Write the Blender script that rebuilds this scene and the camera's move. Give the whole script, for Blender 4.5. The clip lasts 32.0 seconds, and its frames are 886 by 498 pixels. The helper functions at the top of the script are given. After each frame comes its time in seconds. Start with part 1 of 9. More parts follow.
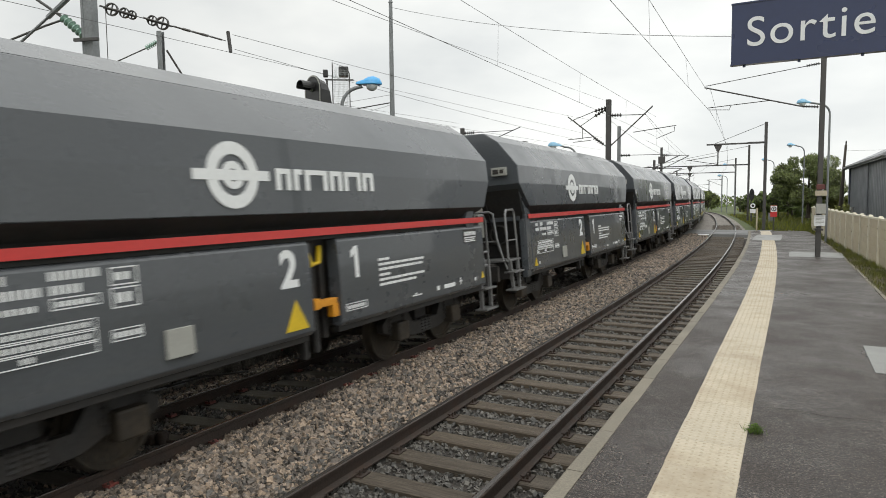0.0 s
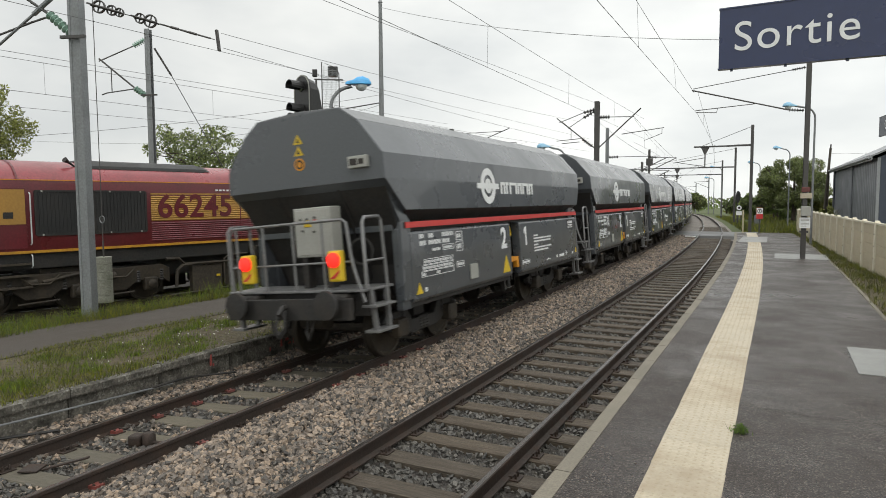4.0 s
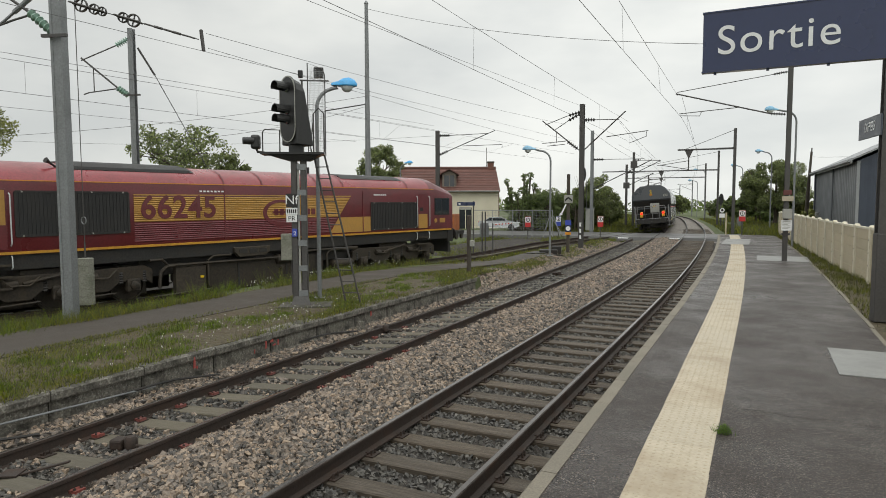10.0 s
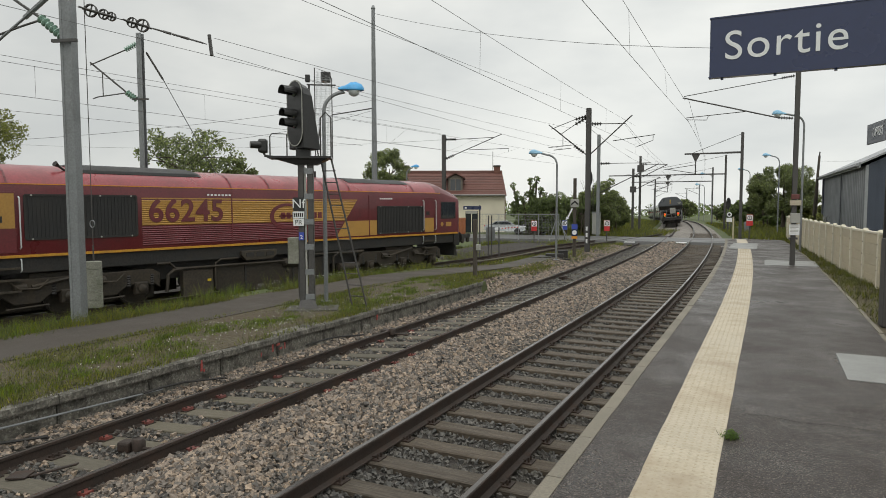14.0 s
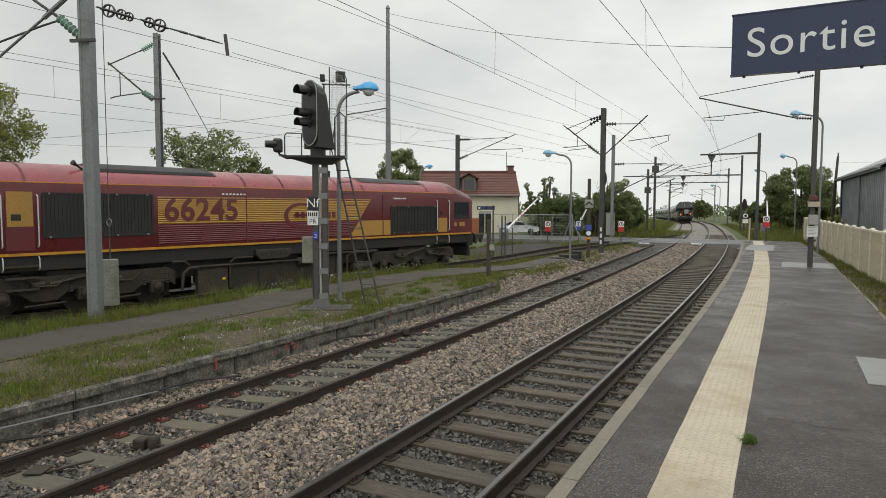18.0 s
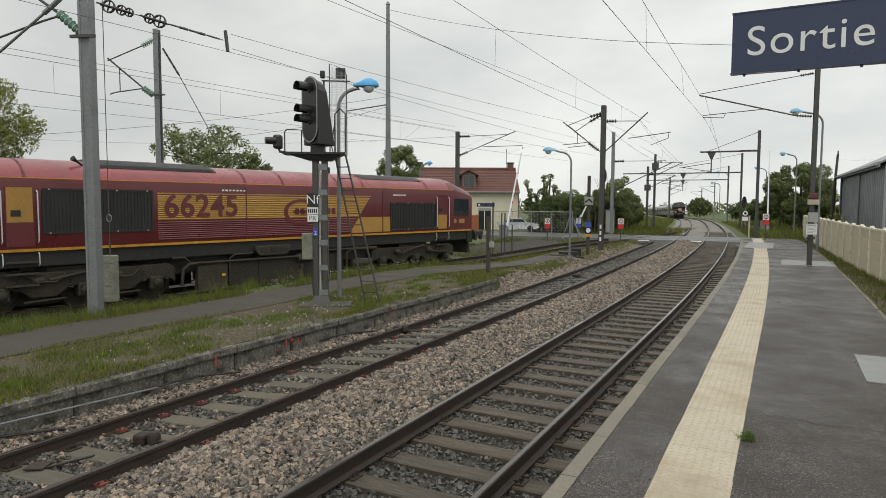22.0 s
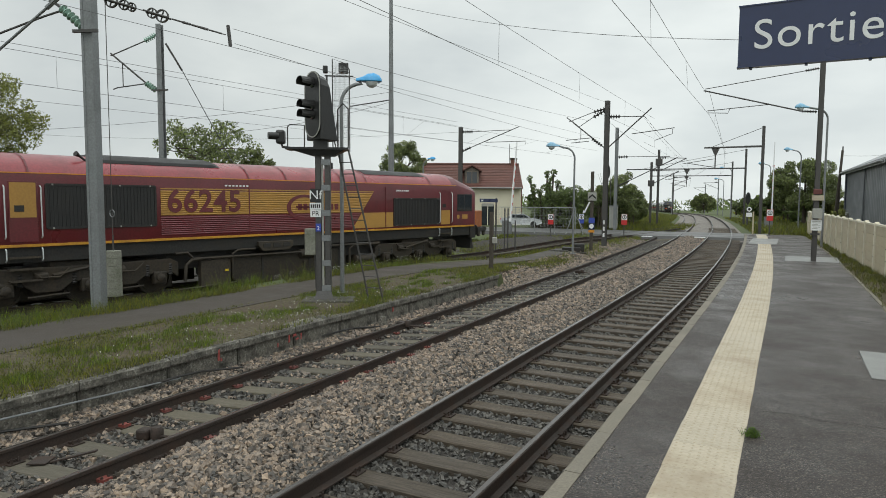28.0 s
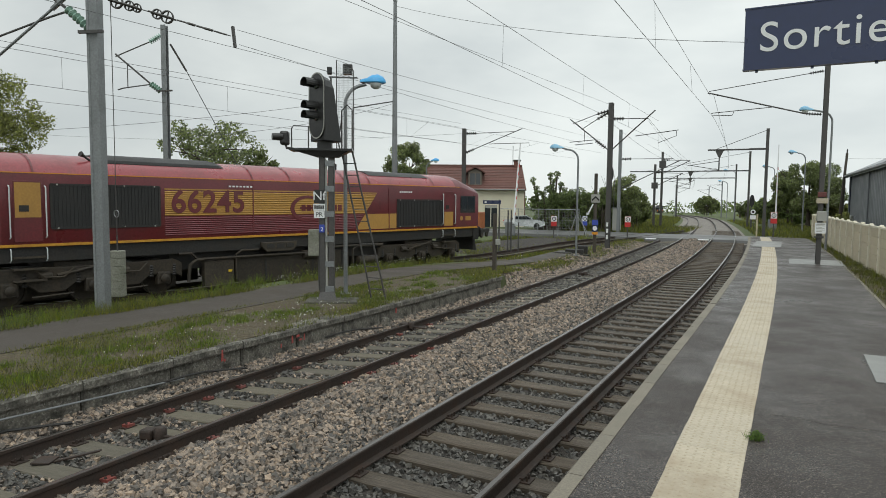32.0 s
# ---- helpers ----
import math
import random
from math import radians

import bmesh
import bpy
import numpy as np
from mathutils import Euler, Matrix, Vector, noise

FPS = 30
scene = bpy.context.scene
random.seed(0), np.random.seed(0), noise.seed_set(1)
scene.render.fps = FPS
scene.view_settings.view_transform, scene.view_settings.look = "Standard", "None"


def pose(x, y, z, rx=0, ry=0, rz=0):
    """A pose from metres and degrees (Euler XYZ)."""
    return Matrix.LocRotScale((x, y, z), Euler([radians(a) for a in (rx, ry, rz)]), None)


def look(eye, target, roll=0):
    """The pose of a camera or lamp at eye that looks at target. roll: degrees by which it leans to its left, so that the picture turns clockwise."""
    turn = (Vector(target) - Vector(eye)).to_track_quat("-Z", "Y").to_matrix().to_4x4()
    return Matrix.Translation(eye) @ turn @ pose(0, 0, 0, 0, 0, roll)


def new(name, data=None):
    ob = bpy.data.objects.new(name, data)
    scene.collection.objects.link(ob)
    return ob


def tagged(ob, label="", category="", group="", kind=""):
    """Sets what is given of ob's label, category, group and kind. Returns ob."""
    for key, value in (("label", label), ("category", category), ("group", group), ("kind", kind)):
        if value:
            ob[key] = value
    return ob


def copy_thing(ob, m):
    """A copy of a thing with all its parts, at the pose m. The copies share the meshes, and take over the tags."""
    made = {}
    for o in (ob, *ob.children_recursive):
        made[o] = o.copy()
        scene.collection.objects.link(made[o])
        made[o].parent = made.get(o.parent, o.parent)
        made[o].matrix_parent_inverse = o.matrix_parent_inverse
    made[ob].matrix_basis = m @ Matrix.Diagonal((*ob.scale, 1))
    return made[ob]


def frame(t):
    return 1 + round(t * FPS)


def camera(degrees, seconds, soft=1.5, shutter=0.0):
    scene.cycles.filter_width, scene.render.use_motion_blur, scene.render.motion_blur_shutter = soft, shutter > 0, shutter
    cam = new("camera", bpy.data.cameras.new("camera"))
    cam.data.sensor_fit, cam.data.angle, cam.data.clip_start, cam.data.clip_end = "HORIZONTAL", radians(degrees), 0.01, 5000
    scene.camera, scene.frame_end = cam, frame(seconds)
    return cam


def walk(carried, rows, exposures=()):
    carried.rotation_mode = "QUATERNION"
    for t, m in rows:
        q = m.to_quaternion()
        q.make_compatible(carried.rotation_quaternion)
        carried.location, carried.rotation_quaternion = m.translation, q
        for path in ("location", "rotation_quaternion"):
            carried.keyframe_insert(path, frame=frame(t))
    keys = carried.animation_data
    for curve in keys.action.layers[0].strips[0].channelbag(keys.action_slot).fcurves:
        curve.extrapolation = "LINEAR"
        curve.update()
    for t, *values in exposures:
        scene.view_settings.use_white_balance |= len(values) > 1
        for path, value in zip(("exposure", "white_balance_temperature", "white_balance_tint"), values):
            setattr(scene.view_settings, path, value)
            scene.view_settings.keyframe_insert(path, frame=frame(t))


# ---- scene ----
cam = camera(68.8, 32.0, soft=0.9, shutter=0.28)
PATH = [  # seconds, x, y, z, tilt, lean, turn
    (0, 0.043, -0.004, 2.571, 85.685, -0.63, 28.425),
    (0.5, 0.043, -0.006, 2.572, 85.561, -0.65, 28.144),
    (1, 0.043, -0.01, 2.572, 85.552, -0.64, 27.825),
    (1.5, 0.044, -0.013, 2.573, 85.557, -0.61, 27.602),
    (2, 0.045, -0.015, 2.572, 85.594, -0.59, 27.539),
    (2.5, 0.043, -0.017, 2.571, 85.639, -0.56, 27.505),
    (3, 0.041, -0.018, 2.573, 85.618, -0.46, 27.533),
    (3.5, 0.041, -0.018, 2.574, 85.648, -0.37, 27.489),
    (5.5, 0.043, -0.005, 2.577, 86.058, -0.33, 26.906),
    (6, 0.041, -0.008, 2.573, 86.175, -0.31, 26.624),
    (6.5, 0.037, -0.002, 2.57, 86.183, -0.32, 26.409),
    (7, 0.036, 0.004, 2.57, 86.058, -0.36, 26.259),
    (7.5, 0.038, -0.001, 2.572, 85.962, -0.36, 26.13),
    (8, 0.041, -0.006, 2.574, 85.84, -0.38, 26.137),
    (8.5, 0.042, -0.008, 2.574, 85.805, -0.39, 26.117),
    (9, 0.041, -0.011, 2.574, 85.803, -0.3, 26.1),
    (9.5, 0.04, -0.013, 2.574, 85.832, -0.2, 26.085),
    (10, 0.039, -0.013, 2.574, 85.871, -0.17, 26.154),
    (10.5, 0.038, -0.009, 2.575, 85.89, -0.19, 26.222),
    (11, 0.039, -0.011, 2.575, 85.881, -0.2, 26.254),
    (11.5, 0.04, -0.017, 2.575, 85.931, -0.18, 26.227),
    (12, 0.038, -0.019, 2.575, 85.952, -0.15, 26.175),
    (12.5, 0.037, -0.019, 2.575, 86.005, -0.07, 26.124),
    (13, 0.038, -0.022, 2.576, 86.095, -0.03, 26.129),
    (13.5, 0.039, -0.027, 2.577, 86.145, -0.06, 26.336),
    (14, 0.04, -0.027, 2.578, 86.205, -0.1, 26.692),
    (14.5, 0.039, -0.024, 2.577, 86.228, -0.13, 26.963),
    (16.5, 0.027, -0.023, 2.575, 86.232, -0.08, 27.616),
    (17, 0.024, -0.02, 2.575, 86.251, -0.05, 27.715),
    (17.5, 0.017, -0.015, 2.574, 86.238, 0.04, 27.787),
    (18, 0.009, -0.009, 2.571, 86.219, 0.13, 27.837),
    (18.5, 0.007, -0.005, 2.57, 86.095, 0.18, 27.898),
    (19, 0.007, -0.002, 2.571, 85.959, 0.25, 27.958),
    (19.5, 0.005, -0.002, 2.572, 85.83, 0.34, 27.985),
    (20, 0.004, -0.003, 2.574, 85.743, 0.38, 27.985),
    (20.5, 0.011, -0.006, 2.575, 85.696, 0.3, 27.949),
    (21, 0.019, -0.012, 2.575, 85.744, 0.24, 27.909),
    (21.5, 0.017, -0.019, 2.575, 85.822, 0.28, 27.848),
    (22, 0.011, -0.021, 2.575, 85.93, 0.28, 27.8),
    (22.5, 0.011, -0.015, 2.575, 86.015, 0.24, 27.788),
    (23, 0.01, -0.011, 2.575, 86.1, 0.22, 27.759),
    (23.5, 0.007, -0.009, 2.574, 86.115, 0.2, 27.762),
    (24, 0.006, -0.003, 2.574, 86.057, 0.17, 27.802),
    (24.5, 0.005, 0, 2.574, 86.016, 0.17, 27.84),
    (25, -0, 0.001, 2.573, 85.982, 0.19, 27.877),
    (25.5, -0.005, 0.002, 2.571, 85.915, 0.17, 27.938),
    (27.5, -0.003, 0.003, 2.569, 85.595, 0.39, 28.061),
    (28, -0.002, 0.002, 2.57, 85.55, 0.33, 28.06),
    (28.5, -0.005, 0.001, 2.571, 85.541, 0.27, 28.071),
    (29, -0.009, 0.002, 2.571, 85.515, 0.24, 28.098),
    (29.5, -0.008, 0.003, 2.569, 85.475, 0.25, 28.109),
    (30, -0.004, 0.003, 2.569, 85.472, 0.28, 28.168),
    (30.5, -0.003, 0, 2.572, 85.465, 0.33, 28.206),
    (31, -0.004, -0.003, 2.573, 85.51, 0.44, 28.285),
    (31.5, -0.008, -0.004, 2.572, 85.611, 0.53, 28.308),
    (32, -0.01, -0.003, 2.571, 85.675, 0.54, 28.322),
]


def held(x, y, z, tilt, lean, turn):
    """A hand-held pose: tilt from straight down, turn to the left of the track, lean about the line of sight."""
    return pose(x, y, z, tilt, 0, turn) @ pose(0, 0, 0, 0, 0, lean)


walk(cam, [(row[0], held(*row[1:])) for row in PATH],
     [(0, 0.36, 6600, 8), (3.5, 0.36, 6600, 8), (6, 0.20, 6650, 7), (9, 0.19, 6650, 7), (14, 0.12, 6650, 7), (20, 0.12, 6650, 7), (25, 0.11, 6550, 6), (28, 0.11, 6380, 4), (32, 0.11, 6380, 4)])

# ---- light: a bright overcast sky, brighter overhead ----
world = bpy.data.worlds.new("overcast")
world.use_nodes = True
scene.world = world


def overcast():
    nt = world.node_tree
    nt.nodes.clear()
    n = lambda kind: nt.nodes.new(kind)
    link = nt.links.new
    out, bg = n("ShaderNodeOutputWorld"), n("ShaderNodeBackground")
    sky = n("ShaderNodeTexSky")
    sky.sky_type, sky.sun_disc = "NISHITA", False
    sky.sun_elevation, sky.sun_rotation = radians(48), radians(200)
    co, sep = n("ShaderNodeTexCoord"), n("ShaderNodeSeparateXYZ")
    link(co.outputs["Generated"], sep.inputs[0])
    rise = n("ShaderNodeMapRange")
    rise.interpolation_type = "SMOOTHSTEP"
    for k, v in zip((1, 2, 3, 4), (0.36, 0.95, 0.82, 1.5)):
        rise.inputs[k].default_value = v
    link(sep.outputs["Z"], rise.inputs[0])
    squash = n("ShaderNodeMapping")
    squash.inputs["Scale"].default_value = (1.0, 1.0, 2.6)
    link(co.outputs["Generated"], squash.inputs["Vector"])
    cloud = n("ShaderNodeTexNoise")
    cloud.inputs["Scale"].default_value, cloud.inputs["Detail"].default_value = 2.6, 5.0
    cloud.inputs["Roughness"].default_value = 0.52
    link(squash.outputs[0], cloud.inputs["Vector"])
    ramp = n("ShaderNodeValToRGB")
    ramp.color_ramp.elements[0].position, ramp.color_ramp.elements[0].color = 0.34, (0.80, 0.825, 0.84, 1)
    ramp.color_ramp.elements[1].position, ramp.color_ramp.elements[1].color = 0.64, (1.04, 1.05, 1.04, 1)
    link(cloud.outputs["Fac"], ramp.inputs[0])
    mul = n("ShaderNodeVectorMath")
    mul.operation = "SCALE"
    link(ramp.outputs[0], mul.inputs[0])
    link(rise.outputs[0], mul.inputs["Scale"])
    dim = n("ShaderNodeVectorMath")
    dim.operation = "SCALE"
    dim.inputs["Scale"].default_value = 0.08
    link(sky.outputs[0], dim.inputs[0])
    mix = n("ShaderNodeMix")
    mix.data_type = "RGBA"
    mix.inputs[0].default_value = 0.96
    link(dim.outputs[0], mix.inputs[6])
    west = n("ShaderNodeMapRange")
    west.interpolation_type = "SMOOTHSTEP"
    for k, v in zip((1, 2, 3, 4), (-0.85, -0.15, 0.84, 1.0)):
        west.inputs[k].default_value = v
    link(sep.outputs["X"], west.inputs[0])
    grey = n("ShaderNodeVectorMath")
    grey.operation = "SCALE"
    link(mul.outputs[0], grey.inputs[0])
    link(west.outputs[0], grey.inputs["Scale"])
    link(grey.outputs[0], mix.inputs[7])
    link(mix.outputs[2], bg.inputs[0])
    link(bg.outputs[0], out.inputs[0])


overcast()
sun = new("sun", bpy.data.lights.new("sun", "SUN"))
sun.data.energy, sun.data.angle, sun.data.color = 0.6, radians(40), (1.0, 0.97, 0.93)
sun.matrix_basis = look((0, 0, 60), (-22, 38, 0))

# ---- tools: meshes from plain lists, parts and things ----
class Geo:
    """Vertices and faces of one mesh."""

    def __init__(self):
        self.v, self.f = [], []

    def add(self, verts, faces, m=None):
        k = len(self.v)
        self.v += [tuple(m @ Vector(p)) for p in verts] if m else [tuple(p) for p in verts]
        self.f += [tuple(i + k for i in f) for f in faces]
        return self

    def box(self, x0, y0, z0, x1, y1, z1, m=None):
        return self.add([(x0, y0, z0), (x1, y0, z0), (x1, y1, z0), (x0, y1, z0), (x0, y0, z1), (x1, y0, z1), (x1, y1, z1), (x0, y1, z1)],
                        [(3, 2, 1, 0), (4, 5, 6, 7), (0, 1, 5, 4), (1, 2, 6, 5), (2, 3, 7, 6), (3, 0, 4, 7)], m)

    def loft(self, rings, close=True, caps=True):
        """Rings of equal length joined one to the next."""
        k, n = len(self.v), len(rings[0])
        for ring in rings:
            self.v += [tuple(p) for p in ring]
        for j in range(len(rings) - 1):
            for i in range(n if close else n - 1):
                a, b = k + j * n + i, k + j * n + (i + 1) % n
                self.f.append((a, b, b + n, a + n))
        if caps and close:
            self.f.append(tuple(range(k + n - 1, k - 1, -1)))
            self.f.append(tuple(range(k + (len(rings) - 1) * n, k + len(rings) * n)))
        return self

    def tube(self, points, r, n=8, caps=True):
        """A round bar along points; r is one radius or one a point."""
        pts = [Vector(p) for p in points]
        radii = r if isinstance(r, (list, tuple)) else [r] * len(pts)
        rings, side = [], None
        for i, p in enumerate(pts):
            d = (pts[min(i + 1, len(pts) - 1)] - pts[max(i - 1, 0)]).normalized()
            if side is None:
                side = d.cross(Vector((0, 0, 1)) if abs(d.z) < 0.9 else Vector((1, 0, 0))).normalized()
            side = (side - d * side.dot(d)).normalized()
            up = d.cross(side)
            rings.append([p + (side * math.cos(a) + up * math.sin(a)) * radii[i] for a in (2 * math.pi * j / n for j in range(n))])
        return self.loft(rings, True, caps)

    def lathe(self, profile, m=None, n=16):
        """(radius, height) pairs turned about z."""
        rings = [[Vector((r * math.cos(2 * math.pi * j / n), r * math.sin(2 * math.pi * j / n), z)) for j in range(n)] for r, z in profile]
        if m:
            rings = [[m @ p for p in ring] for ring in rings]
        return self.loft(rings)

    def slab(self, outline, d0, d1, m=None):
        """A flat outline (u, v) made thick from d0 to d1; in m's space u is x, v is z and the thickness y."""
        a = [Vector((u, d0, v)) for u, v in outline]
        b = [Vector((u, d1, v)) for u, v in outline]
        if m:
            a, b = [m @ p for p in a], [m @ p for p in b]
        return self.loft([a, b])

    def ring(self, r0, r1, d0, d1, m=None, n=28, sx=1.0, a0=0.0, a1=2 * math.pi):
        """A flat ring, or a piece of one, in the x-z plane, thick along y."""
        whole = abs(a1 - a0) > 6.28
        rows = []
        for j in range(n if whole else n + 1):
            a = a0 + (a1 - a0) * j / n
            c, s = math.cos(a), math.sin(a)
            q = [Vector((r0 * c * sx, d0, r0 * s)), Vector((r1 * c * sx, d0, r1 * s)), Vector((r1 * c * sx, d1, r1 * s)), Vector((r0 * c * sx, d1, r0 * s))]
            rows.append([m @ p for p in q] if m else q)
        if whole:
            rows.append(rows[0])
        return self.loft(rows, True, not whole)

    def mesh(self, name, material=None, smooth=None):
        me = bpy.data.meshes.new(name)
        me.from_pydata(self.v, [], self.f)
        bm = bmesh.new()
        bm.from_mesh(me)
        bmesh.ops.recalc_face_normals(bm, faces=bm.faces)
        bm.to_mesh(me)
        bm.free()
        if material:
            me.materials.append(material)
        if smooth:
            me.polygons.foreach_set("use_smooth", [True] * len(me.polygons))
            me.set_sharp_from_angle(angle=radians(smooth))
        return me


def part(name, geo, material, parent, label="", smooth=None, bevel=0.0, m=None):
    """One mesh object under a thing or a part."""
    ob = new(name, geo.mesh(name, material, smooth) if isinstance(geo, Geo) else geo)
    ob.parent = parent
    if m:
        ob.matrix_basis = m
    if label:
        ob["label"] = label
    if bevel:
        soften(ob, bevel)
    return ob


def soften(ob, width):
    b = ob.modifiers.new("bevel", "BEVEL")
    b.width, b.segments, b.limit_method, b.angle_limit = width, 2, "ANGLE", radians(40)
    b.harden_normals = False


def thing(name, label, category, m=None, group="", kind=""):
    ob = new(name)
    ob.empty_display_size = 0.2
    if m:
        ob.matrix_basis = m
    return tagged(ob, label, category, group, kind)


def whole(name, geo, material, label, category, m=None, group="", kind="", smooth=None, bevel=0.0):
    """A thing that is one mesh."""
    ob = new(name, geo.mesh(name, material, smooth) if isinstance(geo, Geo) else geo)
    if m:
        ob.matrix_basis = m
    if bevel:
        soften(ob, bevel)
    return tagged(ob, label, category, group, kind)


def letters(text, size, material, thick=0.004, spacing=1.0, bold=0.0):
    """Raised lettering with the built-in font, standing in the x-z plane and facing -y, centred."""
    cu = bpy.data.curves.new("lettering", "FONT")
    cu.offset = bold
    cu.body, cu.size, cu.extrude, cu.space_character = text, size, thick, spacing
    cu.align_x, cu.align_y = "CENTER", "CENTER"
    tmp = new("lettering", cu)
    me = bpy.data.meshes.new_from_object(tmp.evaluated_get(bpy.context.evaluated_depsgraph_get()))
    bpy.data.objects.remove(tmp)
    bpy.data.curves.remove(cu)
    me.transform(Matrix.Rotation(radians(90), 4, "X"))
    me.materials.clear()
    me.materials.append(material)
    return me


# The line of the track: straight, then a bend to the left that eases, and a slight fall far off.
XC, BEND, S0, S1, BEND2 = -3.06, 570.0, 13.0, 68.0, 1300.0


def along(s, o=0.0, z=0.0):
    """The place s metres along the near track, o metres to the right of its middle."""
    a = 0.0
    p = Vector((XC, s, 0))
    if s > S0:
        a = (min(s, S1) - S0) / BEND
        p = Vector((XC - BEND + BEND * math.cos(a), S0 + BEND * math.sin(a), 0))
    if s > S1:
        a1, a = a, a + (s - S1) / BEND2
        p += BEND2 * Vector((math.cos(a) - math.cos(a1), math.sin(a) - math.sin(a1), 0))
    fall = -0.011 * max(0.0, s - 115) ** 2 / (max(0.0, s - 115) + 40) if s > 115 else 0.0
    fall -= 0.0045 * max(0.0, s - 50)
    return p + Vector((o * math.cos(a), o * math.sin(a), z + fall))


def heading(s):
    """Degrees by which the track has turned left at s."""
    a = (min(max(s, S0), S1) - S0) / BEND + max(0.0, s - S1) / BEND2
    return math.degrees(a)


def on_line(s, o=0.0, z=0.0, turn=0.0):
    p = along(s, o, z)
    return pose(p.x, p.y, p.z, 0, 0, heading(s) + turn)


def sweep(geo, outline, stations, close=True):
    """Carries an outline (o, z) along the track."""
    return geo.loft([[along(s, o, z) for o, z in outline] for s in stations], close)


def steps(a, b, d):
    n = max(1, round((b - a) / d))
    return [a + (b - a) * i / n for i in range(n + 1)]

# ---- materials ----
def stuff_mat(name, base, rough=0.7, metal=0.0, grain=40.0, vary=0.18, stain=0.0, stain_col=(0.05, 0.045, 0.04), stain_scale=1.3,
              bump=0.15, bump_dist=0.01, island=0.0, each=0.0, spec=0.5, alt=None, stretch=(1, 1, 1), rough_vary=0.12, coat=0.0, thin=0.0, hard=0.2, fleck=None, placed=False):
    """A weathered surface: fine grain, broad stains, relief and uneven gloss. island / each: how far loose pieces differ."""
    m = bpy.data.materials.new(name)
    m.use_nodes = True
    nt = m.node_tree
    bs = nt.nodes["Principled BSDF"]
    n, link = nt.nodes.new, nt.links.new
    co = n("ShaderNodeTexCoord")
    mp = n("ShaderNodeMapping")
    mp.inputs["Scale"].default_value = stretch
    where = co.outputs["Object"]
    if placed:  # the pattern runs on from piece to piece
        where = n("ShaderNodeNewGeometry").outputs["Position"]
    elif each:  # every piece gets its own stretch of the pattern
        shift, far = n("ShaderNodeVectorMath"), n("ShaderNodeMath")
        far.operation = "MULTIPLY"
        far.inputs[1].default_value = 71.0
        link(n("ShaderNodeObjectInfo").outputs["Random"], far.inputs[0])
        link(where, shift.inputs[0])
        link(far.outputs[0], shift.inputs[1])
        where = shift.outputs[0]
    link(where, mp.inputs["Vector"])
    fine, broad = n("ShaderNodeTexNoise"), n("ShaderNodeTexNoise")
    for tex, sc, det in ((fine, grain, 6.0), (broad, stain_scale, 5.0)):
        tex.inputs["Scale"].default_value, tex.inputs["Detail"].default_value = sc, det
        link(mp.outputs[0], tex.inputs["Vector"])
    broad.inputs["Roughness"].default_value = 0.62
    dark, light = [tuple(c * (1 + s * vary) for c in base) for s in (-1, 1)]
    ramp = n("ShaderNodeValToRGB")
    ramp.color_ramp.elements[0].position, ramp.color_ramp.elements[0].color = 0.5 - hard, (*dark, 1)
    ramp.color_ramp.elements[1].position, ramp.color_ramp.elements[1].color = 0.5 + hard, (*(alt or light), 1)
    link(fine.outputs["Fac"], ramp.inputs[0])
    col = ramp.outputs[0]

    def blend(a, b, fac, amount=1.0, mode="MIX"):
        x = n("ShaderNodeMix")
        x.data_type, x.blend_type = "RGBA", mode
        if fac is None:
            x.inputs[0].default_value = amount
        else:
            sc = n("ShaderNodeMath")
            sc.operation = "MULTIPLY"
            sc.inputs[1].default_value = amount
            link(fac, sc.inputs[0])
            link(sc.outputs[0], x.inputs[0])
        link(a, x.inputs[6])
        if isinstance(b, tuple):
            x.inputs[7].default_value = (*b, 1)
        else:
            link(b, x.inputs[7])
        return x.outputs[2]

    if fleck:  # pale grit: scale, colour, share
        cells = n("ShaderNodeTexVoronoi")
        cells.inputs["Scale"].default_value = fleck[0]
        link(where, cells.inputs["Vector"])
        pick = n("ShaderNodeSeparateColor")
        link(cells.outputs["Color"], pick.inputs[0])
        near = n("ShaderNodeMapRange")
        for k, v in zip((1, 2, 3, 4), (1 - fleck[2], 1 - fleck[2] * 0.7, 0.0, 1.0)):
            near.inputs[k].default_value = v
        link(pick.outputs[0], near.inputs[0])
        col = blend(col, fleck[1], near.outputs[0], 0.85)
    if stain:
        sr = n("ShaderNodeMapRange")
        sr.inputs[1].default_value, sr.inputs[2].default_value = 0.46, 0.68
        link(broad.outputs["Fac"], sr.inputs[0])
        col = blend(col, stain_col, sr.outputs[0], stain)
    if island or each:
        if island:
            src = n("ShaderNodeNewGeometry").outputs["Random Per Island"]
        else:
            src = n("ShaderNodeObjectInfo").outputs["Random"]
        am = island or each
        rr = n("ShaderNodeMapRange")
        rr.inputs[3].default_value, rr.inputs[4].default_value = 1 - am, 1 + am
        link(src, rr.inputs[0])
        hs = n("ShaderNodeHueSaturation")
        link(rr.outputs[0], hs.inputs["Value"])
        rs = n("ShaderNodeMath")
        rs.operation = "MULTIPLY_ADD"
        link(src, rs.inputs[0])
        rs.inputs[1].default_value, rs.inputs[2].default_value = am * 0.9, 1 - am * 0.45
        link(rs.outputs[0], hs.inputs["Saturation"])
        link(col, hs.inputs["Color"])
        col = hs.outputs[0]
    link(col, bs.inputs["Base Color"])
    ro = n("ShaderNodeMapRange")
    ro.inputs[1].default_value, ro.inputs[2].default_value = 0.3, 0.7
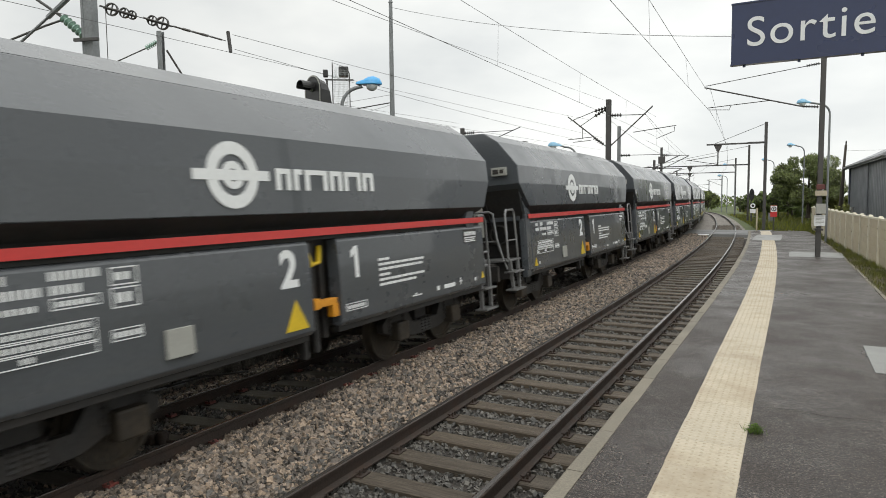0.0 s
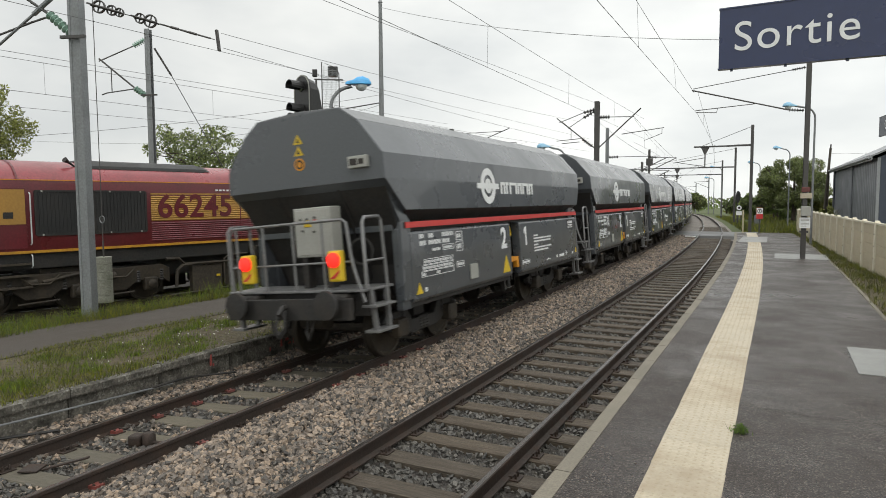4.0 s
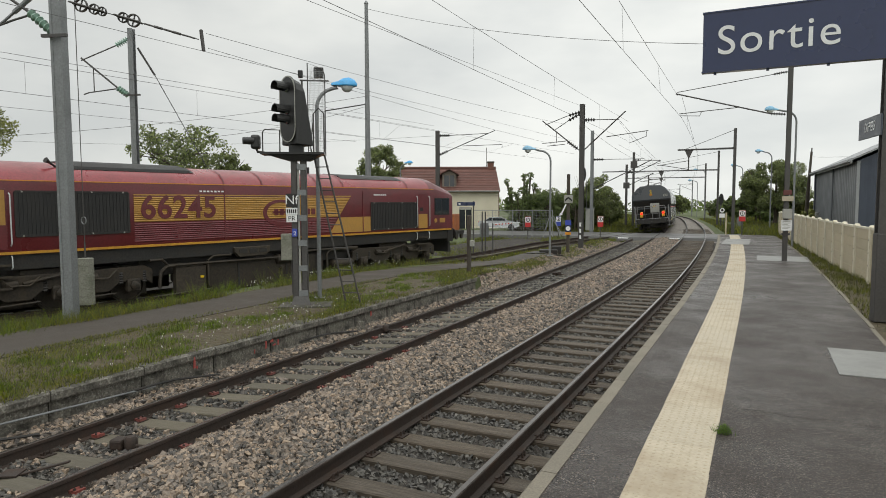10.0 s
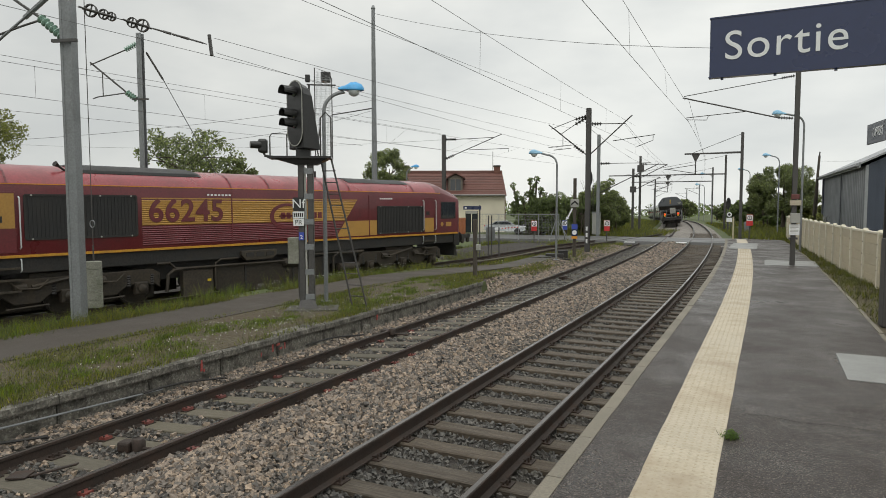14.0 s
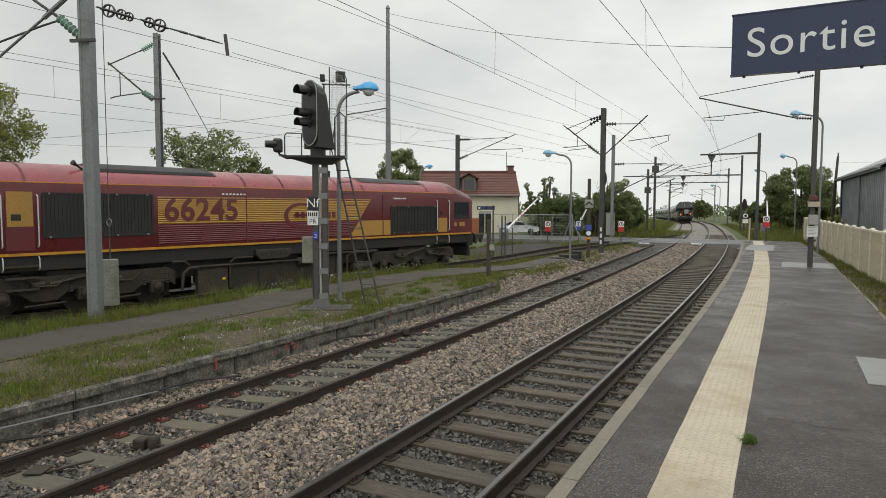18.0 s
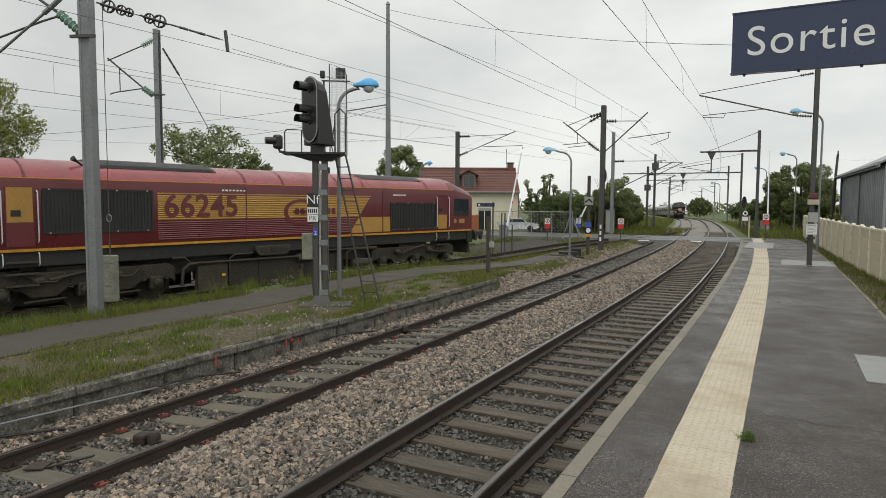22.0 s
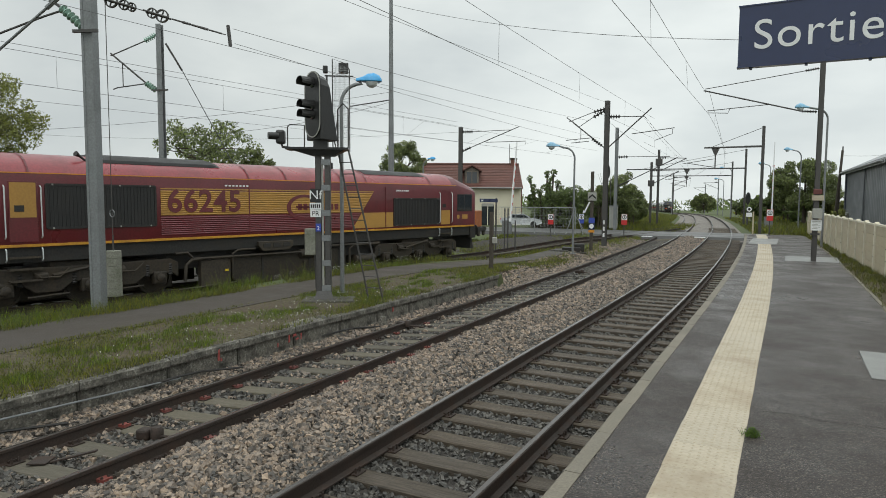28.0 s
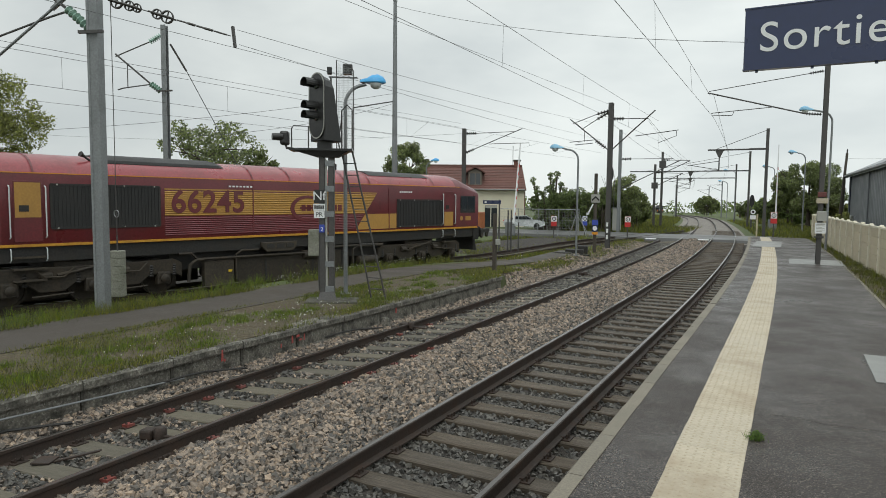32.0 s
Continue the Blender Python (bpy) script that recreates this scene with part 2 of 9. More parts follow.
    ro.inputs[3].default_value, ro.inputs[4].default_value = max(0.03, rough - rough_vary), min(1.0, rough + rough_vary)
    link(broad.outputs["Fac"], ro.inputs[0])
    link(ro.outputs[0], bs.inputs["Roughness"])
    bs.inputs["Metallic"].default_value = metal
    bs.inputs["Specular IOR Level"].default_value = spec
    bs.inputs["Coat Weight"].default_value = coat
    if thin:  # leaves let light through
        tr, mx = n("ShaderNodeBsdfTranslucent"), n("ShaderNodeMixShader")
        link(col, tr.inputs["Color"])
        mx.inputs[0].default_value = thin
        link(bs.outputs[0], mx.inputs[1])
        link(tr.outputs[0], mx.inputs[2])
        link(mx.outputs[0], nt.nodes["Material Output"].inputs["Surface"])
    if bump:
        b = n("ShaderNodeBump")
        b.inputs["Strength"].default_value, b.inputs["Distance"].default_value = bump, bump_dist
        link(fine.outputs["Fac"], b.inputs["Height"])
        link(b.outputs[0], bs.inputs["Normal"])
    return m


def glow_mat(name, colour, strength):
    m = bpy.data.materials.new(name)
    m.use_nodes = True
    bs = m.node_tree.nodes["Principled BSDF"]
    bs.inputs["Base Color"].default_value = (*colour, 1)
    bs.inputs["Emission Color"].default_value = (*colour, 1)
    bs.inputs["Emission Strength"].default_value = strength
    return m


def glass_mat(name, tint=(0.02, 0.025, 0.03), rough=0.06):
    m = bpy.data.materials.new(name)
    m.use_nodes = True
    bs = m.node_tree.nodes["Principled BSDF"]
    bs.inputs["Base Color"].default_value = (*tint, 1)
    bs.inputs["Roughness"].default_value = rough
    bs.inputs["Specular IOR Level"].default_value = 0.8
    return m


M_ASPHALT = stuff_mat("wet_asphalt", (0.0245, 0.0178, 0.0142), 0.44, grain=60, vary=0.95, hard=0.09, fleck=(110, (0.21, 0.175, 0.148), 0.13), stain=0.5, stain_col=(0.046, 0.038, 0.034), stain_scale=0.9, bump=1.0, bump_dist=0.012, rough_vary=0.22, spec=0.38)
M_PATH = stuff_mat("worn_path_asphalt", (0.043, 0.034, 0.026), 0.7, grain=90, vary=0.4, stain=0.6, stain_col=(0.062, 0.051, 0.037), stain_scale=0.9, bump=0.3)
M_ROAD = stuff_mat("road_asphalt", (0.085, 0.084, 0.082), 0.5, grain=60, vary=0.25, stain=0.4, stain_col=(0.09, 0.09, 0.09), stain_scale=0.4, bump=0.2)
M_KERB = stuff_mat("kerb_concrete", (0.175, 0.155, 0.12), 0.75, grain=60, vary=0.2, stain=0.5, stain_col=(0.16, 0.15, 0.12), stain_scale=2.2, bump=0.3, each=0.06)
M_TACTILE = stuff_mat("cream_tactile_slab", (0.435, 0.378, 0.283), 0.6, grain=30, vary=0.09, hard=0.2, stain=0.75, stain_col=(0.315, 0.252, 0.172), stain_scale=1.3, bump=0.25, each=0.035, fleck=(55, (0.36, 0.31, 0.23), 0.07), placed=True)
M_STUD = stuff_mat("worn_stud_tops", (0.40, 0.34, 0.248), 0.6, grain=60, vary=0.16, stain=0.7, stain_col=(0.305, 0.245, 0.168), stain_scale=1.3, bump=0.2, placed=True)
M_RAIL = stuff_mat("rusty_rail_side", (0.034, 0.024, 0.019), 0.7, metal=0.2, grain=50, vary=0.3, stain=0.5, stain_col=(0.07, 0.038, 0.024), stain_scale=3, bump=0.3)
M_RAILTOP = stuff_mat("polished_rail_head", (0.10, 0.090, 0.083), 0.2, metal=0.55, grain=30, vary=0.12, bump=0.03, stretch=(4, 0.3, 1))
M_SLEEPER = stuff_mat("weathered_timber_sleeper", (0.082, 0.066, 0.049), 0.65, grain=14, vary=0.5, spec=0.3, stain=0.75, stain_col=(0.052, 0.040, 0.029), stain_scale=2.2, bump=0.5, bump_dist=0.012, stretch=(0.5, 6, 6), each=0.16)
M_SLEEPER2 = stuff_mat("old_timber_sleeper", (0.095, 0.083, 0.060), 0.8, grain=14, vary=0.25, stain=0.5, stain_col=(0.09, 0.08, 0.06), stain_scale=2.2, bump=0.5, stretch=(0.5, 6, 6), each=0.15)
M_BALLAST_PINK = stuff_mat("pink_beige_ballast", (0.178, 0.146, 0.118), 0.6, grain=45, vary=0.35, bump=0.3, island=0.8)
M_BALLAST_GREY = stuff_mat("dark_grey_ballast", (0.076, 0.071, 0.063), 0.6, grain=60, vary=0.2, bump=0.2, island=0.5)
# near-black bed: the shade between the stones is put into its colour
M_BED_SHADED = stuff_mat("ballast_bed", (0.036, 0.030, 0.025), 0.9, grain=22, vary=0.6, stain=0.4, stain_col=(0.07, 0.064, 0.06), stain_scale=0.7, bump=1.0, bump_dist=0.05)
M_WALL = stuff_mat("stained_platform_edge_concrete", (0.135, 0.125, 0.105), 0.85, grain=22, vary=0.45, stain=0.9, stain_col=(0.026, 0.025, 0.020), stain_scale=3.6, bump=0.7, bump_dist=0.025, fleck=(38, (0.25, 0.24, 0.21), 0.16))
M_EARTH = stuff_mat("grassy_earth", (0.066, 0.053, 0.027), 0.95, grain=11, vary=0.55, stain=0.9, stain_col=(0.078, 0.056, 0.036), stain_scale=1.3, bump=0.9, bump_dist=0.05, fleck=(60, (0.13, 0.115, 0.085), 0.10))
M_FIELD = stuff_mat("meadow", (0.07, 0.09, 0.028), 0.95, grain=3, vary=0.35, stain=0.5, stain_col=(0.08, 0.085, 0.04), stain_scale=0.15, bump=0.6, bump_dist=0.1)
M_GRASS = stuff_mat("grass_blade", (0.115, 0.155, 0.022), 0.6, grain=5, vary=0.25, bump=0, thin=0.35, island=0.6, alt=(0.165, 0.155, 0.042))
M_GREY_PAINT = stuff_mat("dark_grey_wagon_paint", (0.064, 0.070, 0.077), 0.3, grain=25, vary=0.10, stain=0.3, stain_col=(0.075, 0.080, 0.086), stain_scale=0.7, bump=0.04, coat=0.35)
# the wagon grey again, with the sky's sheen on the roof put in
M_ROOF_SKYLIT = stuff_mat("wagon_grey_lightened_by_sky", (0.10, 0.105, 0.111), 0.3, grain=25, vary=0.12, stain=0.4, stain_col=(0.115, 0.12, 0.125), stain_scale=0.7, bump=0.05, coat=0.3)
M_BLACK = stuff_mat("black_underframe_steel", (0.022, 0.021, 0.020), 0.6, metal=0.1, grain=20, vary=0.35, stain=0.5, stain_col=(0.045, 0.036, 0.028), stain_scale=2.5, bump=0.3)
M_REDBAND = stuff_mat("red_stripe_paint", (0.50, 0.035, 0.03), 0.4, grain=20, vary=0.08, bump=0.03)
M_WHITE = stuff_mat("white_marking_paint", (0.72, 0.73, 0.73), 0.5, grain=20, vary=0.05, bump=0.03)
M_YELLOW = stuff_mat("yellow_paint", (0.62, 0.43, 0.02), 0.45, grain=20, vary=0.08, stain=0.2, bump=0.05)
M_ORANGE = stuff_mat("orange_paint", (0.62, 0.26, 0.02), 0.45, grain=20, vary=0.08, bump=0.05)
M_RAILING = stuff_mat("grey_steel_railing", (0.22, 0.22, 0.22), 0.45, metal=0.5, grain=40, vary=0.15, stain=0.3, stain_col=(0.10, 0.09, 0.08), bump=0.1)
M_CABINET = stuff_mat("pale_grey_cabinet", (0.33, 0.33, 0.30), 0.5, grain=30, vary=0.06, stain=0.3, stain_col=(0.2, 0.19, 0.17), bump=0.08)
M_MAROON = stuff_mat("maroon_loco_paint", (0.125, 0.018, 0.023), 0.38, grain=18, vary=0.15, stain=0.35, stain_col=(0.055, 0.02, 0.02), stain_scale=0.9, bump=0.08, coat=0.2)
M_ROOF_RED = stuff_mat("lighter_red_loco_roof", (0.25, 0.038, 0.046), 0.33, grain=18, vary=0.15, stain=0.4, stain_col=(0.10, 0.035, 0.035), stain_scale=0.9, bump=0.08, coat=0.3)
M_GOLD = stuff_mat("gold_loco_paint", (0.41, 0.225, 0.05), 0.42, grain=18, vary=0.1, stain=0.35, stain_col=(0.23, 0.13, 0.04), stain_scale=0.9, bump=0.08)
M_STRIPE = stuff_mat("orange_yellow_stripe_paint", (0.50, 0.25, 0.02), 0.5, grain=20, vary=0.15, stain=0.5, stain_col=(0.2, 0.09, 0.03), stain_scale=1.5, bump=0.05)
M_BED_FAR = stuff_mat("pale_distant_ballast", (0.19, 0.17, 0.15), 0.8, grain=9, vary=0.4, stain=0.4, stain_col=(0.11, 0.10, 0.09), stain_scale=0.5, bump=0.8, bump_dist=0.05)
M_GRILLE = stuff_mat("black_grille", (0.018, 0.018, 0.018), 0.6, grain=40, vary=0.3, stain=0.3, stain_col=(0.05, 0.045, 0.04), bump=0.3)
M_DIRTY = stuff_mat("grimy_bogie_steel", (0.038, 0.030, 0.021), 0.75, grain=16, vary=0.4, stain=0.6, stain_col=(0.075, 0.06, 0.04), stain_scale=2, bump=0.4)
M_GRIME = stuff_mat("oily_black_loco_underframe", (0.026, 0.020, 0.013), 0.65, grain=16, vary=0.5, stain=0.7, stain_col=(0.052, 0.038, 0.023), stain_scale=2, bump=0.4)
M_GALV = stuff_mat("weathered_galvanised_steel", (0.21, 0.22, 0.225), 0.5, metal=0.35, grain=25, vary=0.15, stain=0.35, stain_col=(0.13, 0.135, 0.135), stain_scale=2, bump=0.15)
M_DARKPOLE = stuff_mat("dark_painted_mast_steel", (0.060, 0.057, 0.055), 0.55, grain=25, vary=0.2, stain=0.4, stain_col=(0.085, 0.075, 0.065), bump=0.15)
M_WIRE = stuff_mat("dark_overhead_wire", (0.11, 0.11, 0.11), 0.5, metal=0.4, grain=20, vary=0.1, bump=0)
M_GLASSINS = stuff_mat("green_glass_insulator", (0.30, 0.44, 0.37), 0.12, grain=20, vary=0.1, bump=0, spec=0.8)
M_BROWNINS = stuff_mat("dark_porcelain_insulator", (0.035, 0.032, 0.03), 0.25, grain=20, vary=0.1, bump=0)
M_BLUE = stuff_mat("navy_enamel_sign", (0.012, 0.022, 0.075), 0.28, grain=20, vary=0.06, stain=0.15, stain_col=(0.03, 0.04, 0.09), bump=0.02, coat=0.3)
M_LAMPPALE = stuff_mat("pale_blue_lamp_hood", (0.20, 0.42, 0.60), 0.4, grain=20, vary=0.10, stain=0.4, stain_col=(0.34, 0.46, 0.54), bump=0.03)
M_LAMPBLUE = stuff_mat("sky_blue_lamp_hood", (0.07, 0.36, 0.70), 0.4, grain=20, vary=0.08, stain=0.2, stain_col=(0.06, 0.26, 0.5), bump=0.03)
M_GLASS = glass_mat("dark_glass")
M_BOWL = stuff_mat("milky_lamp_bowl", (0.55, 0.58, 0.58), 0.15, grain=10, vary=0.05, bump=0)

# ---- the ground, the tracks and the platforms ----
def line_x(y):
    return along(min(max(y, -50), 260)).x


def siding_x(y):
    """The middle of the siding."""
    return -16.71 + 0.2138 * (y - 17.89) if y < 31.6 else -13.78 + 0.205 * (y - 31.6) - 0.00275 * (y - 31.6) ** 2


def siding_drop(y):
    return 0.32 * max(0.0, min(1.0, (40 - y) / 10))


def relief(o, y):
    """Height of the ground o metres to the right of the near track."""
    far = min(1.0, max(0.0, (y - 19) / 8))
    if o <= -5.06:
        h = 0.13 - 0.19 * far
        if y > 19.5:
            h = min(h, -0.26 + 0.32 * min(1.0, (-5.06 - o) / 1.4))
        # the siding lies in a shallow trough
        deep = 0.75 - 0.34 * far if y < 44 else max(0.0, 0.41 - 0.05 * (y - 44))
        h -= deep * min(1.0, max(0.0, (-10.2 + 0.8 * far - o) / 1.0))
    elif o < 4.9:
        h = -0.34
    else:
        h = 0.30 if y < 45 else max(0.0, 0.30 - 0.03 * (y - 45))
        if y > 62 and o > 6:
            h += 1.5 * min(1, (o - 6) / 8) * min(1, (y - 62) / 25)
    if 24 < y < 49:
        d = abs(line_x(y) + o - siding_x(y))
        h = min(h, -0.25 - siding_drop(y) + 0.3 * max(0.0, d - 1.5))
    if y > 62 and o < -7:
        h += 0.9 * min(1, (-7 - o) / 10) * min(1, (y - 62) / 25)
    if y > 50:
        h += along(y).z
    return h


def build_ground():
    g = Geo()
    os_ = [-1800, -700, -300, -150, -90, -60, -40, -30, -24, -20, -17, -14, -13, -12, -11.3, -10.7, -10.2, -9.6, -9.2, -8.5, -7.8, -7, -6.2, -5.8, -5.4, -5.07, -5.05, -3, 0, 2, 4.7, 4.95, 6, 8, 11, 15, 22, 35, 60, 120, 300, 800, 1800]
    ys = [-400, -120, -40, -15, 0, 5, 10, 15, 18, 19.4, 19.6, 21, 23, 25, 27, 29, 31, 33, 35, 37, 39, 41, 43, 45, 47.5, 50, 55, 60, 66, 72, 80, 90, 105, 125, 150, 180, 220, 300, 420, 700, 1200, 2200]
    for y in ys:
        for o in os_:
            g.v.append((line_x(y) + o, y, relief(o, y)))
    n = len(os_)
    for j in range(len(ys) - 1):
        for i in range(n - 1):
            a = j * n + i
            g.f.append((a, a + 1, a + 1 + n, a + n))
    whole("ground", g, M_FIELD, "wet green meadow and verge stretching to the horizon", "ground", kind="structure", smooth=60)


build_ground()

T2 = -3.46  # the far track's middle
CANT = math.atan2(0.118, 1.505)


def build_bed():
    g = Geo()
    outline = [(-5.02, -0.36), (-5.02, -0.26), (-4.75, -0.27), (-4.35, -0.29), (-3.55, -0.27), (-2.75, -0.20), (-2.3, -0.09), (-1.9, -0.06), (-1.35, -0.14), (-0.9, -0.235), (0, -0.262), (0.9, -0.25), (1.3, -0.26), (1.6, -0.25), (1.6, -0.36)]
    far = sweep(Geo(), outline, steps(48, 60, 3) + steps(66, 300, 6))
    whole("ballast_bed_beyond", far, M_BED_FAR, "pale grey ballast under the distant tracks", "ballast", kind="structure", smooth=50)
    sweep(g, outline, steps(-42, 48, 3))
    whole("ballast_bed", g, M_BED_SHADED, "bed of wet ballast under two railway tracks, dark with the shade between stones", "ballast", kind="structure", smooth=50)


build_bed()

RAIL_OUTLINE = [(-0.072, -0.172), (0.072, -0.172), (0.072, -0.158), (0.012, -0.140), (0.010, -0.048), (0.035, -0.036), (0.035, -0.006), (0.029, 0.0), (-0.029, 0.0), (-0.035, -0.006), (-0.035, -0.036), (-0.010, -0.048), (-0.012, -0.140), (-0.072, -0.158)]


def rail(track, o, z, lean, s0, s1, at=along):
    """A rail with its polished running band."""
    c, s = math.cos(lean), math.sin(lean)
    turn = lambda pts: [(o + u * c - v * s, z + u * s + v * c) for u, v in pts]
    stations = steps(s0, min(60, s1), 1.5) + (steps(62, s1, 4) if s1 > 62 else [])
    ob = part("rail", sweep(Geo(), turn(RAIL_OUTLINE), stations), M_RAIL, track, smooth=35)
    part("running_band", sweep(Geo(), turn([(-0.026, 0.0005), (0.026, 0.0005), (0.024, 0.0035), (-0.024, 0.0035)]), stations), M_RAILTOP, ob, "shiny worn running band")


def sleeper_mesh(name, material, length, width, tall):
    g = Geo()
    h, w = length / 2, width / 2
    g.loft([[(x, -w, -tall), (x, w, -tall), (x, w, -0.012), (x, w - 0.014, 0), (x, -w + 0.014, 0), (x, -w, -0.012)] for x in (-h, -h * 0.4, h * 0.4, h)])
    return g.mesh(name, material)


def chair_mesh(name):
    """Base plate, clips and bolts that hold a rail to a sleeper."""
    g = Geo()
    g.box(-0.17, -0.08, 0, 0.17, 0.08, 0.014)
    for sx in (-1, 1):
        g.box(sx * 0.075 - 0.02, -0.05, 0.014, sx * 0.075 + 0.02, 0.05, 0.04)
        for sy in (-0.035, 0.035):
            g.lathe([(0.013, 0.01), (0.013, 0.06), (0.008, 0.068)], pose(sx * 0.125, sy, 0), 6)
    return g.mesh(name, M_RAIL)


M_CLIP = stuff_mat("red_rail_clip", (0.17, 0.05, 0.042), 0.6, grain=30, vary=0.3, stain=0.6, stain_col=(0.09, 0.045, 0.035), stain_scale=6, bump=0.2, each=0.2)


def build_tracks():
    near = thing("railway_track_1", "near railway track with polished rails on grey timber sleepers", "railway track", kind="structure")
    far = thing("railway_track_2", "far railway track with brown rails on old sleepers", "railway track", kind="structure")
    for o in (-0.7525, 0.7525):
        rail(near, o, 0.0, 0.0, -12, 420)
    for o, z in ((-0.7525, -0.118), (0.7525, 0.0)):
        rail(far, T2 + o, z, CANT, -40, 420)
    chair = chair_mesh("rail_chair")
    timber = sleeper_mesh("sleeper", M_SLEEPER, 2.6, 0.27, 0.14)
    old = sleeper_mesh("sleeper", M_SLEEPER2, 2.6, 0.29, 0.14)
    rng = random.Random(4)
    s = 2.6 - 0.65 * 16
    while s < 72:
        ob = part("sleeper", timber, None, near, m=on_line(s, rng.uniform(-0.03, 0.03), -0.187 + rng.uniform(-0.006, 0.004), rng.uniform(-0.7, 0.7)))
        if 1 < s < 26:
            for o in (-0.7525, 0.7525):
                part("rail_chair", chair, None, ob, m=pose(o, 0, 0))
        s += 0.65 + rng.uniform(-0.012, 0.012)
    clip = Geo().box(-0.055, -0.05, 0.0, 0.055, 0.05, 0.035).mesh("rail_clip", M_CLIP)
    s = 2.51 - 0.632 * 16
    while s < 60:
        ob = part("sleeper", old, None, far, m=on_line(s, T2 + rng.uniform(-0.03, 0.03), -0.222 + rng.uniform(-0.006, 0.004), rng.uniform(-0.8, 0.8)) @ pose(0, 0, 0, 0, -math.degrees(CANT), 0))
        if 1 < s < 18:
            for o in (-0.7525, 0.7525):
                part("rail_chair", chair, None, ob, m=pose(o, 0, 0))
                if s < 13 and rng.random() < 0.6:
                    part("rail_clip", clip, None, ob, m=pose(o + (0.11 if rng.random() < 0.75 else -0.11), 0, 0.012))
        s += 0.632


build_tracks()

# The platform that the camera stands on
PZ = 0.40


def build_platform():
    top = whole("platform_1", sweep(Geo(), [(1.69, -0.35), (4.84, -0.35), (4.84, PZ - 0.01), (3.2, PZ + 0.004), (1.69, PZ)], steps(-9, 46, 2.5)), M_ASPHALT,
                "wet dark asphalt station platform", "platform", kind="structure", smooth=30)
    rng = random.Random(7)
    kerb_me = Geo().loft([[(x, y, z) for x, z in ((0.0, -0.72), (0.15, -0.72), (0.15, 0.006), (0.022, 0.006), (0.0, -0.016))] for y in (-0.496, 0.496)]).mesh("kerb_stone", M_KERB)
    s = -8.6
    while s < 46:
        part("kerb_stone", kerb_me, None, top, m=on_line(s, 1.54 + rng.uniform(-0.004, 0.004), PZ + rng.uniform(-0.003, 0.004), rng.uniform(-0.3, 0.3)))
        s += 1.0
    slab = Geo()
    slab.loft([[(x, y, z) for x, z in ((-0.283, -0.05), (0.283, -0.05), (0.283, 0.006), (0.279, 0.010), (-0.279, 0.010), (-0.283, 0.006))] for y in (-0.298, 0.298)])
    slab_me = slab.mesh("tactile_slab", M_TACTILE)
    studs = Geo()
    for i in range(8):
        for j in range(8):
            x, y = -0.245 + i * 0.07, -0.262 + j * 0.075
            studs.loft([[(x + r * math.cos(a), y + r * math.sin(a), z) for a in (0.4, 1.45, 2.5, 3.54, 4.6, 5.63)] for r, z in ((0.016, 0.0095), (0.010, 0.0135))])
    studs_me = studs.mesh("stud_row", M_STUD)
    s = -8.7
    while s < 45.5:
        ob = part("tactile_slab", slab_me, None, top, m=on_line(s, 2.505 + rng.uniform(-0.004, 0.004), PZ + rng.uniform(-0.001, 0.001), rng.uniform(-0.2, 0.2)))
        if 1 < s < 40:
            tagged(part("stud_field", studs_me, None, ob), kind="stuff")
        s += 0.6
    return top


platform = build_platform()


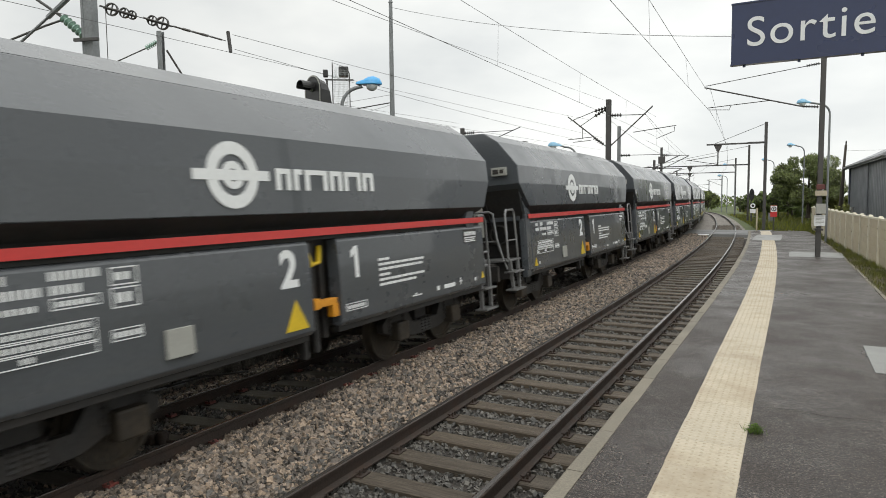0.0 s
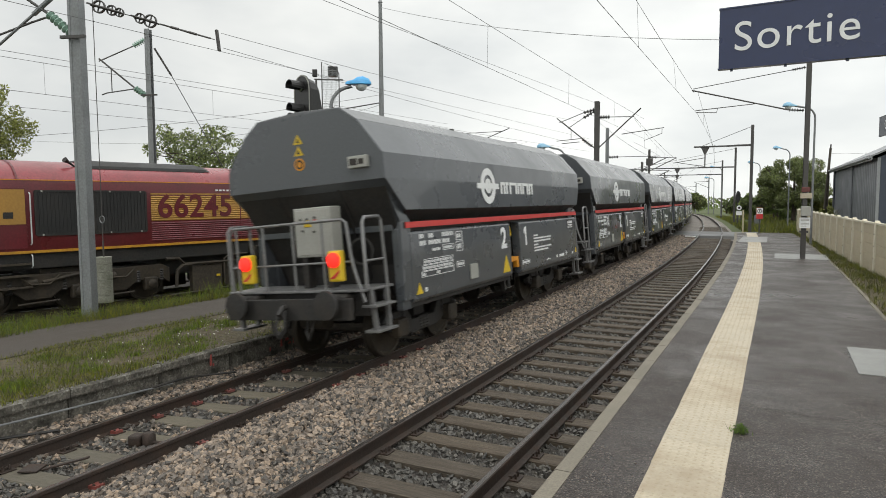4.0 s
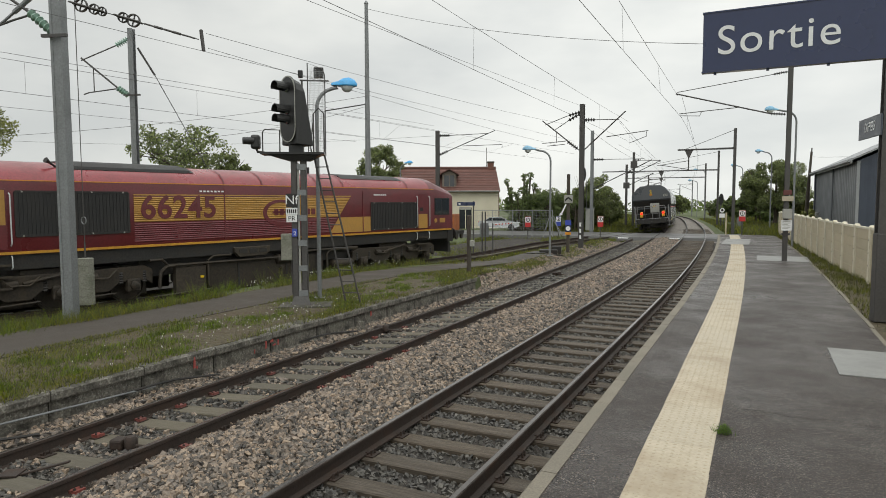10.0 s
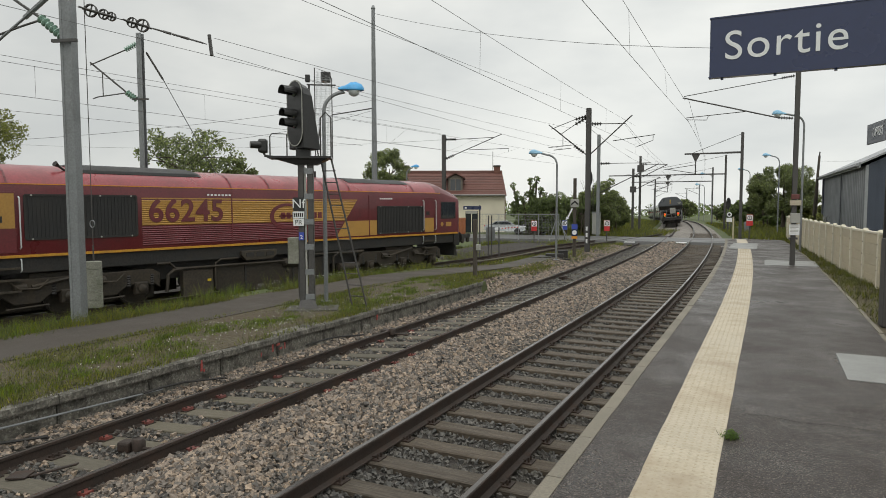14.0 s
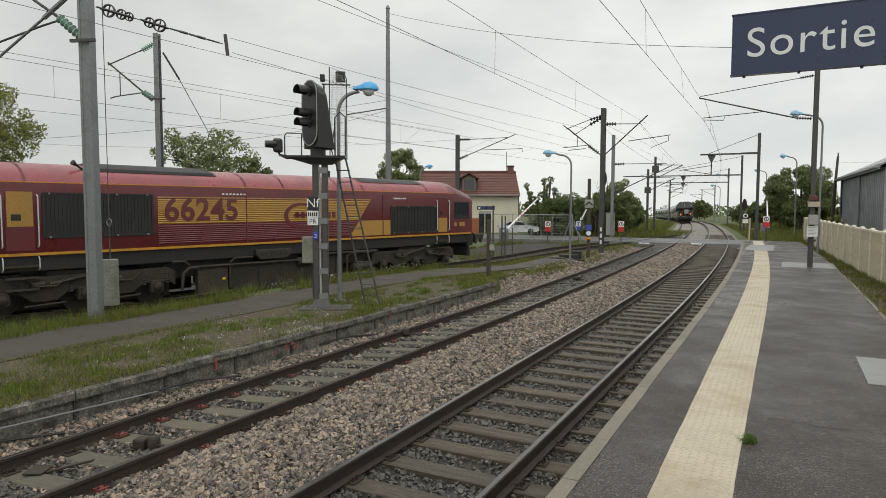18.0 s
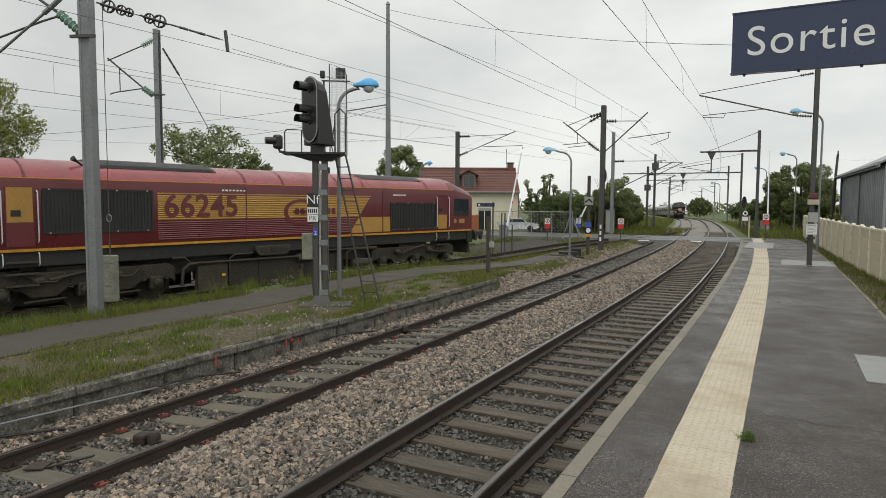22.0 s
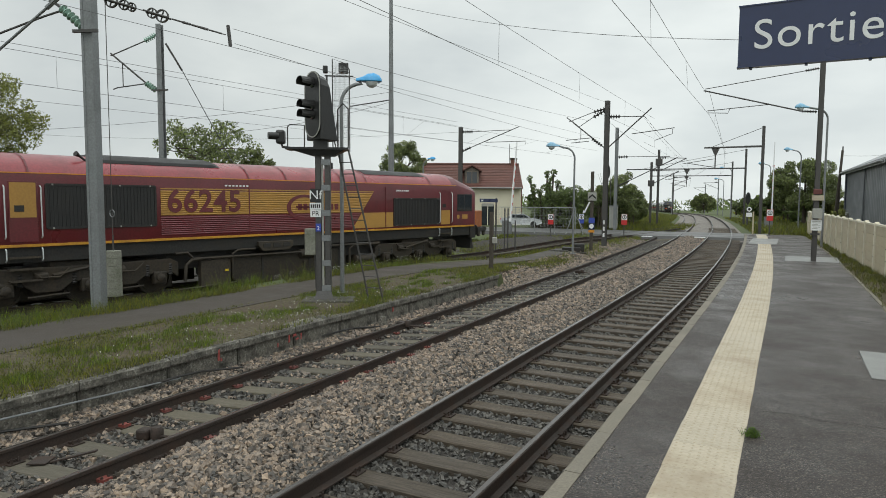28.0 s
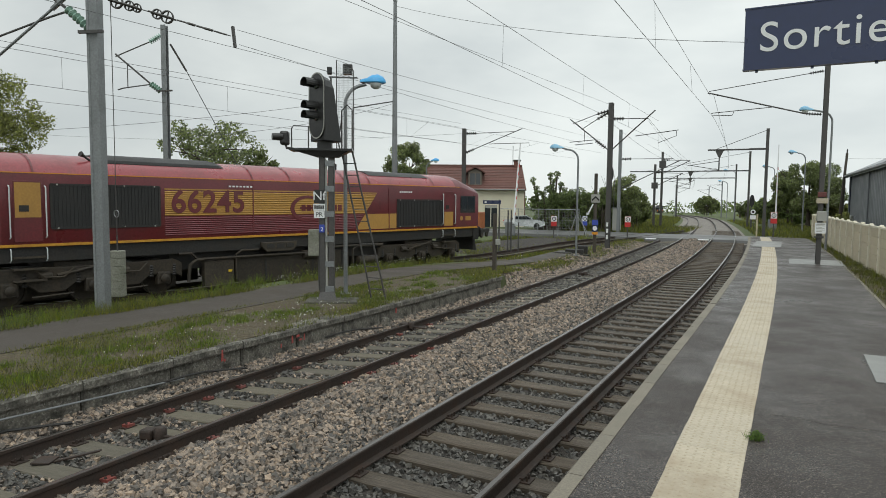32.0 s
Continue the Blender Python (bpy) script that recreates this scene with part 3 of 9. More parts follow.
def build_far_platform():
    wall = whole("platform_2_edge_wall", sweep(Geo(), [(-5.34, -0.40), (-5.055, -0.40), (-5.05, 0.06), (-5.30, 0.06)], steps(-6, 19, 1.2)), M_WALL,
                 "low stained concrete edge wall of the old platform", "platform wall", kind="structure")
    rng = random.Random(12)
    stone = [Geo().loft([[(x, y, z + (0.006 * math.sin(9 * y + j) if z > 0.1 else 0)) for x, z in ((-0.17, 0.0), (0.17, 0.0), (0.18, 0.02), (0.18, 0.105), (0.155, 0.13), (-0.17, 0.13))] for y in (-0.69, -0.35, 0, 0.35, 0.69)]).mesh("coping_stone", M_WALL) for j in range(3)]
    panel = [Geo().loft([[(x, y, z) for x, z in ((-0.05, 0.0), (0.10, 0.0), (0.10, 0.13 + 0.01 * j), (0.04, 0.16 + 0.01 * j), (0.035, 0.43), (-0.05, 0.43))] for y in (-0.685, 0.685)]).mesh("wall_panel", M_WALL) for j in range(3)]
    y = 2.95
    while y < 19.2:
        part("coping_stone", stone[rng.randrange(3)], None, wall, m=on_line(y, -5.14 + rng.uniform(-0.008, 0.008), 0.05 + rng.uniform(-0.006, 0.006), rng.uniform(-0.4, 0.4)))
        part("wall_panel", panel[rng.randrange(3)], None, wall, m=on_line(y, -5.06 + rng.uniform(-0.006, 0.006), -0.385, rng.uniform(-0.3, 0.3)))
        y += 1.395
    g, rings = Geo(), []
    for st in steps(-6, 28, 1.0):
        k = min(1.0, max(0.0, (st - 18.6) / 8))
        o1 = -5.06 if st < 19.1 else -5.45 - 0.9 * k
        rings.append([along(st, -9.3 + 1.4 * k, -0.5), along(st, o1, -0.5), along(st, o1, 0.184 - 0.32 * k), along(st, -9.3 + 1.4 * k, 0.19 - 0.21 * k)])
    g.loft(rings)
    whole("platform_2", g, M_EARTH, "overgrown low platform with patchy grass and moss", "platform", kind="structure")
    g = Geo()
    rings = []
    for st in steps(-6, 33, 1.0):
        k = min(1.0, max(0.0, (st - 18.6) / 8))
        z, o0, o1 = 0.204 - 0.195 * k, -9.15 + 1.9 * k, -7.38 + 1.3 * k
        rings.append([along(st, o0, z - 0.12), along(st, o1, z - 0.12), along(st, o1, z - 0.004), along(st, o0, z)])
    g.loft(rings)
    whole("platform_2_path", g, M_PATH, "worn grey asphalt footpath along the old platform", "path", kind="structure")


build_far_platform()


def build_crossing():
    """The level crossing road over both tracks."""
    g = Geo()
    a = radians(heading(52.5))
    f = Vector((-math.sin(a), math.cos(a), 0))
    rings = []
    for o in (-260, -120, -60, -40, -25, -15, -8.0, -5.4, 2.2, 3.0, 5.0, 8.0, 14, 30, 80, 240):
        c = along(52.5, o, 0) + f * max(0.0, (o - 3) * 2.7)
        z = -0.012 if -6 <= o <= 3 else (0.01 if o > -40 else 0.05)
        rings.append([(c + f * d + Vector((0, 0, h))) for d, h in ((-3.6, z - 0.5), (-3.4, z), (3.4, z), (3.6, z - 0.5))])
    g.loft(rings)
    whole("road", g, M_ROAD, "wet grey road of the level crossing", "road", kind="structure")


build_crossing()


# ---- ballast stones ----
def stones(name, spots, sizes, material, label, seed):
    """Loose angular stones, one mesh: each a knocked-about box."""
    rng = np.random.default_rng(seed)
    n = len(spots)
    base = np.array([(-1, -1, -1), (1, -1, -1), (1, 1, -1), (-1, 1, -1), (-1, -1, 1), (1, -1, 1), (1, 1, 1), (-1, 1, 1)], float) * 0.5
    v = base[None] * (1 + rng.uniform(-0.5, 0.25, (n, 8, 3)))
    v *= rng.uniform(0.55, 1.5, (n, 1, 3)) * sizes[:, None, None]
    q = rng.normal(size=(n, 4))
    q /= np.linalg.norm(q, axis=1)[:, None]
    w, x, y, z = q.T
    rot = np.stack([1 - 2 * (y * y + z * z), 2 * (x * y - z * w), 2 * (x * z + y * w), 2 * (x * y + z * w), 1 - 2 * (x * x + z * z), 2 * (y * z - x * w), 2 * (x * z - y * w), 2 * (y * z + x * w), 1 - 2 * (x * x + y * y)], 1).reshape(n, 3, 3)
    v = np.einsum("nij,nkj->nki", rot, v) + spots[:, None, :]
    quads = np.array([(3, 2, 1, 0), (4, 5, 6, 7), (0, 1, 5, 4), (1, 2, 6, 5), (2, 3, 7, 6), (3, 0, 4, 7)])
    f = (quads[None] + 8 * np.arange(n)[:, None, None]).reshape(-1)
    me = bpy.data.meshes.new(name)
    me.vertices.add(8 * n)
    me.vertices.foreach_set("co", v.reshape(-1))
    me.loops.add(len(f))
    me.loops.foreach_set("vertex_index", f)
    me.polygons.add(len(f) // 4)
    me.polygons.foreach_set("loop_start", np.arange(0, len(f), 4))
    me.update(calc_edges=True)
    me.polygons.foreach_set("use_smooth", [False] * (len(f) // 4))
    me.materials.append(material)
    tagged(new(name, me), label, "ballast", kind="stuff")


BED_O = np.array([-5.02, -4.75, -4.35, -3.55, -2.75, -2.3, -1.9, -1.35, -0.9, 0, 0.9, 1.3, 1.6])
BED_Z = np.array([-0.26, -0.27, -0.29, -0.27, -0.20, -0.09, -0.06, -0.14, -0.235, -0.262, -0.25, -0.26, -0.25])


def scatter(rng, n, o0, o1, s0, s1, power=1.0):
    o = rng.uniform(o0, o1, n)
    s = s0 + (s1 - s0) * rng.uniform(0, 1, n) ** power
    return o, s


def off_sleepers(o, s):
    """Keep the stones off the far track's sleepers."""
    on = (np.abs((s - 2.51 + 0.316) % 0.632 - 0.316) < 0.15) & (o > T2 - 1.22) & (o < T2 + 1.0)
    return o[~on], s[~on]


def lay(o, s, lift):
    pts = np.array([along(float(b), float(a)) for a, b in zip(o, s)])
    pts[:, 2] += np.where(o < -5.04, [relief(float(a), float(b)) if a < -5.04 else 0.0 for a, b in zip(o, s)], np.interp(o, BED_O, BED_Z)) + lift
    return pts


def build_ballast():
    rng = np.random.default_rng(11)
    # the pale heap between the tracks and the strip by the old wall
    o1, s1 = scatter(rng, 46000, -2.85, -1.0, 2.5, 34, 1.8)
    o2, s2 = scatter(rng, 15000, -5.0, -4.35, 2.5, 26, 1.6)
    o3, s3 = scatter(rng, 2600, -4.2, -2.85, 2.5, 20, 1.4)
    o, s = off_sleepers(np.concatenate([o1, o2, o3]), np.concatenate([s1, s2, s3]))
    size = rng.uniform(0.025, 0.052, len(o)) * (1 + 0.018 * s)
    stones("ballast_stones", lay(o, s, rng.uniform(-0.012, 0.030, len(o))), size, M_BALLAST_PINK, "loose pinkish beige ballast stones", 3)
    o1, s1 = scatter(rng, 11000, -2.9, -0.95, 24, 50)
    o2, s2 = scatter(rng, 9000, -6.1, -4.3, 19.4, 46)
    o, s = np.concatenate([o1, o2]), np.concatenate([s1, s2])
    size = rng.uniform(0.05, 0.09, len(o))
    lifted = lay(o, s, rng.uniform(-0.03, 0.03, len(o)))
    stones("ballast_stones", lifted, size, M_BALLAST_PINK, "pale ballast stones further along the track", 7)
    o1, s1 = scatter(rng, 5000, -4.3, -2.8, 18, 46)
    o1, s1 = off_sleepers(o1, s1)
    size = rng.uniform(0.05, 0.10, len(o1))
    stones("ballast_stones", lay(o1, s1, rng.uniform(-0.02, 0.03, len(o1))), size, M_BALLAST_GREY, "grey ballast stones inside the far track", 8)
    o1, s1 = off_sleepers(*scatter(rng, 9000, -5.0, 1.5, -9, 2.6))
    stones("ballast_stones", lay(o1, s1, rng.uniform(-0.015, 0.015, len(o1))), rng.uniform(0.03, 0.06, len(o1)), M_BALLAST_GREY, "grey ballast stones along the platform", 9)
    # darker stones between and beside the near rails
    o1, s1 = scatter(rng, 24000, -1.25, 1.55, 2.5, 24, 1.6)
    o2, s2 = scatter(rng, 5000, -1.7, -0.8, 2.5, 26, 1.5)
    o3, s3 = scatter(rng, 9000, -4.25, -2.75, 2.5, 22, 1.4)
    o, s = off_sleepers(np.concatenate([o1, o2, o3]), np.concatenate([s1, s2, s3]))
    size = rng.uniform(0.022, 0.044, len(o)) * (1 + 0.018 * s)
    stones("ballast_stones", lay(o, s, rng.uniform(-0.012, 0.026, len(o))), size, M_BALLAST_GREY, "dark grey wet ballast stones between the rails", 5)


build_ballast()

# ---- the hopper train ----
WL, PITCH, HALF = 9.25, 11.75, 1.50


def wheelset(parent, y, r=0.46):
    """An axle with two flanged wheels, turned about its own middle."""
    axle = Matrix.Rotation(radians(90), 4, "Y")
    ob = part("wheelset", Geo().tube([(-1.0, 0, 0), (1.0, 0, 0)], 0.075, 10), M_GRIME, parent, m=pose(0, y, r))
    for sx in (-1, 1):
        prof = [(0.09, -0.09), (0.11, -0.05), (0.16, -0.03), (r - 0.07, -0.035), (r - 0.05, -0.07), (r, -0.068), (r + 0.004, 0.045), (r + 0.03, 0.055), (r + 0.026, 0.07), (r - 0.05, 0.07), (r - 0.07, 0.02), (0.16, 0.03), (0.11, 0.06), (0.09, 0.09)]
        part("wheel", Geo().lathe([(a, -sx * b) for a, b in prof], pose(sx * 0.755, 0, 0) @ axle, 28), M_GRIME, ob, smooth=40)
    return ob


def build_bogie(w, y0):
    frame_g = Geo()
    for sx in (-1, 1):
        x = sx * 0.98
        outline = [(-1.30, 0.62), (-1.15, 0.72), (-0.55, 0.74), (-0.40, 0.52), (0.40, 0.52), (0.55, 0.74), (1.15, 0.72), (1.30, 0.62), (1.30, 0.50), (1.1, 0.42), (0.7, 0.40), (0.45, 0.30), (-0.45, 0.30), (-0.7, 0.40), (-1.1, 0.42), (-1.30, 0.50)]
        frame_g.loft([[(x - 0.06, u + y0, v) for u, v in outline], [(x + 0.06, u + y0, v) for u, v in outline]])
    frame_g.box(-0.95, y0 - 0.18, 0.42, 0.95, y0 + 0.18, 0.75)
    b = part("bogie_frame", frame_g, M_BLACK, w, bevel=0.01)
    for sx in (-1, 1):
        for dy in (-0.9, 0.9):
            part("axle_box", Geo().box(sx * 1.08 - 0.1, y0 + dy - 0.16, 0.32, sx * 1.08 + 0.1, y0 + dy + 0.16, 0.62), M_GRIME, b, bevel=0.03)
            for k in (-0.2, 0.2):
                part("spring", Geo().lathe([(0.07, 0.5 + 0.04 * i + (0.02 if i % 2 else 0)) if i % 2 == 0 else (0.055, 0.52 + 0.04 * (i - 1)) for i in range(8)], pose(sx * 1.0, y0 + dy + k, 0), 10), M_BLACK, b)
        for k in (-0.12, 0.0, 0.12):
            part("spring", Geo().lathe([(0.06 if i % 2 else 0.045, 0.33 + 0.025 * i) for i in range(10)], pose(sx * 1.0, y0 + k, 0), 10), M_BLACK, b)
    return b


def build_wagon():
    w = thing("hopper_wagon", "dark grey covered hopper wagon with a red stripe", "railway wagon", group="hopper wagons of the train")
    ring = lambda z, x, y0, y1: [(-x, y0, z), (x, y0, z), (x, y1, z), (-x, y1, z)]
    END = 0.43
    # this downward face is painted black to hold its shade
    part("hopper_skirt", Geo().loft([ring(2.00, 1.24, 0.45, WL - 0.15), ring(2.22, 1.38, 0.30, WL + 0.05), ring(2.37, 1.555, 0.14, WL + 0.28)]), M_BLACK, w, "undercut below the hopper side, its shade painted black")
    body = Geo().loft([ring(2.37, 1.565, 0.12, WL + 0.30), ring(2.86, 1.575, -END, WL + 0.55), ring(3.25, 1.56, -END, WL + 0.55), ring(3.79, 1.15, -END, WL + 0.55)])
    part("hopper_body", body, M_GREY_PAINT, w, bevel=0.012)
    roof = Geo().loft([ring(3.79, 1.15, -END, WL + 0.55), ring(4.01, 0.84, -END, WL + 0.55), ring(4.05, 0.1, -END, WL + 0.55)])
    part("roof", roof, M_ROOF_SKYLIT, w, "flat-topped roof doors, their grey lightened for the sky's sheen", bevel=0.012)
    shape = [(-1.57, 2.86), (1.57, 2.86), (1.545, 3.25), (1.135, 3.78), (0.825, 3.995), (-0.825, 3.995), (-1.135, 3.78), (-1.545, 3.25)]
    part("end_plate", Geo().loft([[(x, -END - 0.012, z) for x, z in shape], [(x, -END + 0.02, z) for x, z in shape]]), M_GREY_PAINT, w, "flat dark grey end plate")
    for sx in (-1, 1):
        # added black backing, keeps the stripe's red off the undercut
        part("stripe_backing", Geo().box(sx * 1.455 - 0.045, 0.16, 2.086, sx * 1.455 + 0.045, WL + 0.33, 2.188), M_BLACK, w)
        part("red_stripe", Geo().box(sx * 1.505 - 0.004, 0.16, 2.09, sx * 1.505 + 0.004, WL + 0.33, 2.186), M_REDBAND, w, "red painted stripe")
        part("sill_rail", Geo().box(sx * 1.36 - 0.06, 0.20, 2.04, sx * 1.36 + 0.06, WL + 0.28, 2.085), M_BLACK, w)
        part("corner_panel", Geo().box(sx * 1.38 - 0.06, 0.03, 0.80, sx * 1.38 + 0.06, 0.27, 2.085), M_GREY_PAINT, w, bevel=0.01)
        for y0, y1 in ((0.29, 4.54), (5.10, WL + 0.28)):
            g = Geo()
            prof = [(1.30, 0.90), (1.44, 0.88), (1.485, 0.93), (1.495, 1.5), (1.49, 1.99), (1.46, 2.035), (1.30, 2.035)]
            g.loft([[(sx * x, y, z) for x, z in prof] for y in (y0, y1)])
            part("side_panel", g, M_GREY_PAINT, w, bevel=0.012)
            part("lower_lip", Geo().box(sx * 1.35 - 0.05, y0 + 0.02, 0.80, sx * 1.35 + 0.05, y1 - 0.02, 0.885), M_BLACK, w, bevel=0.01)
        # unloading gear in the slot between the panels
        part("discharge_lever", Geo().tube([(sx * 1.30, 4.95, 1.95), (sx * 1.36, 4.85, 1.75), (sx * 1.36, 4.72, 1.72), (sx * 1.33, 4.66, 1.9)], 0.035, 8), M_YELLOW, w, "yellow lever", smooth=40)
        g = Geo().box(sx * 1.34 - 0.08, 4.62, 1.16, sx * 1.34 + 0.10, 4.74, 1.30)
        g.box(sx * 1.36 - 0.04, 4.70, 1.18, sx * 1.36 + 0.08, 5.08, 1.27).box(sx * 1.36 - 0.03, 4.98, 1.02, sx * 1.36 + 0.08, 5.10, 1.2)
        part("locking_handle", g, M_ORANGE, w, "orange yellow locking handle", bevel=0.012)
        g = Geo().box(sx * 1.22 - 0.05, 4.55, 0.55, sx * 1.22 + 0.05, 4.64, 2.1).box(sx * 1.22 - 0.05, 4.96, 0.75, sx * 1.22 + 0.05, 5.05, 2.1)
        g.tube([(sx * 1.26, 4.8, 2.05), (sx * 1.26, 4.8, 0.6)], 0.05, 8)
        part("discharge_gear", g, M_BLACK, w)
    part("chute", Geo().loft([ring(0.72, 0.55, 0.9, WL - 0.9), ring(1.0, 1.15, 0.45, WL - 0.45), ring(2.05, 1.28, 0.3, WL - 0.3)]), M_BLACK, w)
    sill = Geo()
    for sx in (-1, 1):
        sill.box(sx * 0.95 - 0.06, -1.05, 0.86, sx * 0.95 + 0.06, WL + 1.05, 1.14)
    for y in (-1.05, -0.05, 2.9, 6.3, WL + 0.0, WL + 0.95):
        sill.box(-1.2, y, 0.82, 1.2, y + 0.10, 1.14)
    part("underframe", sill, M_BLACK, w, bevel=0.01)
    for y0 in (1.32, WL - 1.32):
        build_bogie(w, y0)
    for y0 in (0.42, 2.22, WL - 2.22, WL - 0.42):
        wheelset(w, y0)
    for end, sy in ((0.0, -1), (WL, 1)):
        Y = lambda d: end + sy * d
        span = lambda a, b: (min(Y(a), Y(b)), max(Y(a), Y(b)))
        a, b = span(0.05, 0.86)
        part("end_platform", Geo().box(-1.34, a, 1.21, 1.34, b, 1.25), M_RAILING, w, "grey grating platform", bevel=0.008)
        a, b = span(0.62, 0.72)
        part("headstock", Geo().box(-1.30, a, 0.84, 1.30, b, 1.20), M_BLACK, w, bevel=0.015)
        # slanting end wall, its cross rib and its posts
        # wall and stiffeners go black, the recess's shade put into their colour
        g = Geo().loft([[(-1.30, Y(-0.55), 1.2), (1.30, Y(-0.55), 1.2), (1.50, Y(0.36), 2.85), (-1.50, Y(0.36), 2.85)], [(-1.30, Y(-0.60), 1.2), (1.30, Y(-0.60), 1.2), (1.50, Y(0.31), 2.85), (-1.50, Y(0.31), 2.85)]])
        part("end_wall", g, M_BLACK, w)
        a, b = span(-0.18, -0.02)
        part("end_rib", Geo().box(-1.34, a, 2.06, 1.34, b, 2.17), M_GREY_PAINT, w, bevel=0.01)
        for x in (-0.62, 0.62):
            outline = [(-0.5, 1.25), (-0.42, 1.25), (0.36, 2.84), (0.28, 2.84)]
            part("end_stiffener", Geo().loft([[(x - 0.02, Y(u), v) for u, v in outline], [(x + 0.02, Y(u), v) for u, v in outline]]), M_BLACK, w)
        for x in (-1.43, 1.43):
            outline = [(-0.02, 0.95), (-0.05, 2.2), (0.36, 2.84), (0.24, 2.85), (-0.35, 2.2), (-0.35, 0.95)]
            gx = Geo().loft([[(x - 0.05, Y(u), v) for u, v in outline], [(x + 0.05, Y(u), v) for u, v in outline]])
            part("end_post", gx, M_GREY_PAINT, w, bevel=0.01)
        # buffers, coupling and hoses under the platform
        for x in (-0.875, 0.875):
            m = pose(x, Y(0.72), 1.06, 90 if sy < 0 else -90, 0, 0)
            part("buffer", Geo().lathe([(0.17, 0), (0.17, 0.06), (0.12, 0.07), (0.115, 0.28), (0.09, 0.29), (0.09, 0.44), (0.22, 0.45), (0.21, 0.49), (0.1, 0.50)], m, 18), M_BLACK, w, smooth=35)
            part("buffer_casing", Geo().box(x - 0.19, min(Y(0.70), Y(0.95)), 0.87, x + 0.19, max(Y(0.70), Y(0.95)), 1.19), M_BLACK, w, bevel=0.04)
        part("coupling_hook", Geo().tube([(0, Y(0.7), 1.02), (0, Y(1.12), 1.02), (0, Y(1.2), 0.94), (0, Y(1.12), 0.88)], 0.045, 8), M_BLACK, w, smooth=40)
        part("coupling_link", Geo().tube([(-0.07, Y(1.14), 0.98), (-0.08, Y(1.2), 0.72), (0.0, Y(1.21), 0.62), (0.08, Y(1.2), 0.72), (0.07, Y(1.14), 0.98)], 0.024, 7), M_BLACK, w, smooth=40)
        for x in (-0.42, 0.42):
            part("brake_hose", Geo().tube([(x, Y(0.72), 1.0), (x, Y(0.90), 0.9), (x * 0.9, Y(0.94), 0.62), (x * 0.7, Y(0.9), 0.5), (x * 0.5, Y(0.86), 0.62), (x * 0.45, Y(0.75), 0.8)], 0.024, 7), M_BLACK, w, smooth=40)
        part("brake_cylinder", Geo().lathe([(0.05, 0), (0.15, 0.03), (0.15, 0.5), (0.05, 0.53)], pose(-0.25, Y(0.35), 0.72, 0, 90, 0), 14), M_DIRTY, w, smooth=40)
        # railing across the end, with a rounded corner that runs down to the steps
        g = Geo()
        y = Y(0.82)
        for x in (-1.12, -0.55, 0.05, 0.62):
            g.tube([(x, y, 1.25), (x, y, 2.27)], 0.02, 7)
        g.tube([(-1.26, y, 1.25), (-1.25, y, 2.17), (-1.17, y, 2.27), (1.0, y, 2.29), (1.08, y, 2.24), (1.13, y, 1.72), (1.18, y, 1.50), (1.32, y, 1.06)], 0.024, 8)
        g.tube([(-1.25, y, 1.64), (1.13, y, 1.66)], 0.018, 7)
        part("end_railing", g, M_RAILING, w, "grey tubular railing", smooth=40)
        for x in (-1.34, 1.34):
            if sy < 0:
                g = Geo().tube([(x, Y(0.78), 1.25), (x, Y(0.78), 2.22), (x, Y(0.72), 2.30), (x, Y(0.36), 2.31), (x, Y(0.29), 2.25), (x, Y(0.23), 1.22)], 0.026, 8)
                g.tube([(x, Y(0.78), 1.66), (x, Y(0.25), 1.66)], 0.018, 7)
                treads, lean_y = ((0.22, 0.76, 0.985), (0.20, 0.74, 0.605)), 0.70
            else:
                g = Geo().tube([(x, Y(0.80), 0.85), (x, Y(0.76), 2.12), (x, Y(0.68), 2.22), (x, Y(0.44), 2.20), (x, Y(0.40), 2.05), (x, Y(0.38), 1.60), (x, Y(0.44), 1.50), (x, Y(0.72), 1.50)], 0.026, 8)
                g.tube([(x, Y(0.34), 2.12), (x, Y(0.34), 1.22)], 0.022, 7)
                treads, lean_y = ((0.30, 0.80, 0.40), (0.30, 0.80, 0.80)), 0.76
            part("grab_rail", g, M_RAILING, w, "bent grey grab rail", smooth=40)
            for d0, d1, z in treads:
                a, b = span(d0, d1)
                part("foot_step", Geo().box(x - 0.13, a, z - 0.018, x + 0.13, b, z + 0.018), M_RAILING, w, "grey grating step", bevel=0.005)
            st = Geo()
            for d, e in ((lean_y, lean_y - 0.10), (treads[0][0] + 0.05, treads[1][0] + 0.06)):
                a, b = (Y(d), Y(e)) if sy < 0 else (Y(d), Y(d))
                st.loft([[(x - 0.03, a - 0.035, 1.24), (x + 0.03, a - 0.035, 1.24), (x + 0.03, a + 0.035, 1.24), (x - 0.03, a + 0.035, 1.24)], [(x - 0.03, b - 0.035, treads[0][2] - 0.38 if sy < 0 else 0.40), (x + 0.03, b - 0.035, treads[0][2] - 0.38 if sy < 0 else 0.40), (x + 0.03, b + 0.035, treads[0][2] - 0.38 if sy < 0 else 0.40), (x - 0.03, b + 0.035, treads[0][2] - 0.38 if sy < 0 else 0.40)]])
            part("step_bracket", st, M_RAILING, w, "grey flat bar that carries the steps")
        part("brake_wheel", Geo().ring(0.19, 0.22, 0, 0.03, pose(0.95, Y(0.30), 1.78), 20), M_BLACK, w, smooth=50)
    # the control cabinet on the rear platform
    cab = part("control_cabinet", Geo().box(-0.10, -0.58, 1.74, 0.62, -0.30, 2.52), M_CABINET, w, "pale grey control cabinet", bevel=0.02)
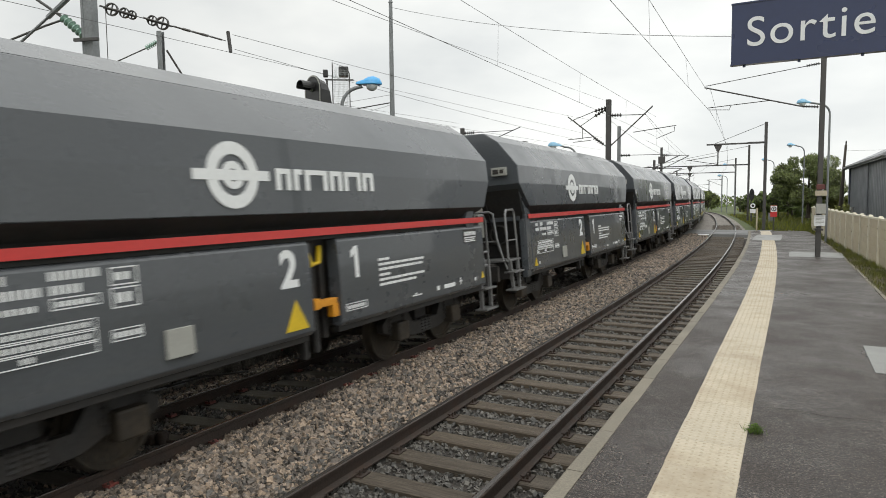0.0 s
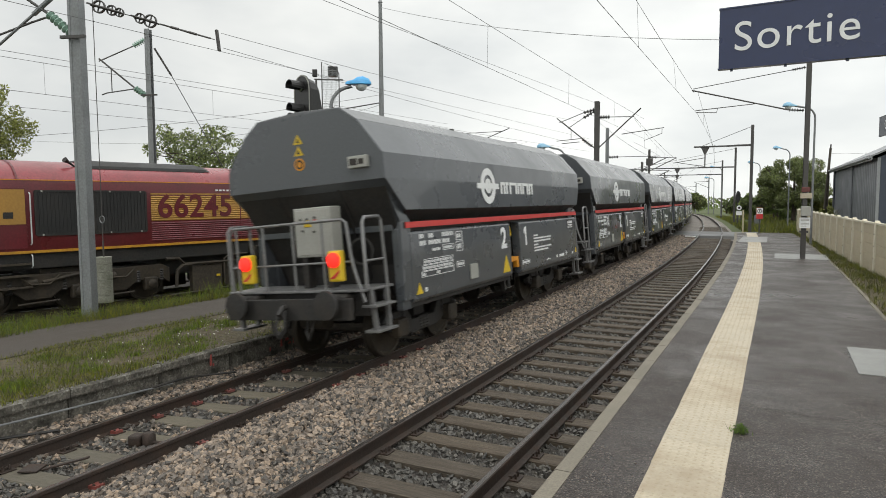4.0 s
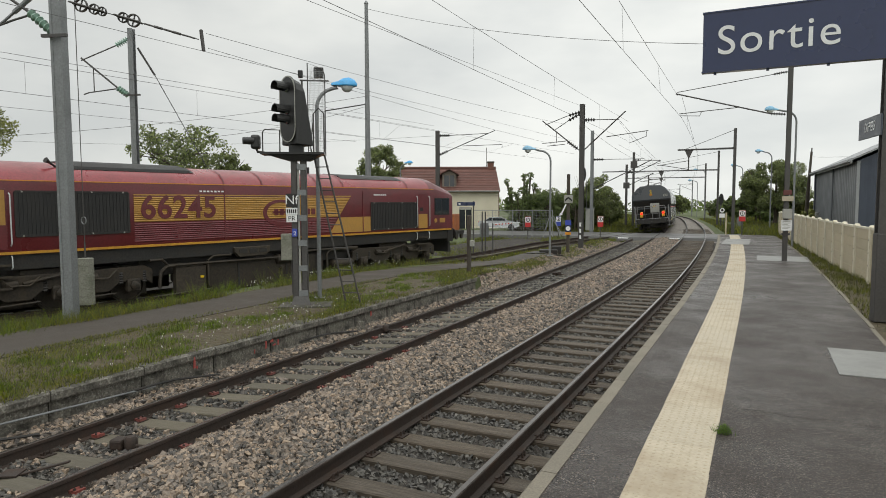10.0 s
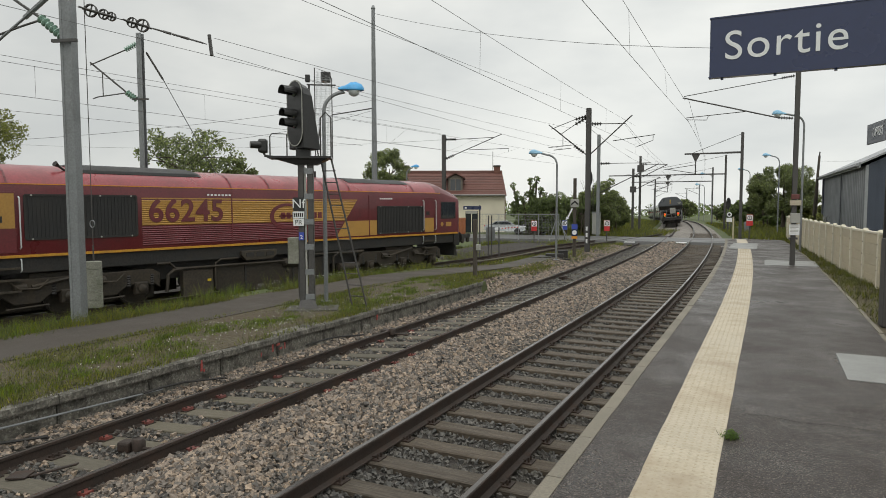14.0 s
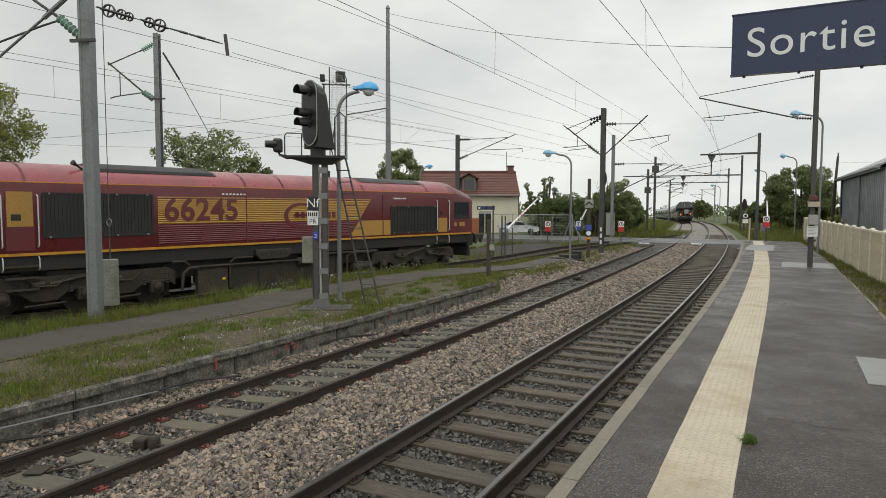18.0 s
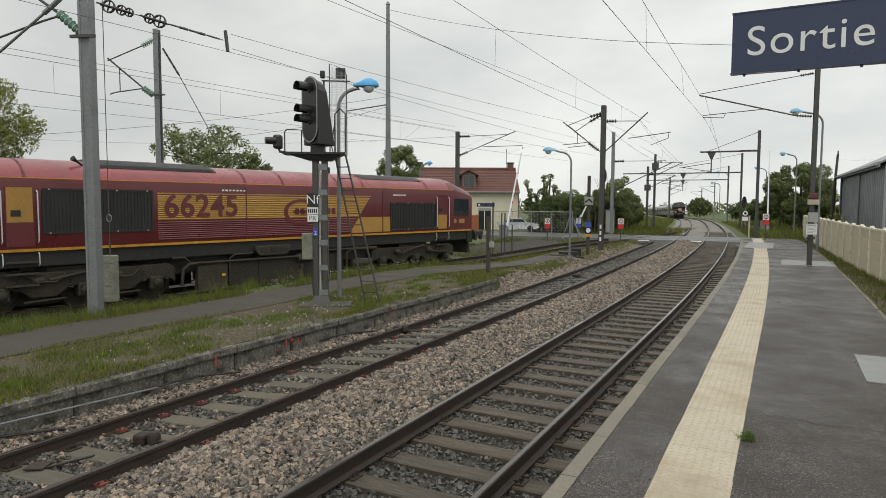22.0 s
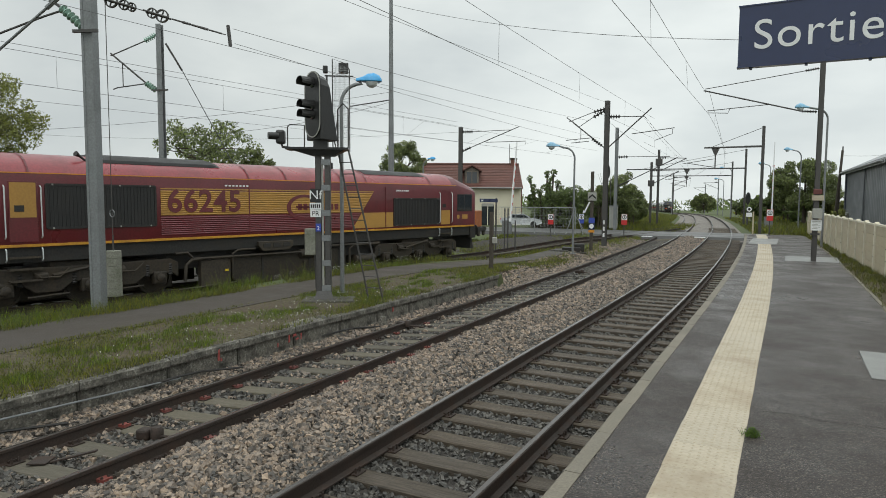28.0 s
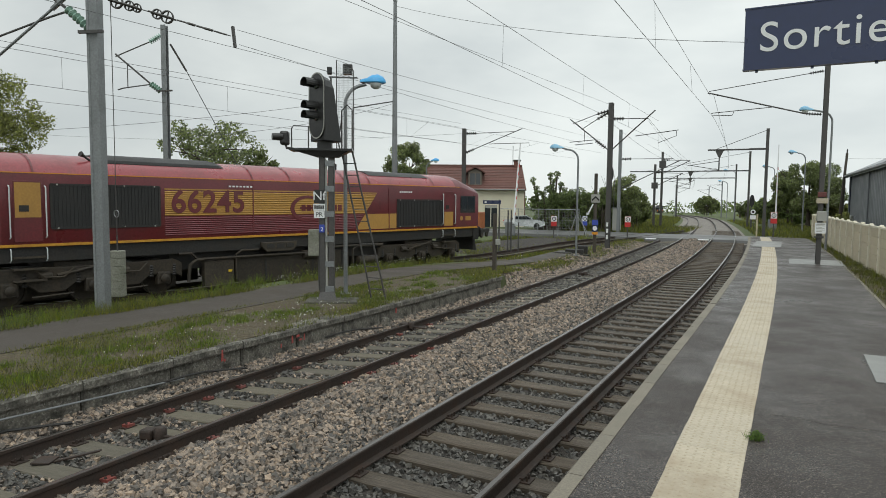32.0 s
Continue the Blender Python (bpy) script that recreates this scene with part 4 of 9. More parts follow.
    for x in (-0.02, 0.44):
        part("cabinet_foot", Geo().box(x, -0.54, 1.25, x + 0.10, -0.36, 1.74), M_BLACK, cab)
    part("cabinet_door", Geo().box(-0.07, -0.592, 1.78, 0.59, -0.578, 2.48), M_CABINET, cab, bevel=0.006)
    for x, z in ((0.05, 2.34), (0.18, 2.34), (0.33, 2.36), (0.08, 2.16), (0.30, 2.14)):
        part("knob", Geo().lathe([(0.02, 0), (0.02, 0.02)], pose(x, -0.59, z, 90, 0, 0), 8), M_BLACK, cab)
    part("emergency_button", Geo().box(0.30, -0.60, 2.27, 0.36, -0.588, 2.33), M_REDBAND, cab, "small red button plate")
    part("warning_sign", Geo().slab([(0.10, 2.22), (0.26, 2.22), (0.18, 2.36)], -0.60, -0.592), M_YELLOW, cab, "yellow warning triangle")
    # vent box and warning marks on the rear end
    br = part("lamp_bracket", Geo().box(0.98, -0.52, 3.05, 1.32, -0.43, 3.23), M_CABINET, w, "small pale bracket", bevel=0.01)
    part("bracket_slot", Geo().box(1.02, -0.528, 3.09, 1.15, -0.519, 3.19).box(1.18, -0.528, 3.10, 1.27, -0.519, 3.18), M_BLACK, br)
    for z, kind in ((3.60, 0), (3.42, 0), (3.22, 1)):
        if kind:
            d = part("warning_sign", Geo().ring(0.0, 0.10, -0.450, -0.443, pose(0.0, 0, z), 18), M_ORANGE, w, "round orange sign")
            part("figure", Geo().ring(0.045, 0.075, -0.454, -0.449, pose(0.0, 0, z), 16), M_BLACK, d)
        else:
            d = part("warning_sign", Geo().slab([(-0.095, z - 0.06), (0.095, z - 0.06), (0.0, z + 0.095)], -0.450, -0.443), M_YELLOW, w, "yellow warning triangle")
            part("figure", Geo().slab([(-0.035, z - 0.035), (0.035, z - 0.035), (0.0, z + 0.035)], -0.454, -0.449), M_BLACK, d)
    # markings on both sides
    for sx in (1, -1):
        X = HALF - 0.004
        place = lambda y, z: pose(sx * X, y, z) @ (Matrix.Rotation(radians(90 * sx), 4, "Z"))
        up = lambda y, z: pose(sx * 1.581, y, z) @ (Matrix.Rotation(radians(90 * sx), 4, "Z"))
        flip = 1 if sx > 0 else -1
        Yv = lambda y: y if sx > 0 else WL - y
        lg = part("round_emblem", Geo().ring(0.22, 0.355, -0.004, 0.006, up(Yv(3.34), 2.80), 36), M_WHITE, w, "plain white ring emblem")
        part("emblem_bar", Geo().box(-0.53, -0.005, -0.055, 0.53, 0.006, 0.055, up(Yv(3.34), 2.80)), M_WHITE, lg)
        part("emblem_core", Geo().ring(0.07, 0.15, -0.004, 0.006, up(Yv(3.34), 2.80), 24), M_WHITE, lg)
        bars = Geo()
        xx = 0.0
        for width, tall in ((0.25, 0.25), (0.15, 0.25), (0.42, 0.25), (0.25, 0.25), (0.36, 0.25), (0.25, 0.25)):
            a = 0.078
            # each mark: an arch of strokes, kept plain
            bars.box(xx, -0.004, -0.125, xx + a, 0.006, 0.125, up(Yv(3.98), 2.77))
            bars.box(xx + a, -0.004, 0.065, xx + width, 0.006, 0.125, up(Yv(3.98), 2.77))
            if width > 0.2:
                bars.box(xx + width - a, -0.004, -0.125, xx + width, 0.006, 0.065, up(Yv(3.98), 2.77))
            xx += width + 0.05
        part("wordmark", bars, M_WHITE, w, "white lettering shown as plain strokes")["kind"] = "stuff"
        me = letters("2", 0.60, M_WHITE, 0.003, 1.0, 0.018)
        me.transform(place(Yv(4.15), 1.70))
        part("numeral", me, None, w, "white stencilled numeral")
        one = Geo().slab([(-0.02, -0.215), (0.06, -0.215), (0.06, 0.215), (-0.01, 0.215), (-0.10, 0.145), (-0.10, 0.06), (-0.02, 0.115)], -0.003, 0.003, place(Yv(5.46), 1.70))
        part("numeral", one, M_WHITE, w, "white stencilled numeral")
        for y, z, r in ((4.22, 1.14, 0.20), (0.48, 1.08, 0.10), (9.40, 1.10, 0.07)):
            part("warning_sign", Geo().slab([(-r, -r * 0.75), (r, -r * 0.75), (0, r * 1.05)], -0.004, 0.004, place(Yv(y), z)), M_YELLOW, w, "yellow warning triangle")
        def bars_at(rows, y, z, label):
            g = Geo()
            for u, v, wd, ht in rows:
                g.box(u * flip if sx > 0 else -u - wd, -0.003, v, (u + wd) if sx > 0 else -u, 0.004, v + ht, place(Yv(y), z))
            ob = part("marking", g, M_WHITE, w, label)
            ob["kind"] = "stuff"
            return ob
        rng = random.Random(2)
        rows = []
        for line, (spans, h) in enumerate(((((0.0, 0.16), (0.32, 0.48), (0.80, 1.20)), 0.075), (((0.0, 0.22), (0.30, 0.70), (0.80, 1.05)), 0.075), (((0.42, 0.70),), 0.05))):
            for u0, u1 in spans:
                u = u0
                while u < u1:
                    rows.append((u, -0.115 * line, 0.032, h))
                    u += 0.056
        bars_at(rows, 0.58, 1.90, "white stencilled data shown as bars")
        rows = [(0.80, 0.0, 0.42, 0.010), (0.80, 0.09, 0.42, 0.010), (0.80, 0.0, 0.010, 0.09), (1.21, 0.0, 0.010, 0.10)]
        rows += [(0.84 + 0.055 * k, 0.025, 0.038, 0.045) for k in range(6)]
        for u, v, wd, ht in ((0.10, -0.20, 1.05, 0.085), (0.04, -0.30, 1.11, 0.085), (0.0, -0.40, 1.15, 0.085)):
            rows += [(u, v, wd, 0.009), (u, v + ht, wd, 0.009), (u, v, 0.009, ht), (u + wd, v, 0.009, ht + 0.009)]
            rows += [(u + 0.03 + 0.062 * k, v + 0.024, 0.034, ht - 0.04) for k in range(int((wd - 0.05) / 0.062)) if v > -0.35 or k in (0, 1, 8, 9)]
        bars_at(rows, 0.58, 1.66, "white outlined load table")
        rows = []
        for u, v, wd, ht in ((0.0, 0.0, 0.26, 0.15), (0.0, -0.20, 0.26, 0.17)):
            rows += [(u, v, wd, 0.012), (u, v + ht, wd, 0.012), (u, v, 0.012, ht), (u + wd, v, 0.012, ht + 0.012), (u + 0.05, v + 0.045, 0.06, ht - 0.08), (u + 0.14, v + 0.045, 0.05, ht - 0.08)]
        bars_at(rows, 1.90, 1.80, "white framed marks")
        rows = [(0, 0, 0.30, 0.009), (0, 0.10, 0.30, 0.009), (0, 0, 0.009, 0.10), (0.295, 0, 0.009, 0.109)] + [(0.03 + 0.055 * k, 0.03, 0.038, 0.05) for k in range(5)]
        bars_at(rows, 1.87, 1.31, "small outlined mark")
        bars_at([(0.18, 0.0, 0.07, 0.07)], 0.48, 1.02, "small white square")
        rows = []
        for k, (v, u1) in enumerate(((0.0, 0.28), (-0.07, 1.28), (-0.14, 1.22), (-0.22, 0.28), (-0.29, 1.25), (-0.36, 1.0))):
            u = 0.0
            while u < u1:
                wd = rng.uniform(0.05, 0.16)
                rows.append((u, v, min(wd, u1 - u), 0.036))
                u += wd + 0.016
        bars_at(rows, 6.0, 1.66, "white lines of small lettering shown as bars")
        p_ = part("data_plate", Geo().box(-0.27, -0.0012, -0.12, 0.27, 0.003, 0.12, place(Yv(8.98), 1.855)), M_BLACK, w, "black data plate")
        rows = [(0.03 + 0.052 * k, 0.13, 0.04, 0.07) for k in range(9)] + [(0.03, 0.08, 0.46, 0.022), (0.03, 0.045, 0.40, 0.018), (0.03, 0.015, 0.44, 0.018)]
        bars_at([(u, v, a, b) for u, v, a, b in rows], 8.72, 1.742, "white lines on the plate shown as bars")
        bars_at([(0.0, 0.0, 0.46, 0.009), (0.0, 0.09, 0.46, 0.009), (0, 0, 0.009, 0.09), (0.46, 0, 0.009, 0.099)] + [(0.03 + 0.05 * k, 0.025, 0.034, 0.045) for k in range(8)], 5.18, 1.06, "small outlined mark")
        bars_at([(0, 0, 0.28, 0.02), (0.08, 0.02, 0.04, 0.03), (0.78, 0.0, 0.08, 0.07), (1.02, 0.0, 0.40, 0.065), (1.62, 0.0, 0.03, 0.12), (1.58, 0.05, 0.11, 0.02), (2.2, 0.0, 0.06, 0.06)], 6.85, 1.03, "small white marks")
        part("document_holder", Geo().box(-0.16, -0.03, -0.14, 0.16, 0.0, 0.14, place(Yv(2.55), 1.18)), M_CABINET, w, "pale grey document holder", bevel=0.006)
        part("reflector", Geo().box(sx * 1.40 - 0.01, Yv(0.2) - 0.05, 1.74, sx * 1.44 + 0.02, Yv(0.2) + 0.05, 1.97), M_ORANGE, w, "orange reflector plate", bevel=0.006)
    return w


wagon = build_wagon()
M_TAIL = glow_mat("red_tail_lamp", (0.95, 0.02, 0.012), 1.1)
# the wagon that ends the train
last_wagon = copy_thing(wagon, pose(0, 0, 0))
tagged(last_wagon, "dark grey hopper wagon with two lit tail lamps")
for x in (-0.80, 0.93):
    t_board = part("tail_lamp", Geo().box(x - 0.12, -0.98, 1.38, x + 0.12, -0.86, 1.84), M_YELLOW, last_wagon, "yellow tail lamp", bevel=0.03)
    part("lens", Geo().lathe([(0.112, 0), (0.112, 0.03), (0.06, 0.05)], pose(x, -0.98, 1.70, 90, 0, 0), 18), M_TAIL, t_board, "glowing red lens", smooth=40)
    part("lamp_stripe", Geo().slab([(x - 0.09, 1.43), (x + 0.0, 1.43), (x + 0.09, 1.52), (x + 0.09, 1.56)], -0.987, -0.979), M_REDBAND, t_board, "red stripe")
TRAIN = [last_wagon, wagon] + [copy_thing(wagon, pose(0, 0, 0)) for _ in range(10)]

# ---- the locomotive on the siding ----
LOCO = pose(-16.71, 17.89, 0.0, 0, 0, -12.07)


def side_sheet(geo, outline, x0, x1):
    """An outline (y, z) made thick across the loco, on its right side."""
    return geo.loft([[(x0, y, z) for y, z in outline], [(x1, y, z) for y, z in outline]])


def ribs(y_at, z0, z1, x=1.322, pitch=0.062, deep=0.016):
    """Pressed horizontal ribs; y_at(z) gives both ends of the sheet at a height."""
    g = Geo()
    z = z0
    while z + pitch <= z1 + 1e-6:
        for a, b, xa, xb in ((z, z + pitch * 0.35, x, x + deep), (z + pitch * 0.35, z + pitch * 0.65, x + deep, x + deep), (z + pitch * 0.65, z + pitch, x + deep, x)):
            (p, q), (r, s) = y_at(a), y_at(b)
            k = len(g.v)
            g.v += [(xa, p, a), (xa, q, a), (xb, s, b), (xb, r, b)]
            g.f.append((k, k + 1, k + 2, k + 3))
        z += pitch
    return g


def build_loco():
    L = thing("locomotive", "maroon and gold diesel locomotive, grimy, parked on the siding", "locomotive", LOCO)
    sec = [(1.30, 1.26), (1.32, 1.30), (1.32, 3.02), (1.29, 3.17)]
    top = [(1.29, 3.17), (1.20, 3.33), (1.02, 3.50), (0.76, 3.62), (0.42, 3.70), (0.0, 3.72)]
    mirror = lambda pts: pts + [(-x, z) for x, z in reversed(pts)]
    low = mirror(sec)
    part("body", Geo().loft([[(x, y, z) for x, z in low] for y in (-8.9, 8.9)]), M_MAROON, L, "maroon body side", smooth=30)
    up = top + [(-x, z) for x, z in reversed(top[:-1])]
    part("roof", Geo().loft([[(x, y, z) for x, z in up] for y in (-8.9, -5, 0, 5, 8.9)]), M_ROOF_RED, L, "lighter red curved roof", smooth=40)
    # cabs: the ends fall away and round off
    for sy in (-1, 1):
        full = mirror(sec + top[1:-1]) 
        rings = []
        for y, k, drop in ((8.9, 1.0, 0.0), (9.35, 1.0, 0.02), (9.5, 1.0, 0.06), (10.45, 0.995, 0.40), (10.60, 0.985, 0.46), (10.68, 0.955, 0.50)):
            ring = []
            for x, z in full:
                zz = z - drop * max(0.0, (z - 2.4) / 1.3)
                ring.append((x * k, sy * y, zz))
            rings.append(ring)
        cab = part("cab", Geo().loft(rings), M_MAROON, L, "maroon driving cab with a sloping roof", smooth=18)
        for sx in (-1, 1):
            # front windows, side windows
            m = pose(sx * 0.56, sy * 10.66, 2.50, -3 * sy, 0, 0)
            part("windscreen", Geo().box(-0.42, -0.03, -0.36, 0.42, 0.03, 0.36, m), M_GLASS, cab, "dark windscreen", bevel=0.02)
            fr = Geo()
            y0, y1 = sorted((sy * 9.24, sy * 10.34))
            fr.box(sx * 1.32 - 0.012, y0, 1.99, sx * 1.32 + 0.014, y1, 2.78)
            wf = part("window_frame", fr, M_BLACK, cab)
            for a, b in ((0.04, 0.50), (0.54, 1.06)):
                part("pane", Geo().box(sx * 1.32 + 0.004, y0 + a, 2.04, sx * 1.32 + 0.019, y0 + b, 2.74), M_GLASS, wf, "dark cab window")
            part("headlamp", Geo().lathe([(0.13, 0), (0.13, 0.03), (0.09, 0.05)], pose(sx * 0.82, sy * 10.66, 1.62, -90 * sy, 0, 0), 16), M_BOWL, cab, smooth=40)
            part("buffer", Geo().lathe([(0.17, 0), (0.17, 0.08), (0.12, 0.1), (0.12, 0.38), (0.28, 0.39), (0.27, 0.44), (0.1, 0.46)], pose(sx * 0.875, sy * 10.70, 1.05, -90 * sy, 0, 0), 20), M_BLACK, L, smooth=35)
            part("lamp_iron", Geo().box(sx * 1.1 - 0.02, sy * 10.78 - 0.05, 1.2, sx * 1.1 + 0.02, sy * 10.78 + 0.05, 2.0), M_WHITE, L, "white handrail post", bevel=0.008)
        part("buffer_beam", Geo().box(-1.28, min(sy * 10.3, sy * 10.72), 0.72, 1.28, max(sy * 10.3, sy * 10.72), 1.28), M_BLACK, L, bevel=0.03)
        part("snow_plough", Geo().loft([[(-1.2, sy * 10.4, 0.22), (1.2, sy * 10.4, 0.22), (1.2, sy * 10.45, 0.75), (-1.2, sy * 10.45, 0.75)], [(-1.2, sy * 10.62, 0.2), (1.2, sy * 10.62, 0.2), (1.2, sy * 10.52, 0.75), (-1.2, sy * 10.52, 0.75)]]), M_BLACK, L)
        part("coupling_hook", Geo().tube([(0, sy * 10.7, 1.02), (0, sy * 11.0, 1.02), (0, sy * 11.06, 0.95), (0, sy * 11.0, 0.88)], 0.045, 8), M_BLACK, L, smooth=40)
        for x in (-0.5, -0.35, 0.35, 0.5):
            part("brake_hose", Geo().tube([(x, sy * 10.7, 1.0), (x, sy * 10.9, 0.9), (x, sy * 10.9, 0.6), (x * 0.8, sy * 10.8, 0.5)], 0.025, 7), M_BLACK, L, smooth=40)
    for sx in (-1, 1):
        flip = Matrix.Diagonal((sx, 1, 1, 1)) if sx > 0 else Matrix.Rotation(radians(180), 4, "Z")
        put = lambda name, g, mat, label="", parent=L, **k: part(name, Geo().add(g.v, g.f, flip), mat, parent, label, **k)
        put("yellow_stripe", Geo().box(1.31, -10.5, 1.275, 1.336, 10.5, 1.345), M_STRIPE, "thin yellow stripe along the sill")
        put("orange_line", Geo().box(1.275, -8.9, 3.155, 1.303, 9.2, 3.178), M_ORANGE, "thin orange line under the roof")
        # gold lightning band with its ribs
        slant = lambda z: 3.93 - (2.80 - z) * 0.80
        put("gold_panel", ribs(lambda z: (-4.72, slant(z)), 2.02, 2.80), M_GOLD, "ribbed gold side panel")
        put("gold_edge", side_sheet(Geo(), [(-4.72, 2.80), (slant(2.8), 2.80), (slant(2.84), 2.84), (-4.72, 2.84)], 1.318, 1.334), M_GOLD)
        put("maroon_panel", ribs(lambda z: (-4.72, max(-4.7, slant(z) - 0.05)), 1.42, 2.00), M_MAROON, "ribbed maroon side panel")
        put("gold_flash", side_sheet(Geo(), [(slant(1.40) + 0.03, 1.40), (5.05, 1.40), (5.05, 2.0), (slant(2.0) + 0.03, 2.0)], 1.318, 1.330), M_GOLD, "plain gold flash")
        put("gold_end", side_sheet(Geo(), [(9.9, 1.42), (8.9, 1.42), (8.9, 1.96), (9.9, 1.96)], 1.318, 1.326), M_MAROON)
        for y in (-1.72, 4.62):
            put("seam", Geo().box(1.318, y - 0.02, 1.36, 1.342, y + 0.02, 3.02), M_MAROON)
        # intake grilles
        for y0, y1, z0, z1 in ((-7.76, -4.88, 1.74, 2.88), (5.10, 8.00, 1.46, 2.56)):
            gr = put("grille", Geo().box(1.315, y0, z0, 1.330, y1, z1), M_GRILLE, "black intake grille")
            f = Geo()
            for a, b, c, d in ((y0, y1, z0 - 0.03, z0 + 0.03), (y0, y1, z1 - 0.03, z1 + 0.03), (y0 - 0.03, y0 + 0.03, z0, z1), (y1 - 0.03, y1 + 0.03, z0, z1), ((y0 + y1) / 2 - 0.03, (y0 + y1) / 2 + 0.03, z0, z1)):
                f.box(1.322, a, c, 1.350, b, d)
            put("grille_frame", f, M_BLACK, parent=gr)
            y = y0 + 0.09
            slats = Geo()
            while y < y1 - 0.05:
                slats.box(1.326, y - 0.012, z0 + 0.03, 1.344, y + 0.012, z1 - 0.03)
                y += 0.095
            put("slats", slats, M_GRILLE, parent=gr)
            for k in range(4):
                for z in (z0, z1):
                    put("bolt", Geo().box(1.34, y0 + 0.15 + k * (y1 - y0 - 0.3) / 3 - 0.02, z - 0.02, 1.356, y0 + 0.15 + k * (y1 - y0 - 0.3) / 3 + 0.02, z + 0.02), M_CABINET, parent=gr)
        # cab doors with handrails and steps
        for y0, y1 in ((-8.62, -7.97), (8.06, 8.74)):
            d = put("door", Geo().box(1.315, y0, 1.40, 1.334, y1, 2.96), M_MAROON, "cab door, gold above and maroon below", bevel=0.01)
            put("door_panel", Geo().box(1.325, y0 + 0.03, 2.03 if y0 < 0 else 1.42, 1.340, y1 - 0.03, 2.92 if y0 < 0 else 2.05), M_GOLD, parent=d)
            put("door_handle", Geo().box(1.338, y0 + 0.12, 2.18, 1.350, y0 + 0.34, 2.34), M_BLACK, parent=d)
            for y in (y0 - 0.1, y1 + 0.07):
                put("handrail", Geo().tube([(1.33, y, 1.50), (1.40, y, 1.54), (1.40, y, 2.80), (1.33, y, 2.84)], 0.017, 7), M_BOWL, "off-white handrail", smooth=40)
                put("handrail", Geo().tube([(1.33, y, 1.24), (1.38, y, 1.2), (1.38, y, 0.95), (1.3, y, 0.9)], 0.015, 7), M_BOWL, smooth=40)
            for z in (0.38, 0.68, 0.98):
                put("foot_step", Geo().box(1.15, y0 - 0.05, z, 1.36, y1 + 0.05, z + 0.04).box(1.34, y0 - 0.05, z, 1.37, y1 + 0.05, z + 0.055), M_DIRTY, "grimy step with a pale edge")
        # number and emblem
        me = letters("66245", 1.0, M_MAROON, 0.004, 1.06, 0.022)
        me.transform(Matrix.Scale(0.96, 4))
        me.transform(Matrix.Translation((1.345 * sx, -3.28 * sx, 2.42)) @ Matrix.Rotation(radians(90 * sx), 4, "Z"))
        part("running_number", me, None, L, "maroon running number on gold")
        m = pose(1.342 * sx, 0.53 * sx, 2.23) @ Matrix.Rotation(radians(90 * sx), 4, "Z")
        e = part("oval_emblem", Geo().ring(0.36, 0.46, -0.004, 0.01, m, 36, 1.65), M_MAROON, L, "plain maroon oval emblem")
        g = Geo().box(-0.35, -0.004, -0.03, 0.55, 0.01, 0.05, m)
        for k in range(8):
            g.box(-0.28 + k * 0.24, -0.004, -0.09, -0.28 + k * 0.24 + 0.17, 0.01, 0.13, m)
        part("emblem_lettering", g, M_MAROON, e)["kind"] = "stuff"
        g = Geo()
        for k in range(7):
            g.box(1.315, 5.25 + k * 0.11, 2.86, 1.328, 5.25 + k * 0.11 + 0.07, 2.92)
            g.box(1.315, -2.6 + k * 0.13, 2.92, 1.328, -2.6 + k * 0.13 + 0.08, 2.97)
        put("lettering", g, M_WHITE, "tiny white lettering shown as bars")["kind"] = "stuff"
        part("round_mark", Geo().ring(0.0, 0.10, -0.004, 0.006, pose(1.333 * sx, 9.32 * sx, 1.74) @ Matrix.Rotation(radians(90 * sx), 4, "Z"), 18), M_GOLD, L, "round gold mark")
        put("gold_mark", Geo().box(1.318, 9.62, 1.64, 1.328, 10.02, 1.84), M_GOLD, "small gold mark")
    # roof equipment
    curve = lambda y0, y1, a, b: [[(x, y, z + 0.02) for x, z in up[a:b]] for y in (y0, y1)]
    part("exhaust_grille", Geo().loft(curve(-6.35, -2.6, 2, 9), False), M_GRILLE, L, "sooty black exhaust section on the roof", smooth=40)
    part("radiator_grille", Geo().loft(curve(3.75, 7.3, 2, 9), False), M_GRILLE, L, "black radiator grilles on the roof", smooth=40)
    for y in (-8.15, -6.42, -1.7, -0.2, 2.3, 3.6, 7.4):
        part("roof_seam", Geo().loft([[(x * 1.012, yy, z + 0.018) for x, z in up] for yy in (y - 0.025, y + 0.025)], False), M_MAROON, L)
    hump = [(1.02, 3.50), (0.98, 3.60), (0.76, 3.71), (0.40, 3.77), (-0.40, 3.77), (-0.76, 3.71), (-0.98, 3.60), (-1.02, 3.50)]
    part("silencer_cover", Geo().loft([[(x * k, y, 3.5 + (z - 3.5) * h) for x, z in hump] for y, k, h in ((-6.40, 0.99, 0.85), (-6.33, 1.0, 1.0), (-2.85, 1.0, 1.0), (-2.70, 0.97, 0.80))]), M_GRILLE, L, "sooty rounded silencer cover on the roof", smooth=40)
    part("exhaust", Geo().lathe([(0.16, 3.6), (0.16, 3.95), (0.13, 3.95), (0.13, 3.7)], pose(0.1, 2.7, 0), 14), M_GRILLE, L, smooth=40)
    part("horn", Geo().lathe([(0.03, 0), (0.03, 0.2), (0.08, 0.36)], pose(0.9, -6.6, 3.56, 60, 0, 20), 10), M_BLACK, L, smooth=40)
    above = set(L.children)
    # below the frame
    # black sill: the shade of the recess below the stripe is painted in
    part("sill", Geo().box(-1.24, -10.29, 1.22, 1.24, 10.29, 1.66), M_BLACK, L, bevel=0.02)
